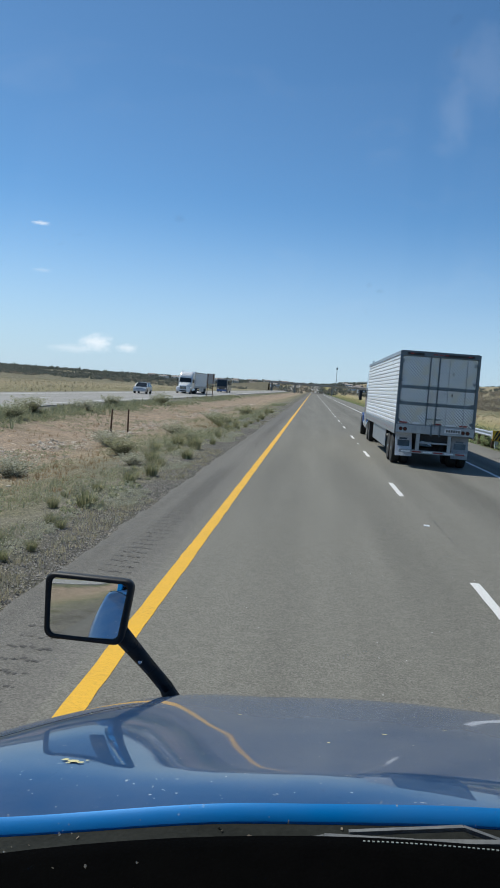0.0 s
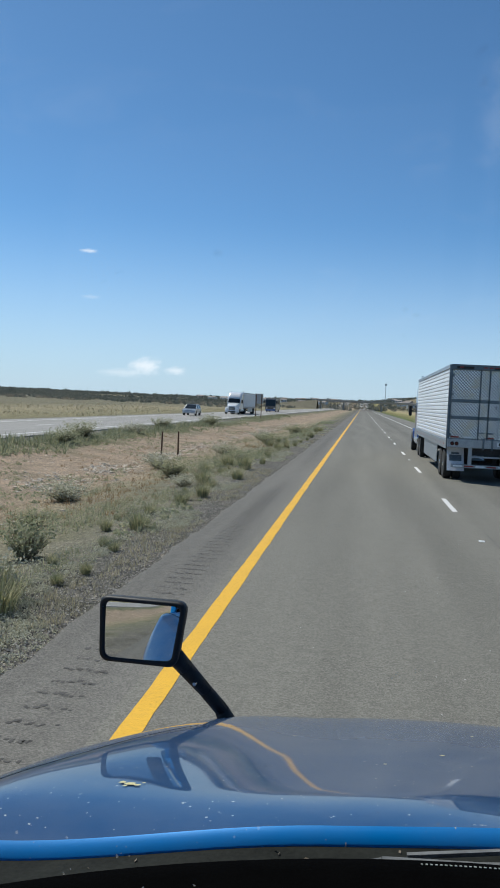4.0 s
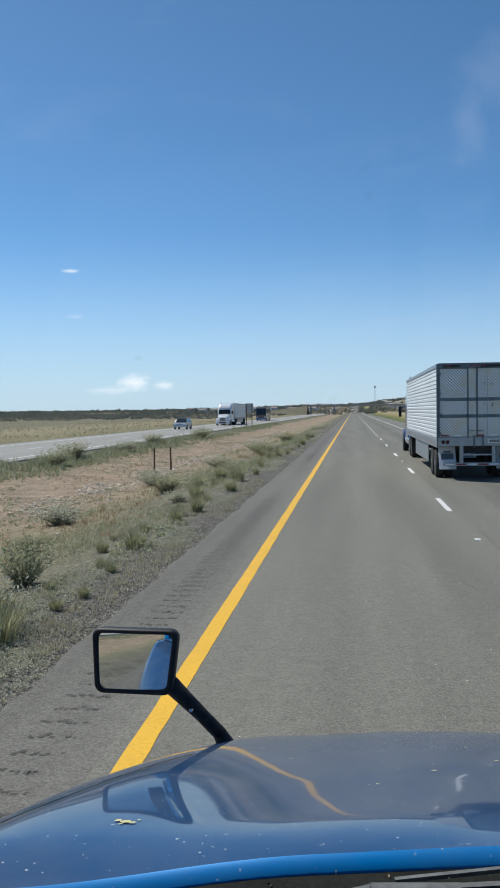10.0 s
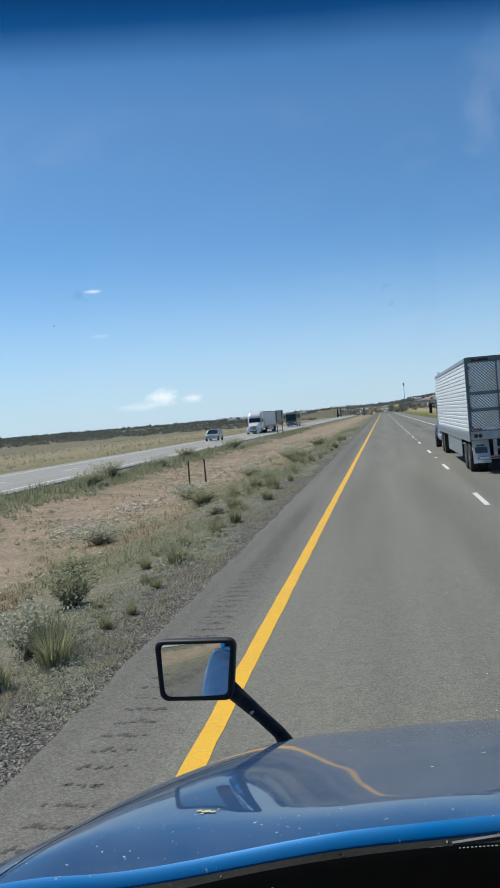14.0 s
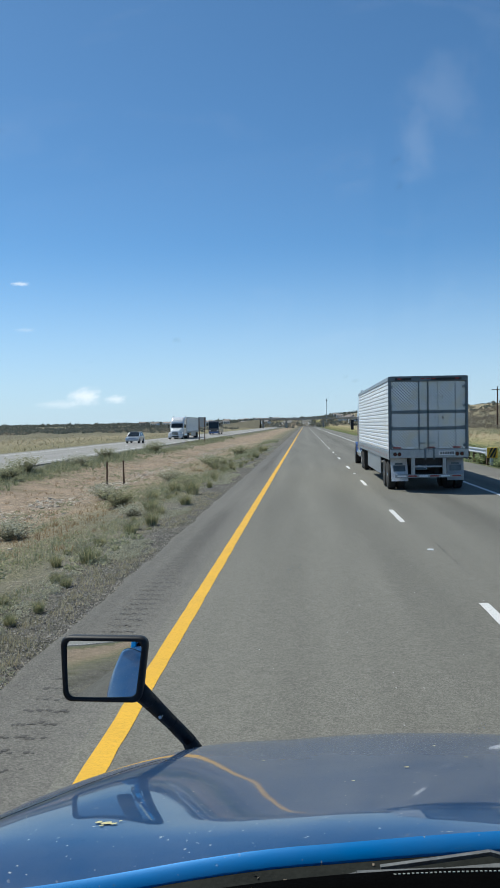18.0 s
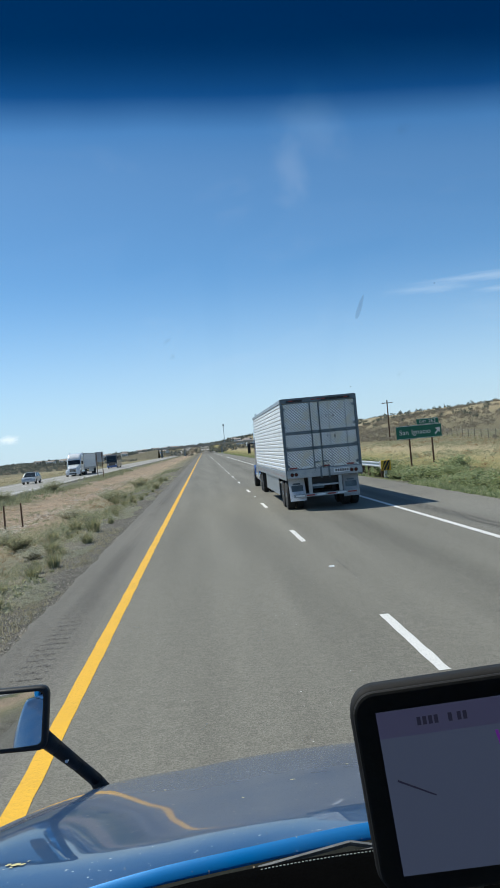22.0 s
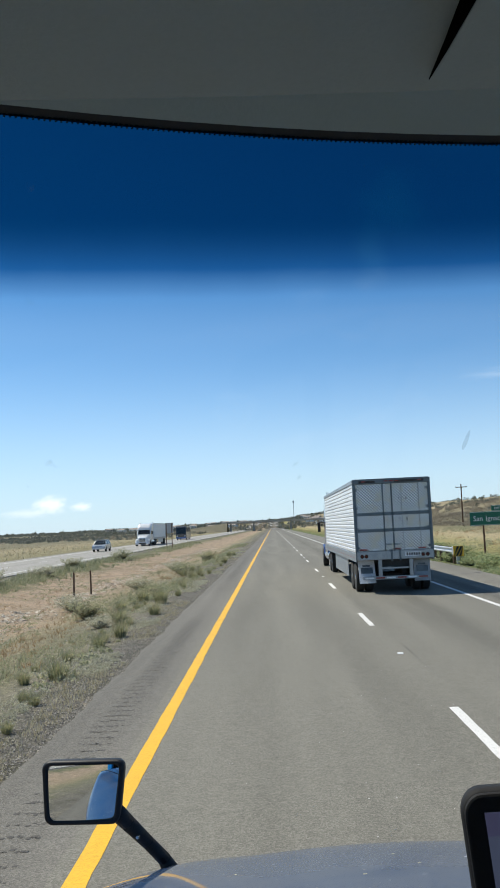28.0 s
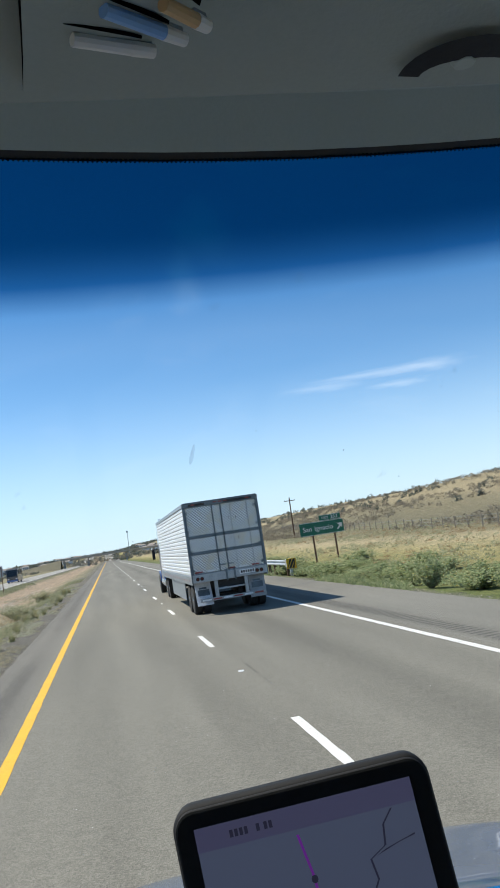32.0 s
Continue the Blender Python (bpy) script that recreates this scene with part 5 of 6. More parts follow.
def semi_trailer(at, label, side_mat, rear=True, length=16.15, rz=0.0):
    """A refrigerated trailer; its rear stands at y = 0 and it reaches forwards."""
    t = thing("semi_trailer", label, "trailer", at, rz=rz)
    lo, hi, w, L = 1.12, 3.84, 1.3, length
    part("body", Shape().box(-w + 0.03, 0.06, lo, w - 0.03, L, hi - 0.03), M_SIDE, t)
    n = 17
    for k in range(n):
        a = lo + 0.24 + (hi - lo - 0.36) * k / n
        b = lo + 0.24 + (hi - lo - 0.36) * (k + 1) / n
        for sx in (-1, 1):
            s = Shape()
            s.sheet([[(sx * (w - 0.03), y, a), (sx * w, y, a + 0.03), (sx * w, y, b - 0.035), (sx * (w - 0.03), y, b - 0.005)] for y in (0.12, L * 0.33, L * 0.66, L)])
            part("side_panel", s, side_mat, t)
    for sx in (-1, 1):
        part("bottom_rail", Shape().chamfer(sx * w - 0.02, 0.1, lo - 0.06, sx * w + 0.02, L, lo + 0.235, 0.01), M_STEEL, t, "steel bottom rail")
        part("top_rail", Shape().chamfer(sx * w - 0.025, 0.1, hi - 0.13, sx * w + 0.015, L, hi, 0.01), M_STEEL, t, "steel top rail")
        part("corner_post", Shape().chamfer(sx * 1.27 - 0.05, -0.02, lo, sx * 1.27 + 0.045, 0.12, hi, 0.012), M_FRAME, t, "steel rear corner post")
        for k in range(14):
            y = 0.7 + k * (L - 1.2) / 14
            part("side_stripe", Shape().box(sx * (w + 0.021) - 0.002, y, lo + 0.06, sx * (w + 0.021) + 0.002, y + 0.3, lo + 0.11), M_RED, t, "red reflective strip")
    part("roof", Shape().box(-w, 0.1, hi - 0.02, w, L, hi + 0.01), M_SIDE, t)
    part("header", Shape().chamfer(-1.26, -0.035, hi - 0.16, 1.26, 0.1, hi + 0.015, 0.012), M_FRAME, t, "steel header above the doors")
    lamp = mesh("marker_lamp", Shape().chamfer(-0.06, -0.02, -0.02, 0.06, 0.0, 0.02, 0.006), M_RED)
    for x in (-0.95, -0.18, 0.0, 0.18, 0.95):
        part("marker_lamp", lamp, None, t, at=(x, -0.037, hi - 0.075))
    part("header_trim", Shape().box(-1.1, -0.04, hi - 0.13, -0.55, -0.034, hi - 0.05), M_BLACK, t)
    part("header_trim", Shape().box(0.1, -0.04, hi - 0.13, 1.1, -0.034, hi - 0.05), M_BLACK, t)
    dz0, dz1 = lo + 0.3, hi - 0.17
    for name, x0, x1 in (("left_door", -1.215, -0.01), ("right_door", 0.01, 1.215)):
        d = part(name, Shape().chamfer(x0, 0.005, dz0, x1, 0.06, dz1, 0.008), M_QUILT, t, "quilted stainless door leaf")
        for f in (0.45, 0.695):
            zz = dz1 - f * (dz1 - dz0)
            part("door_band", Shape().chamfer(x0, -0.022, zz - 0.055, x1, 0.008, zz + 0.055, 0.008), M_FRAME, d, "plain steel band")
        for zz in (dz0 + 0.12, dz0 + 0.75, dz0 + 1.45, dz1 - 0.18):
            xx = x0 if x0 < -1 else x1
            part("hinge", Shape().chamfer(xx - 0.09, -0.03, zz - 0.045, xx + 0.05, 0.01, zz + 0.045, 0.01), M_FRAME, d)
    for x in (-0.31, -0.015):
        part("lock_rod", Shape().tube((x, -0.045, dz0 - 0.1), (x, -0.045, dz1 + 0.06), 0.017, None, 8).box(x - 0.02, -0.03, dz0, x + 0.02, -0.004, dz1), M_FRAME, t, "dark door lock rod")
    for x in (0.32, 0.9):
        part("lock_rod", Shape().tube((x, -0.03, dz0 - 0.08), (x, -0.03, dz1 + 0.04), 0.01, None, 6), M_STEEL, t, "steel door lock rod")
    for x in (-0.31, -0.015):
        part("latch_handle", Shape().chamfer(x - 0.02, -0.07, dz0 + 0.18, x + 0.2, -0.045, dz0 + 0.23, 0.008), M_FRAME, t)
    for x in (0.2, 0.45):
        for zz in (dz1 - 0.55, dz1 - 1.25):
            part("vent_plate", Shape().chamfer(x, -0.012, zz, x + 0.05, 0.006, zz + 0.09, 0.005), M_BLACK, t, "small dark fitting on the door")
    for k, x in enumerate((-1.05, -0.62, 0.08, 0.5, 0.92)):
        part("reflective_strip", Shape().box(x - 0.13, -0.004, dz0 + 0.02, x + 0.13, 0.004, dz0 + 0.075), M_RED if k % 2 == 0 else M_WHITE, t, "red reflective strip" if k % 2 == 0 else "white reflective strip")
    sill = part("sill", Shape().chamfer(-1.28, -0.06, lo + 0.0, 1.28, 0.12, lo + 0.29, 0.012), M_STEEL, t, "steel rear sill")
    for x in (-1.12, -0.98, 0.93, 1.08):
        part("tail_lamp", Shape().tube((x, -0.085, lo + 0.13), (x, -0.055, lo + 0.13), 0.05, 0.055, 14), M_TAIL, sill, "round dark red tail lamp")
        part("lamp_ring", Shape().tube((x, -0.064, lo + 0.13), (x, -0.058, lo + 0.13), 0.068, 0.068, 14), M_BLACK, sill)
    part("number_field", Shape().box(0.32, -0.066, lo + 0.09, 0.86, -0.061, lo + 0.23), M_WHITE, sill, "white number field")
    for k in range(6):
        x = 0.37 + k * 0.08
        part("number_bar", Shape().box(x, -0.071, lo + 0.115, x + 0.05, -0.067, lo + 0.205), M_BLACK, sill, "dark number bar")
    for x in (-0.12, 0.16):
        part("bracket", Shape().chamfer(x - 0.03, -0.1, lo - 0.05, x + 0.03, -0.05, lo + 0.34, 0.008), M_FRAME, sill)
    # underrun guard
    for x in (-0.52, 0.52):
        part("guard_post", Shape().chamfer(x - 0.06, 0.0, 0.48, x + 0.06, 0.1, lo, 0.008), M_STEEL, t)
    part("guard_bar", Shape().chamfer(-1.12, -0.02, 0.46, 1.12, 0.07, 0.57, 0.01), M_STEEL, t, "steel underrun bar")
    part("guard_bar", Shape().chamfer(-0.5, 0.01, 0.80, 0.5, 0.06, 0.86, 0.008), M_STEEL, t)
    for k in range(6):
        x = -1.05 + k * 0.36
        part("guard_strip", Shape().box(x, -0.026, 0.49, x + 0.3, -0.021, 0.54), M_RED if k % 2 else M_WHITE, t)
    for sx in (-1, 1):
        # the flap nearest the lane line trails backwards
        back = 0.42 if sx < 0 else 0.08
        flap_s = Shape().chamfer(sx * 0.95 - 0.28, 0.50, 0.34, sx * 0.95 + 0.28, 0.515, lo - 0.02, 0.004)
        flap_s.v = [(x, y - back * (lo - 0.02 - z) / (lo - 0.32), z) for x, y, z in flap_s.v]
        # left flap in the lit white, right flap in the shaded copy
        fl = part("mudflap", flap_s, M_FLAP if sx < 0 else M_FLAP_SHADED, t, "white rubber mudflap" if sx < 0 else "rubber mudflap in the shaded grey tone")
        badge = Shape().chamfer(sx * 0.95 - 0.2, 0.492, 0.66, sx * 0.95 + 0.2, 0.499, 0.86, 0.002).chamfer(sx * 0.95 - 0.14, 0.492, 0.88, sx * 0.95 + 0.12, 0.499, 0.94, 0.002)
        badge.v = [(x, y - back * (lo - 0.02 - z) / (lo - 0.32), z) for x, y, z in badge.v]
        part("flap_badge", badge, M_FRAME, fl, "dark badge on the flap")
        for y in (1.25, 2.5):
            wheel(t, sx * 1.13, y, 0.5, 0.27, side=sx)
            wheel(t, sx * 0.82, y, 0.5, 0.27, side=sx)
        part("skirt", Shape().chamfer(sx * 1.24 - 0.015, 4.0, 0.38, sx * 1.24 + 0.015, L - 5.6, lo - 0.05, 0.008), M_STEEL, t, "grey side skirt")
        part("landing_leg", Shape().box(sx * 0.8 - 0.06, L - 4.6, 0.25, sx * 0.8 + 0.06, L - 4.48, lo), M_STEEL, t)
    part("chassis", Shape().box(-0.55, 0.15, lo - 0.25, 0.55, L - 0.5, lo - 0.02).box(-0.9, 1.2, 0.42, 0.9, 1.3, 0.58).box(-0.9, 2.45, 0.42, 0.9, 2.55, 0.58).box(-0.5, 1.0, 0.55, -0.35, 3.0, 0.9).box(0.35, 1.0, 0.55, 0.5, 3.0, 0.9), M_CHASSIS, t, "dark underframe")
    return t


def loft(sections):
    """Skin over round-shouldered sections (y, half width, bottom, top, shoulder radius), closed at both ends."""
    rows = []
    for y, w, z0, z1, r in sections:
        arc = [(w - r + r * math.cos(k * 0.2618), z1 - r + r * math.sin(k * 0.2618)) for k in range(7)]
        rows.append([(x, y, z) for x, z in [(w, z0), *arc]] + [(-x, y, z) for x, z in [*reversed(arc), (w, z0)]])
    s, n = Shape(), len(rows[0])
    for r in rows:
        s.v += r
    for j in range(len(rows) - 1):
        for k in range(n):
            a, b = j * n + k, j * n + (k + 1) % n
            s.f.append((a, b, b + n, a + n))
    s.f += [tuple(range(n - 1, -1, -1)), tuple(range((len(rows) - 1) * n, len(rows) * n))]
    return s


def tractor(at, label, paint, rz=0.0, roof=3.85):
    """A long-bonnet tractor that faces +y; y = 0 is the middle of its rear axles."""
    t = thing("tractor_unit", label, "lorry", at, rz=rz)
    part("cab", loft([(2.0, 1.22, 0.55, roof, 0.2), (2.9, 1.22, 0.55, roof, 0.25), (3.6, 1.21, 0.55, roof - 0.07, 0.32), (4.1, 1.2, 0.55, roof - 0.26, 0.4), (4.45, 1.2, 0.6, roof - 0.56, 0.45), (4.65, 1.19, 0.8, 3.02, 0.42), (4.75, 1.19, 0.9, 2.75, 0.3), (5.25, 1.15, 1.0, 1.9, 0.15), (5.3, 1.1, 1.0, 1.8, 0.15)]), paint, t)
    part("bonnet", loft([(5.1, 1.08, 0.75, 1.95, 0.3), (5.9, 1.0, 0.75, 1.85, 0.3), (6.6, 0.9, 0.72, 1.7, 0.28), (6.95, 0.82, 0.7, 1.55, 0.26), (7.12, 0.74, 0.68, 1.4, 0.24), (7.18, 0.64, 0.68, 1.28, 0.2)]), paint, t)
    part("fender", Shape().prism([(5.5, 0.7), (5.7, 1.1), (6.2, 1.25), (6.8, 1.1), (7.15, 0.7), (7.2, 0.5), (6.9, 0.5), (6.6, 0.95), (5.9, 0.95), (5.7, 0.7)], -1.22, 1.22), paint, t)
    part("windscreen", Shape().quad((-1.05, 5.235, 1.98), (1.05, 5.235, 1.98), (0.98, 4.80, 2.72), (-0.98, 4.80, 2.72)), M_DARKGLASS, t, "dark windscreen")
    part("grille", Shape().chamfer(-0.55, 7.12, 0.72, 0.55, 7.24, 1.32, 0.03), M_CHROME, t, "bright grille")
    for k in range(5):
        part("grille_bar", Shape().box(-0.5, 7.22, 0.76 + k * 0.11, 0.5, 7.25, 0.84 + k * 0.11), M_BLACK, t)
    part("bumper", Shape().chamfer(-1.2, 6.95, 0.3, 1.2, 7.3, 0.68, 0.05), paint, t, "painted bumper")
    part("air_inlet", Shape().box(-0.6, 7.28, 0.38, 0.6, 7.31, 0.58), M_BLACK, t, "dark bumper inlet")
    for sx in (-1, 1):
        part("headlamp", Shape().chamfer(sx * 0.85 - 0.2, 7.0, 0.82, sx * 0.85 + 0.2, 7.16, 1.08, 0.04), M_WHITE, t)
        part("side_window", Shape().quad((sx * 1.212, 4.0, 1.95), (sx * 1.2, 5.0, 1.95), (sx * 1.212, 4.62, 2.5), (sx * 1.215, 4.0, 2.5)), M_DARKGLASS, t, "dark side window")
        part("mirror", Shape().chamfer(sx * 1.46 - 0.08, 4.95, 1.95, sx * 1.46 + 0.08, 5.1, 2.5, 0.03).beam((sx * 1.2, 5.0, 2.5), (sx * 1.45, 5.02, 2.5), 0.04, 0.04), M_BLACK, t, "black wing mirror")
        part("fuel_tank", Shape().tube((sx * 0.95, 1.3, 0.72), (sx * 0.95, 4.2, 0.72), 0.3, None, 16), M_CHROME, t, "polished fuel tank")
        part("exhaust", Shape().tube((sx * 1.1, 1.85, 1.0), (sx * 1.1, 1.85, roof + 0.2), 0.07, None, 10), M_CHROME, t)
        wheel(t, sx * 1.08, 6.35, 0.52, 0.3, side=sx)
        for y in (-0.66, 0.66):
            wheel(t, sx * 1.08, y, 0.5, 0.27, side=sx)
            wheel(t, sx * 0.78, y, 0.5, 0.27, side=sx)
        part("mudflap", Shape().box(sx * 0.95 - 0.3, -1.4, 0.3, sx * 0.95 + 0.3, -1.38, 1.0), M_BLACK, t)
    part("frame", Shape().box(-0.5, -1.4, 0.75, 0.5, 5.2, 1.0).box(-0.9, 6.3, 0.45, 0.9, 6.42, 0.6).box(-0.9, 0.6, 0.45, 0.9, 0.72, 0.6).box(-0.9, -0.72, 0.45, 0.9, -0.6, 0.6).box(-0.45, 0.2, 0.95, 0.45, 1.1, 1.14), M_CHASSIS, t, "dark frame")
    return t


semi_trailer((4.08, 28.9, 0), "white ribbed refrigerated trailer with quilted steel rear doors", M_SIDE)
tractor((4.08, 43.4, 0), "dark blue tractor unit pulling the white trailer", M_DARK_BLUE)
semi_trailer((-22.2, 167.5, 0.02), "plain white box trailer on the opposite road", M_SIDE, rz=180)
tractor((-22.2, 153.0, 0.02), "white long-bonnet tractor unit on the opposite road", M_CAB_WHITE, rz=180)


def coach(at, rz):
    t = thing("coach_bus", "dark blue-grey touring coach on the opposite road", "bus", at, rz=rz)
    part("body", Shape().prism([(-8.6, 0.4), (2.9, 0.4), (3.2, 0.7), (3.25, 1.5), (3.05, 3.1), (2.7, 3.42), (-8.4, 3.42), (-8.65, 3.1)], -1.27, 1.27), M_VAN, t)
    part("windscreen", Shape().quad((-1.15, 3.262, 1.5), (1.15, 3.262, 1.5), (1.12, 3.075, 3.05), (-1.12, 3.075, 3.05)), M_DARKGLASS, t, "tall dark windscreen")
    part("bumper", Shape().chamfer(-1.25, 3.05, 0.3, 1.25, 3.34, 0.72, 0.05), M_DARK_BLUE, t)
    for sx in (-1, 1):
        for k in range(7):
            y = 2.5 - k * 1.5
            part("side_window", Shape().quad((sx * 1.276, y, 1.95), (sx * 1.276, y - 1.42, 1.95), (sx * 1.276, y - 1.42, 3.05), (sx * 1.276, y, 3.05)), M_DARKGLASS, t)
        part("headlamp", Shape().chamfer(sx * 0.95 - 0.18, 3.2, 0.85, sx * 0.95 + 0.18, 3.3, 1.05, 0.03), M_WHITE, t)
        part("mirror", Shape().chamfer(sx * 1.5 - 0.1, 3.1, 2.2, sx * 1.5 + 0.1, 3.22, 2.75, 0.03).beam((sx * 1.22, 3.1, 2.9), (sx * 1.48, 3.15, 2.7), 0.04, 0.04), M_BLACK, t)
        wheel(t, sx * 1.12, 0.9, 0.5, 0.3, side=sx)
        wheel(t, sx * 1.12, -5.6, 0.5, 0.3, side=sx)
    return t


coach((-22.6, 215, 0.02), 180)


def silver_car(at, rz):
    t = thing("silver_car", "silver family car on the opposite road", "car", at, rz=rz)
    lower = [(-2.2, 0.35), (2.2, 0.3), (2.3, 0.55), (2.2, 0.78), (1.3, 0.95), (-2.1, 1.0), (-2.28, 0.7)]
    part("body", Shape().prism(lower, -0.9, 0.9), M_SILVER, t)
    s = Shape()
    s.v = [(-0.87, 1.35, 0.94), (0.87, 1.35, 0.94), (0.87, -2.1, 0.99), (-0.87, -2.1, 0.99), (-0.66, 0.45, 1.5), (0.66, 0.45, 1.5), (0.66, -1.6, 1.52), (-0.66, -1.6, 1.52)]
    s.f = [(0, 1, 5, 4), (1, 2, 6, 5), (2, 3, 7, 6), (3, 0, 4, 7), (4, 5, 6, 7)]
    part("cabin", s, M_DARKGLASS, t, "dark window band")
    part("roof", Shape().chamfer(-0.68, -1.65, 1.5, 0.68, 0.5, 1.56, 0.02), M_SILVER, t)
    for sx in (-1, 1):
        part("pillar", Shape().beam((sx * 0.86, 1.35, 0.95), (sx * 0.66, 0.45, 1.51), 0.07, 0.05).beam((sx * 0.87, -0.6, 0.97), (sx * 0.67, -0.6, 1.52), 0.08, 0.05), M_SILVER, t)
        part("headlamp", Shape().chamfer(sx * 0.68 - 0.18, 2.1, 0.62, sx * 0.68 + 0.18, 2.27, 0.76, 0.03), M_WHITE, t)
        wheel(t, sx * 0.82, 1.4, 0.33, 0.22, side=sx)
        wheel(t, sx * 0.82, -1.35, 0.33, 0.22, side=sx)
    part("bumper", Shape().chamfer(-0.86, 2.15, 0.3, 0.86, 2.34, 0.56, 0.05), M_SILVER, t)
    return t


silver_car((-23.6, 118, 0.02), 180)

# ---- the lorry that carries the camera ----
CX = 0.4
own = thing("blue_lorry", "blue lorry with a long glossy bonnet, dusty and insect-spotted", "lorry", (CX, 1.0, 0))
O = (-CX, -1.0, 0)


def own_part(name, s, mat, label="", smooth=False, parent=None):
    return part(name, s, mat, parent or own, label, smooth, at=O if parent is None else None)


HY = [1.27, 1.5, 1.75, 2.0, 2.25, 2.5, 2.7, 2.85, 2.95, 3.05, 3.15, 3.25, 3.3]
HZ = [1.69, 1.637, 1.577, 1.514, 1.448, 1.38, 1.322, 1.274, 1.237, 1.19, 1.122, 1.03, 0.92]


def through_three(y, p, q, r):
    """A parabola in y with the values p, q, r at the bonnet's back, middle and front."""
    a, b, c = 1.27, 1.9, 2.65
    y = min(y, 2.8)
    return p * (y - b) * (y - c) / ((a - b) * (a - c)) + q * (y - a) * (y - c) / ((b - a) * (b - c)) + r * (y - a) * (y - b) / ((c - a) * (c - b))


def hood_z(x, y):
    """Bonnet: a long fall to the nose; flat fender crowns that drop away at the front."""
    w = max(0.0, min(0.15, y - 1.27))
    z = float(np.mean(np.interp(np.linspace(y - w, y + w, 15), HY, HZ)))
    d = abs(x - CX)
    z += 0.0057 * (1 - step(1.27, 1.8, y)) - 0.1 * d * d
    # soft valley between bonnet and fender, and the round shoulder at the side
    z -= 0.005 * math.exp(-((d - 0.62) / 0.12) ** 2) * step(1.7, 2.4, y)
    z -= 0.28 * max(0, d - 1.05) ** 1.6 / 0.25 ** 0.6
    # the rear edge rolls down to the cowl
    z -= (0.016 - 0.012 * step(-0.05, 0.35, x)) * max(0.0, min(1.0, (1.46 - y) / 0.19)) ** 2
    e = max(0, d - 0.45)
    return z - through_three(y, 0.3048, -0.5634, -0.7925) * e ** 2 - through_three(y, -0.5194, 0.7588, 1.789) * e ** 3


hy = [1.27 + (3.3 - 1.27) * i / 80 for i in range(81)]
hx = [CX - 1.235 + 2.47 * i / 64 for i in range(65)]
rows = []
for y in hy:
    r = [(x, y, hood_z(x, y)) for x in hx]
    rows.append([(r[0][0] - 0.03, y, r[0][2] - 0.12), *r, (r[-1][0] + 0.03, y, r[-1][2] - 0.12)])
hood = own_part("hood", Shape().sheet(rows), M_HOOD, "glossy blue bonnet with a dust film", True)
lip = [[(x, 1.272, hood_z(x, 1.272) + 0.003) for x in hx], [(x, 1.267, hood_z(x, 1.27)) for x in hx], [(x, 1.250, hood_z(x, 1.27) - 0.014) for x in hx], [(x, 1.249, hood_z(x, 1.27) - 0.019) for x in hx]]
# same paint as the bonnet, in its brighter lit tone
part("rear_lip", Shape().sheet(lip), M_BLUE, hood, "rear edge of the bonnet in the brighter, lit copy of its blue", True)
# shut line between bonnet and fender
sl = []
for i in range(44):
    y = 1.29 + i * 0.02
    x = -0.78 + 0.44 * (y - 1.317)
    sl.append([(x - 0.003, y, hood_z(x - 0.003, y) + 0.003), (x + 0.003, y, hood_z(x + 0.003, y) + 0.003)])
part("shut_line", Shape().sheet(sl), M_MATT, hood, "dark shut line")
for x, y, a, b in ((-0.42, 1.5, 0.014, 0.008), (-0.436, 1.51, 0.008, 0.006), (-0.405, 1.492, 0.008, 0.005), (-0.426, 1.488, 0.006, 0.003), (-0.395, 1.505, 0.004, 0.003), (0.18, 1.9, 0.006, 0.005), (-0.16, 2.15, 0.005, 0.004), (0.34, 2.05, 0.006, 0.004), (0.05, 1.75, 0.004, 0.004), (0.52, 1.82, 0.007, 0.004), (-0.5, 1.95, 0.005, 0.004), (0.3, 2.3, 0.005, 0.004), (0.62, 2.1, 0.006, 0.005)):
    s = Shape()
    ring = []
    for k in range(7):
        t = k * 0.898
        q = 0.7 + 0.5 * random.random()
        ring.append((x + a * q * math.cos(t), y + b * q * math.sin(t)))
    s.v = [(px, py, hood_z(px, py) + 0.002) for px, py in ring]
    s.f = [tuple(range(7))]
    part("insect_spot", s, M_DIRT, hood, "dried insect spot")
for sx in (-1, 1):
    own_part("fender_side", Shape().prism([(1.3, 0.5), (1.75, 0.5), (1.85, 0.72), (2.3, 0.84), (2.7, 0.72), (2.85, 0.5), (3.05, 0.5), (3.05, 0.55), (2.6, 0.72), (2.2, 0.95), (1.8, 1.2), (1.3, 1.38)], CX + sx * 1.25 - 0.02, CX + sx * 1.25 + 0.02), M_BLUE, "blue fender side")
own_part("nose", Shape().chamfer(CX - 0.8, 3.1, 0.5, CX + 0.8, 3.2, 0.82, 0.03), M_CHROME, "bright grille and bumper")

# hood-mounted mirror
MC = Vector((-0.683, 2.585, 1.564))
mw, mh = 0.131, 0.1
housing = Shape()


def rounded(hw, hh, r, y):
    pts = []
    for cx, cz, a0 in ((hw - r, hh - r, 0), (-hw + r, hh - r, 90), (-hw + r, -hh + r, 180), (hw - r, -hh + r, 270)):
        for k in range(5):
            t = radians(a0 + k * 22.5)
            px, pz = cx + r * math.cos(t), cz + r * math.sin(t)
            pts.append((px + (0.012 * pz / hh if px > 0 else -0.004 * pz / hh), y, pz))
    return pts


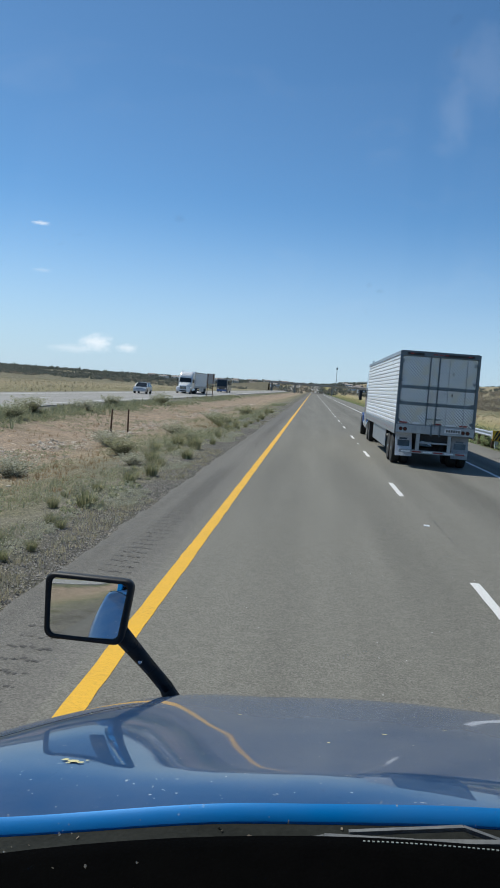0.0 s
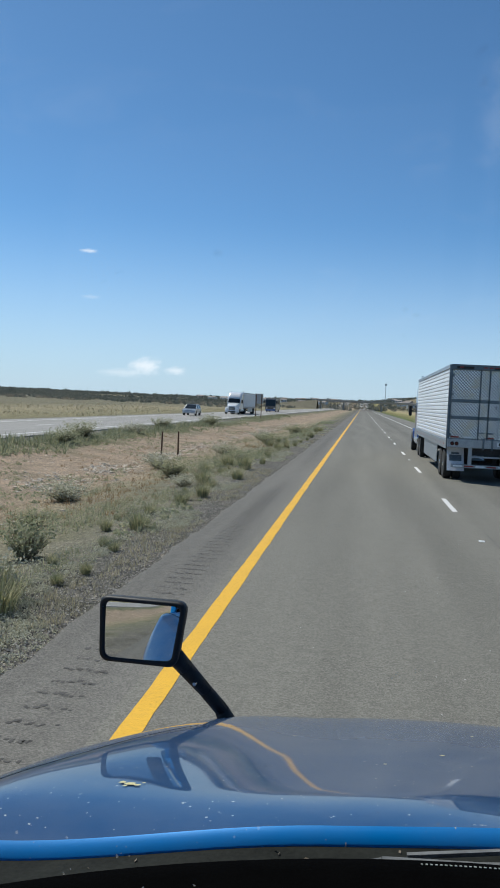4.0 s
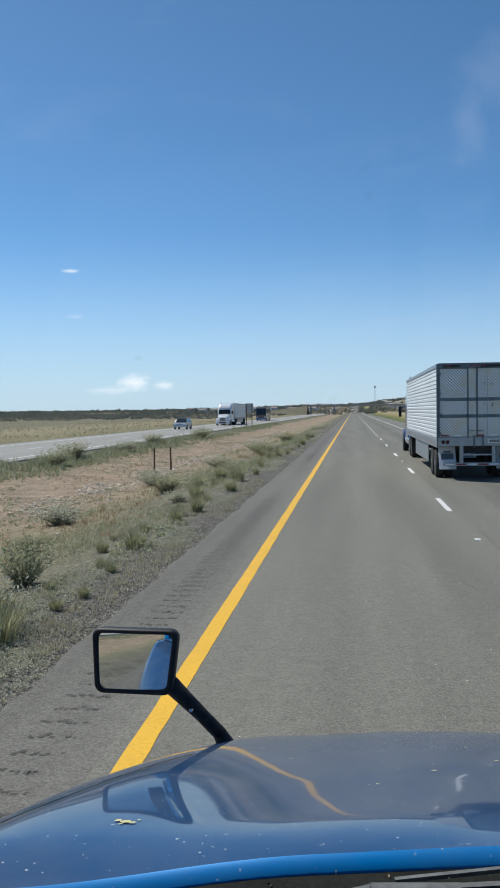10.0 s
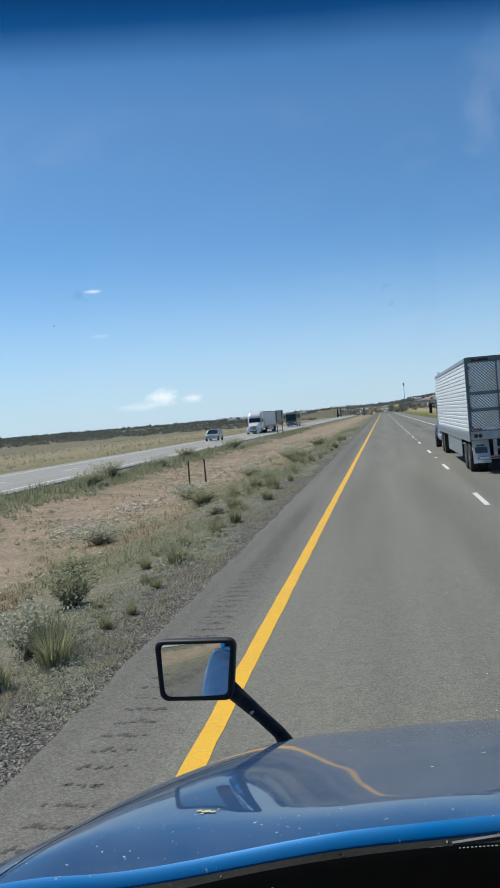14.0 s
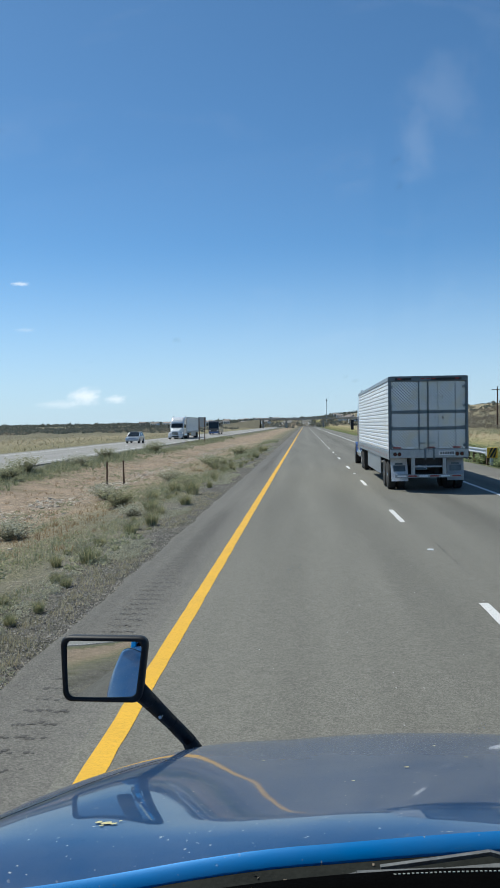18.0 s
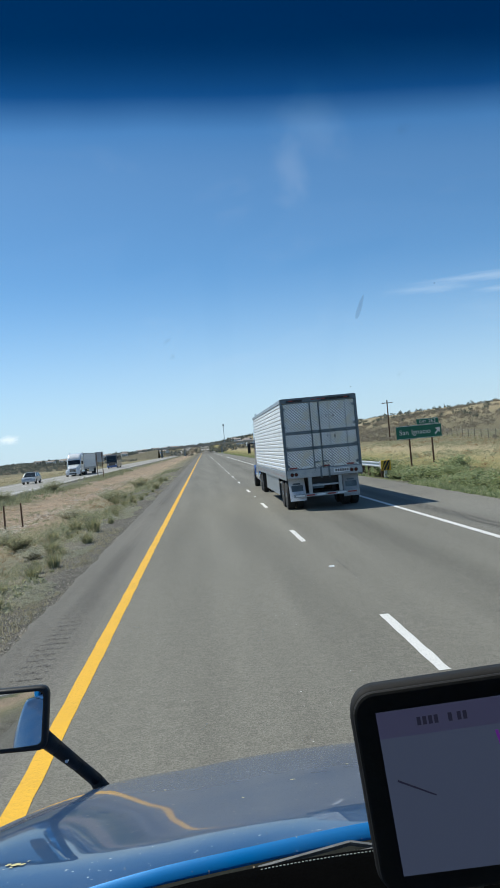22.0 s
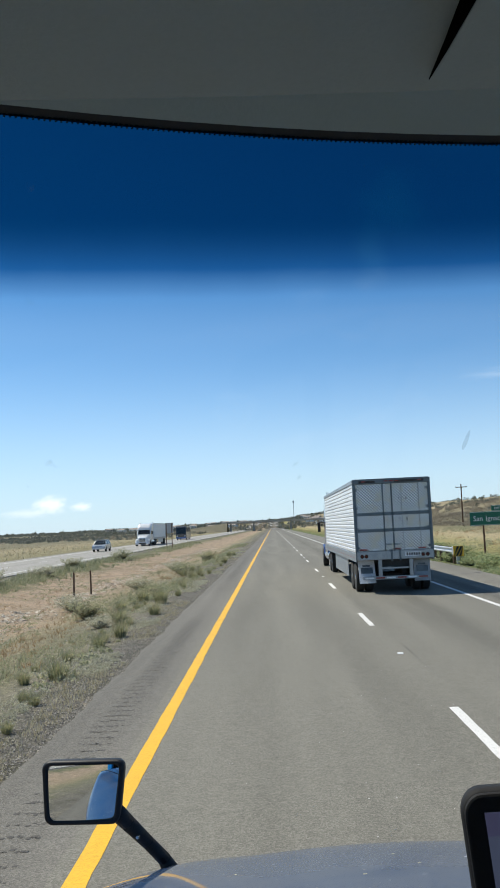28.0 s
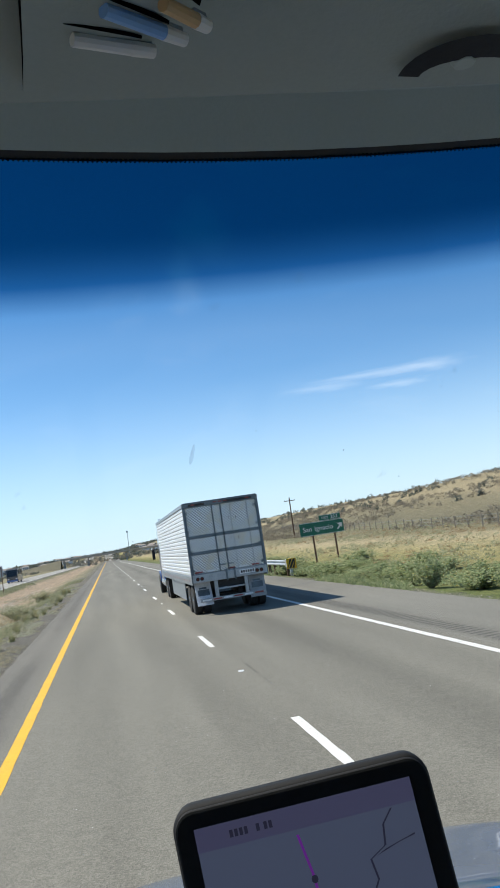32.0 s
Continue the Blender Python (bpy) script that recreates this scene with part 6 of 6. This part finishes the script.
tilt = Matrix.Translation(MC) @ Euler((radians(-2.0), 0, radians(-3.0))).to_matrix().to_4x4()
loops = [rounded(mw - 0.016, mh - 0.013, 0.02, -0.004), rounded(mw - 0.014, mh - 0.011, 0.021, -0.016), rounded(mw - 0.003, mh - 0.002, 0.026, -0.018), rounded(mw + 0.003, mh + 0.003, 0.028, -0.006), rounded(mw, mh, 0.03, 0.03),
         rounded(mw * 0.86, mh * 0.84, 0.035, 0.075), rounded(mw * 0.55, mh * 0.5, 0.03, 0.1)]
for lp in loops:
    housing.v += [tuple(tilt @ Vector(p)) for p in lp]
k = len(loops[0])
for a in range(len(loops) - 1):
    for i in range(k):
        j = (i + 1) % k
        housing.f.append((a * k + i, a * k + j, (a + 1) * k + j, (a + 1) * k + i))
housing.f.append(tuple((len(loops) - 1) * k + i for i in range(k)))
mirror = own_part("hood_mirror", housing, M_MIRROR_SHELL, "black bonnet-mounted convex mirror", True)
R = 1.5
nx, nz = -0.018, 0.06
gl = []
for i in range(15):
    row = []
    for j in range(19):
        u, w = -(mw - 0.015) + 2 * (mw - 0.015) * j / 18, -(mh - 0.012) + 2 * (mh - 0.012) * i / 14
        # the glass bulges towards the driver; its middle leans by nx, nz
        y = -0.010 + (u * u + w * w) / (2 * R) + u * nx + w * nz
        row.append(tuple(MC + Vector((u + (0.012 * w / mh if u > 0 else 0), y, w))))
    gl.append(row)
part("mirror_glass", Shape().sheet(gl), M_MIRROR, mirror, "convex mirror glass", True)
arm = Shape()
pts = [(-0.585, 2.60, 1.50, 0.03), (-0.55, 2.64, 1.445, 0.027), (-0.49, 2.69, 1.36, 0.023), (-0.44, 2.735, 1.285, 0.024), (-0.42, 2.75, 1.24, 0.03), (-0.41, 2.76, 1.18, 0.032)]
for a, b in zip(pts[:-1], pts[1:]):
    arm.tube(a[:3], b[:3], a[3], b[3], 10)
part("mirror_arm", arm, M_MIRROR_SHELL, mirror, "black mirror arm", True)
part("arm_bolt", Shape().tube((-0.515, 2.63, 1.395), (-0.512, 2.655, 1.397), 0.006, 0.006, 8), M_CHROME, mirror)

# cowl, wiper, dash
own_part("cowl", Shape().sheet([[(x, 1.252, hood_z(x, 1.27) - 0.0175) for x in hx], [(x, 1.18, 1.654 - 0.1 * (x - CX) ** 2) for x in hx], [(x, 1.06, 1.64 - 0.1 * (x - CX) ** 2) for x in hx]]), M_COWL, "dusty black cowl panel", True)
wip = own_part("wiper", Shape().beam((-0.045, 1.165, 1.652), (0.025, 1.17, 1.670), 0.010, 0.008).beam((0.025, 1.17, 1.670), (0.15, 1.175, 1.674), 0.014, 0.009).beam((0.15, 1.175, 1.674), (0.27, 1.18, 1.684), 0.012, 0.009).beam((0.27, 1.18, 1.684), (0.62, 1.19, 1.680), 0.014, 0.009).tube((0.62, 1.19, 1.63), (0.62, 1.19, 1.69), 0.022, 0.018, 10), M_WIPER, "worn grey wiper arm")
part("blade", Shape().beam((-0.03, 1.15, 1.645), (0.5, 1.16, 1.665), 0.006, 0.014), M_BLACK, wip, "rubber blade")
part("linkage", Shape().beam((0.06, 1.19, 1.672), (0.22, 1.20, 1.692), 0.008, 0.006).beam((0.22, 1.20, 1.692), (0.3, 1.19, 1.676), 0.008, 0.006), M_WIPER, wip, "thin worn wiper link")
litter = Shape()
for _ in range(34):
    x, y = random.gauss(0.1, 0.22), random.uniform(1.17, 1.24)
    z, a, b = 1.654 - 0.1 * (x - CX) ** 2 + (hood_z(x, 1.27) - 0.0175 - 1.654 + 0.1 * (x - CX) ** 2) * (y - 1.18) / 0.072 + 0.002, random.uniform(0.0015, 0.005), random.uniform(0, 6.28)
    u, v = Vector((math.cos(b) * a, math.sin(b) * a, random.uniform(-0.2, 0.5) * a)), Vector((-math.sin(b) * a * 0.4, math.cos(b) * a * 0.4, 0.3 * a))
    c = Vector((x, y, z))
    litter.quad(c - u, c - v, c + u, c + v)
tagged(own_part("litter", litter, M_TWIG, "dry leaf bits and grit caught on the cowl"), kind="stuff")


def dash_z(x):
    return 1.775 - 0.2 * (x - 0.25) ** 2


dash_rows = []
for y, dz in ((1.035, -0.09), (1.03, -0.045), (1.018, -0.012), (1.0, 0.0), (0.97, 0.001), (0.88, -0.012), (0.7, -0.05), (0.5, -0.11), (0.34, -0.2), (0.3, -0.5)):
    dash_rows.append([(CX - 1.13 + 2.26 * i / 40, y, dash_z(CX - 1.13 + 2.26 * i / 40) + dz) for i in range(41)])
own_part("dashboard", Shape().sheet(dash_rows), M_MATT, "black padded dashboard", True)
stitch = Shape()
for i in range(150):
    x = 0.06 + i * 0.0055
    stitch.box(x, 0.989, dash_z(x) - 0.001, x + 0.0028, 0.991, dash_z(x) + 0.0012)
own_part("stitching", stitch, M_PRINT, "pale stitched seam of the dashboard")

# windscreen, frame, roof lining
def hl_z(y):
    """Height of the low shelf of the roof lining over the seats."""
    return 2.625 + 0.12 * (0.05 - y)


WX0, WX1 = CX - 1.16, CX + 1.16
bow = lambda x: 0.0215 - 0.786 * (x - CX) ** 2
ws = []
for i in range(13):
    f = i / 12
    y, z = 0.292 + 0.81 * f, 2.709 - 1.04 * f
    ws.append([(WX0 + (WX1 - WX0) * j / 20, y + bow(WX0 + (WX1 - WX0) * j / 20) * 0.4, z) for j in range(21)])
windscreen = own_part("windscreen", Shape().sheet(ws), M_GLASS, "clear windscreen with a blue shade band along its top", True)
windscreen.visible_shadow = False
for k in range(9):
    f, x = 0.1 + 0.24 * random.random(), random.uniform(-0.35, 0.75)
    y, z, a = 0.292 + 0.81 * f + bow(x) * 0.4 - 0.003, 2.70 - 1.04 * f, random.uniform(0.0004, 0.0008)
    ring = [(x + a * math.cos(t * 1.047) * random.uniform(0.6, 1.4), y - a * 0.6 * math.sin(t * 1.047), z + a * math.sin(t * 1.047) * random.uniform(0.8, 1.8)) for t in range(6)]
    s = Shape()
    s.v, s.f = ring, [tuple(range(6))]
    part("insect_spot", s, M_SPECK, windscreen, "small dried insect speck")
for k in range(48):
    f, x = 0.80 + 0.15 * random.random(), random.uniform(-0.45, 0.85)
    y, z, a = 0.292 + 0.81 * f + bow(x) * 0.4 - 0.003, 2.712 - 1.04 * f, random.uniform(0.0006, 0.002) * random.random() + 0.0004
    ring = [(x + a * math.cos(t * 1.047) * random.uniform(0.5, 1.5), y - a * 0.6 * math.sin(t * 1.047), z + a * math.sin(t * 1.047) * random.uniform(0.6, 2.2)) for t in range(6)]
    s = Shape()
    s.v, s.f = ring, [tuple(range(6))]
    part("dust_speck", s, M_DUST, windscreen, "pale dried speck")
smear = Shape()
for k in range(7):
    f = 0.196 + 0.0027 * k
    x, a = 0.176 - 0.0008 * k, (0.0006, 0.0013, 0.0017, 0.0019, 0.0021, 0.0018, 0.0008)[k]
    y, z = 0.292 + 0.81 * f + bow(x) * 0.4 - 0.003, 2.70 - 1.04 * f
    smear.v += [(x - a, y, z), (x + a, y, z)]
smear.f = [(2 * i, 2 * i + 1, 2 * i + 3, 2 * i + 2) for i in range(6)]
part("smear", smear, M_SMEAR, windscreen, "pale streak on the windscreen")
top_x = [WX0 + (WX1 - WX0) * j / 40 for j in range(41)]
tr = Shape()
tr.sheet([[(x, 0.299 + 0.4 * bow(x), 2.703) for x in top_x], [(x, 0.292 + 0.4 * bow(x), 2.704) for x in top_x], [(x, 0.288 + 0.4 * bow(x), 2.715) for x in top_x], [(x, 0.288 + 0.4 * bow(x), 2.739) for x in top_x]])
own_part("windscreen_seal", tr, M_BLACK, "black windscreen seal", True)
fr = Shape()
for i in range(520):
    for rr in range(2):
        x = WX0 + 0.15 + (i + 0.5 * rr) * 0.0036
        y = 0.2955 + 0.4 * bow(x) + rr * 0.0014
        z = 2.7032 - rr * 0.0018
        fr.quad((x - 0.0007, y, z - 0.0005), (x + 0.0007, y, z - 0.0005), (x + 0.0007, y - 0.0004, z + 0.0005), (x - 0.0007, y - 0.0004, z + 0.0005))
part("frit_dots", fr, M_BLACK, windscreen, "row of tiny black dots")
own_part("header_trim", Shape().sheet([[(x, 0.2905 + 0.4 * bow(x), 2.7065) for x in top_x], [(x, 0.283 + 0.4 * bow(x), 2.709) for x in top_x], [(x, 0.270 + 0.4 * bow(x), 2.722) for x in top_x], [(x, 0.240 + 0.4 * bow(x), 2.731) for x in top_x], [(x, 0.233 + 0.4 * bow(x), 2.741) for x in top_x]]), M_HEADER, "grey header trim", True)
def edge_y(x):
    return 0.05 + 0.1 * (bow(x) - bow(0.06))


# recess behind the header, then the front edge of the low lining and the lining itself
own_part("header_recess", Shape().sheet([[(x, 0.240 + 0.4 * bow(x), 2.7275) for x in top_x], [(x, 0.5 * (0.240 + 0.4 * bow(x)) + 0.5 * (edge_y(x) + 0.02), 2.728) for x in top_x], [(x, edge_y(x) + 0.02, 2.72) for x in top_x]]), M_HEADER, "grey padded recess above the windscreen", True)
hl = [[(x, edge_y(x) + dy, hl_z(0.05) + dz) for x in top_x] for dy, dz in ((0.02, 0.105), (0.008, 0.03), (0.0035, 0.004), (0.0, 0.0005))]
for i in range(1, 20):
    y = 0.05 - 1.51 * i / 19
    hl.append([(x, y + (edge_y(x) - 0.05) * (1 - i / 19), hl_z(y)) for x in top_x])
own_part("headliner", Shape().sheet(hl), M_HEADLINER, "grey fabric roof lining with a low front edge", True)
own_part("roof", Shape().prism([(0.27, 2.74), (0.2, 2.80), (-0.3, 2.94), (-1.5, 2.98), (-1.5, 2.93), (-0.3, 2.9), (0.15, 2.77)], CX - 1.27, CX + 1.27), M_BLUE, "blue cab roof")
own_part("rear_wall", Shape().box(CX - 1.25, -1.55, 1.0, CX + 1.25, -1.5, 2.95), M_HEADLINER, "grey cab rear wall")
own_part("floor", Shape().box(CX - 1.15, -1.5, 0.98, CX + 1.15, 1.25, 1.03), M_FLOOR, "grey cab floor")
for sx in (-1, 1):
    x = CX + sx * 1.17
    d = own_part("door", Shape().chamfer(x - 0.03, -0.75, 0.7, x + 0.03, 1.02, 1.72, 0.015), M_BLUE, "blue cab door")
    part("window_frame", Shape().beam((x, -0.72, 1.7), (x, -0.72, 2.8), 0.06, 0.08).beam((x, 1.0, 1.7), (x, 0.1, 2.72), 0.06, 0.08).beam((x, -0.72, 2.8), (x, 0.1, 2.74), 0.06, 0.06), M_BLUE, d)
    own_part("side_wall", Shape().box(x - 0.03, -1.5, 0.7, x + 0.03, -0.76, 2.95), M_BLUE, "blue sleeper side")
    own_part("pillar", Shape().beam((CX + sx * 1.2, 0.05, 2.72), (CX + sx * 1.22, 0.9, 1.64), 0.08, 0.08), M_HEADER, "grey windscreen pillar")
    own_part("door_mirror", Shape().chamfer(x + sx * 0.2 - 0.1, 0.85, 1.75, x + sx * 0.2 + 0.1, 0.97, 2.4, 0.03).beam((x, 0.95, 1.85), (x + sx * 0.18, 0.93, 1.85), 0.03, 0.03), M_BLACK, "black door mirror")
    wheel(own, sx * 1.12, 1.35, 0.5, 0.3, side=sx)
    wheel(own, sx * 1.05, -4.2, 0.5, 0.5, side=sx)
own_part("frame", Shape().box(CX - 0.45, -4.2, 0.7, CX + 0.45, 3.1, 0.95).box(CX - 1.05, -3.25, 0.45, CX + 1.05, -3.15, 0.6).box(CX - 1.05, 2.3, 0.45, CX + 1.05, 2.4, 0.6).box(CX - 1.1, -1.5, 0.9, CX + 1.1, 1.2, 1.0).box(CX - 0.5, 1.2, 0.9, CX + 0.5, 3.1, 1.0), M_CHASSIS, "dark frame")


def lining(x, y, d=0.0):
    return Vector((x, y, hl_z(y) - 0.001 - d))


def hung(x, y, d=0.0):
    """A place on the underside of the overhead pocket, which sags below the lining behind its front corner."""
    return Vector((x, y, hl_z(y) - 0.002 - min(0.03, max(0.0, 0.2 * (0.043 - y))) - d))


edge = [(0.0738, 0.0376), (0.0762, 0.0094), (0.0789, -0.032), (0.0818, -0.0803), (0.0833, -0.1333), (0.0836, -0.2598)]
far = [(0.1274, 0.0119), (0.1349, -0.0206), (0.1369, -0.054), (0.1378, -0.1), (0.14, -0.1333), (0.1369, -0.2598)]
pocket = Shape().sheet([[hung(*e), hung((e[0] + r[0]) / 2, (e[1] + r[1]) / 2, 0.001), hung(*r)] for e, r in zip(edge, far)])
pocket.sheet([[hung(*r), (r[0] + 0.004, r[1], hl_z(r[1]) - 0.001)] for r in far])
flap = own_part("overhead_pocket", pocket, M_HEADLINER, "grey fabric pocket hanging under the roof lining", True)
# the open side of the pocket: a black sheet painted as its shade, curved and narrowing to its front corner
part("pocket_side_shade", Shape().sheet([[hung(e[0], e[1], -0.0005), (e[0], e[1], hl_z(e[1]) - 0.0015)] for e in edge]), M_MATT, flap, "black sheet for the shade at the open side of the pocket", True)
card = Shape()
q = [hung(0.0849, -0.0809, 0.003), hung(0.1337, -0.0809, 0.003), hung(0.1335, -0.1113, 0.003), hung(0.0865, -0.112, 0.003)]
card.v = [tuple(p) for p in q] + [tuple(p + Vector((0, 0, 0.002))) for p in q]
card.f = [(0, 1, 2, 3), (7, 6, 5, 4)] + [(i, (i + 1) % 4, 4 + (i + 1) % 4, 4 + i) for i in range(4)]
label_card = part("label_card", card, M_CARD, flap, "grey label with two lines of print")
A, Bq, Dq = [Vector(card.v[i]) for i in (0, 1, 3)]
for f0, f1, g0, g1 in ((0.08, 0.92, 0.3, 0.42), (0.12, 0.88, 0.58, 0.7), (0.0, 1.0, 0.0, 0.03), (0.0, 1.0, 0.97, 1.0), (0.0, 0.012, 0.0, 1.0), (0.988, 1.0, 0.0, 1.0)):
    e, h = Bq - A, Dq - A
    z = Vector((0, 0, -0.001))
    part("print_bar", Shape().quad(A + e * f0 + h * g0 + z, A + e * f1 + h * g0 + z, A + e * f1 + h * g1 + z, A + e * f0 + h * g1 + z), M_PRINT, label_card)
gr = Shape()
arch = []
for i in range(13):
    t = math.pi * i / 12
    arch.append((0.297 - 0.038 * math.cos(t), 0.040 - 0.028 * math.sin(t)))
gr.v = [tuple(lining(x, y, 0.003)) for x, y in arch] + [tuple(lining(0.299 + (x - 0.297) * 0.76, 0.040 + (y - 0.040) * 0.45, 0.004)) for x, y in arch]
gr.f = [(i, i + 1, 13 + i + 1, 13 + i) for i in range(12)]
own_part("lamp_recess", gr, M_BLACK, "dark curved recess in the roof lining")
own_part("lamp_lens", Shape().tube(lining(0.292, 0.032, 0.001), lining(0.292, 0.032, 0.004), 0.007, 0.0055, 12), M_HEADER, "small grey lamp")


def pen(name, label, a, b, mat, cap, d=0.003):
    p0, p1 = hung(*a, d), hung(*b, d)
    o = thing(name, label, "pen", p0, "pens clipped to the overhead pocket")
    w = p1 - p0
    part("barrel", Shape().tube((0, 0, 0), w * 0.72, 0.0031, 0.0032, 10), mat, o)
    part("cap", Shape().tube(w * 0.72, w, 0.0034, 0.0030, 10), cap, o)
    part("clip", Shape().beam(w * 0.7 + Vector((0, 0, 0.004)), w * 0.98 + Vector((0, 0, 0.004)), 0.0015, 0.003), M_STEEL, o)


# flat black strips paint the shade in the slits above the pens
for a, b, wide in (((0.0943, -0.0227), (0.1266, -0.0086), 0.005), ((0.1069, -0.043), (0.1373, -0.0192), 0.006), ((0.1291, -0.056), (0.1488, -0.0319), 0.012)):
    s, n = Shape(), 9
    p, r = hung(*a, 0.0015), hung(*b, 0.0015)
    for k in range(n + 1):
        f = k / n
        w = wide * 0.5 * math.sin(math.pi * min(1, 0.12 + 0.88 * (1 - f)) ** 0.8) ** 0.7
        c = p.lerp(r, f)
        s.v += [tuple(c), tuple(c + Vector((0.12 * w, -w, 0.0004)))]
    s.f = [(2 * k, 2 * k + 1, 2 * k + 3, 2 * k + 2) for k in range(n)]
    part("pen_slot_shade", s, M_MATT, flap, "flat black strip for the shaded slit above a pen")
pen("pen", "white ballpoint pen clipped to the overhead pocket", (0.0974, -0.0134), (0.1321, -0.0001), M_PEN_WHITE, M_PEN_WHITE)
pen("pen", "pale blue pen clipped to the overhead pocket", (0.1101, -0.0343), (0.1447, -0.0086), M_PEN_BLUE, M_PEN_WHITE)
pen("pencil", "tan pencil clipped to the overhead pocket", (0.1334, -0.0371), (0.1534, -0.0187), M_PEN_TAN, M_PEN_WHITE)
pen("pen", "white pen stuck behind the overhead pocket", (0.0304, -0.1027), (0.0714, -0.0788), M_PEN_WHITE, M_PEN_WHITE, -0.006)
pen("pen", "white pen stuck behind the overhead pocket", (0.0334, -0.0657), (0.0705, -0.0457), M_PEN_WHITE, M_PEN_WHITE, -0.006)

# navigator on its arm
nav = thing("navigator", "black satellite navigator on a dashboard arm", "navigator", (0.187, 0.55, 1.66))
N = Vector((-0.187, -0.55, -1.66))
ng = Matrix.Translation(Vector((0.186, 0.200, 2.192)) + N) @ Euler((radians(-6), radians(-4.5), radians(-8.2))).to_matrix().to_4x4() @ Matrix.Diagonal((0.89, 0.89, 1.0, 1))


def placed(s, m):
    s.v = [tuple(m @ Vector(p)) for p in s.v]
    return s


bod = part("housing", placed(Shape().slab(-0.094, 0.0, -0.056, 0.094, 0.024, 0.056, 0.016, 0.006), ng), M_CASE, nav, "rounded black housing", True)
part("bezel", placed(Shape().slab(-0.092, -0.004, -0.054, 0.092, 0.002, 0.054, 0.014, 0.002), ng), M_CASE, bod)
scr = part("screen", placed(Shape().box(-0.078, -0.0055, -0.043, 0.078, -0.0045, 0.043), ng), M_SCREEN, bod, "dim bluish map screen")
part("title_bar", placed(Shape().box(-0.078, -0.0062, 0.029, 0.078, -0.0056, 0.043), ng), M_SCREEN_TOP, scr)
for x in (-0.054, -0.0505, -0.047, -0.0435, -0.035, -0.0295, -0.026):
    part("print_bar", placed(Shape().box(x, -0.0065, 0.0338, x + 0.0024, -0.0063, 0.0382), ng), M_INK, scr)
part("route_line", placed(Shape().quad((-0.003, -0.0066, -0.04), (-0.001, -0.0066, -0.04), (-0.002, -0.0066, 0.0), (-0.004, -0.0066, 0.0)).quad((-0.004, -0.0066, 0.0), (-0.002, -0.0066, 0.0), (-0.007, -0.0066, 0.026), (-0.009, -0.0066, 0.026)), ng), M_ROUTE, scr, "violet route line")
part("position_arrow", placed(Shape().tube((-0.003, -0.0068, -0.001), (-0.003, -0.0062, -0.001), 0.0024, 0.0024, 12), ng), M_INK, scr)
river = Shape()
pp = [(0.06, 0.028), (0.052, 0.02), (0.05, 0.008), (0.038, 0.002), (0.04, -0.01), (0.033, -0.02), (0.036, -0.04)]
for (a, b), (c, d) in zip(pp[:-1], pp[1:]):
    river.quad((a - 0.0007, -0.0065, b), (a + 0.0007, -0.0065, b), (c + 0.0007, -0.0065, d), (c - 0.0007, -0.0065, d))
part("map_road", placed(Shape().quad((0.042, -0.0066, 0.003), (0.05, -0.0066, 0.006), (0.072, -0.0066, 0.010), (0.072, -0.0066, 0.011)), ng), M_INK, scr)
part("map_road", placed(Shape().quad((-0.072, -0.0065, 0.006), (-0.0715, -0.0065, 0.007), (-0.05, -0.0065, -0.003), (-0.0505, -0.0065, -0.0037)), ng), M_INK, scr)
part("map_road", placed(river, ng), M_INK, scr, "thin dark map roads")
part("name_bar", placed(Shape().box(-0.016, -0.0052, -0.0515, 0.016, -0.0042, -0.046), ng), M_STEEL, bod, "small grey name bar")
part("arm", Shape().tube((0.0, 0.0, 0.0), (0.0, -0.1, 0.28), 0.014, 0.012, 10).tube((0.0, -0.1, 0.28), ng @ Vector((0, 0.03, 0)), 0.012, 0.014, 10), M_BLACK, nav, "black mounting arm")
part("foot", Shape().lathe([(0, 0.05), (0.001, 0.05)], 0, 4).tube((0, 0, -0.005), (0, 0, 0.02), 0.05, 0.035, 16), M_BLACK, nav)
part("ball_joint", Shape().tube(ng @ Vector((0, 0.045, 0)), ng @ Vector((0, 0.02, 0)), 0.016, 0.02, 12), M_BLACK, nav)
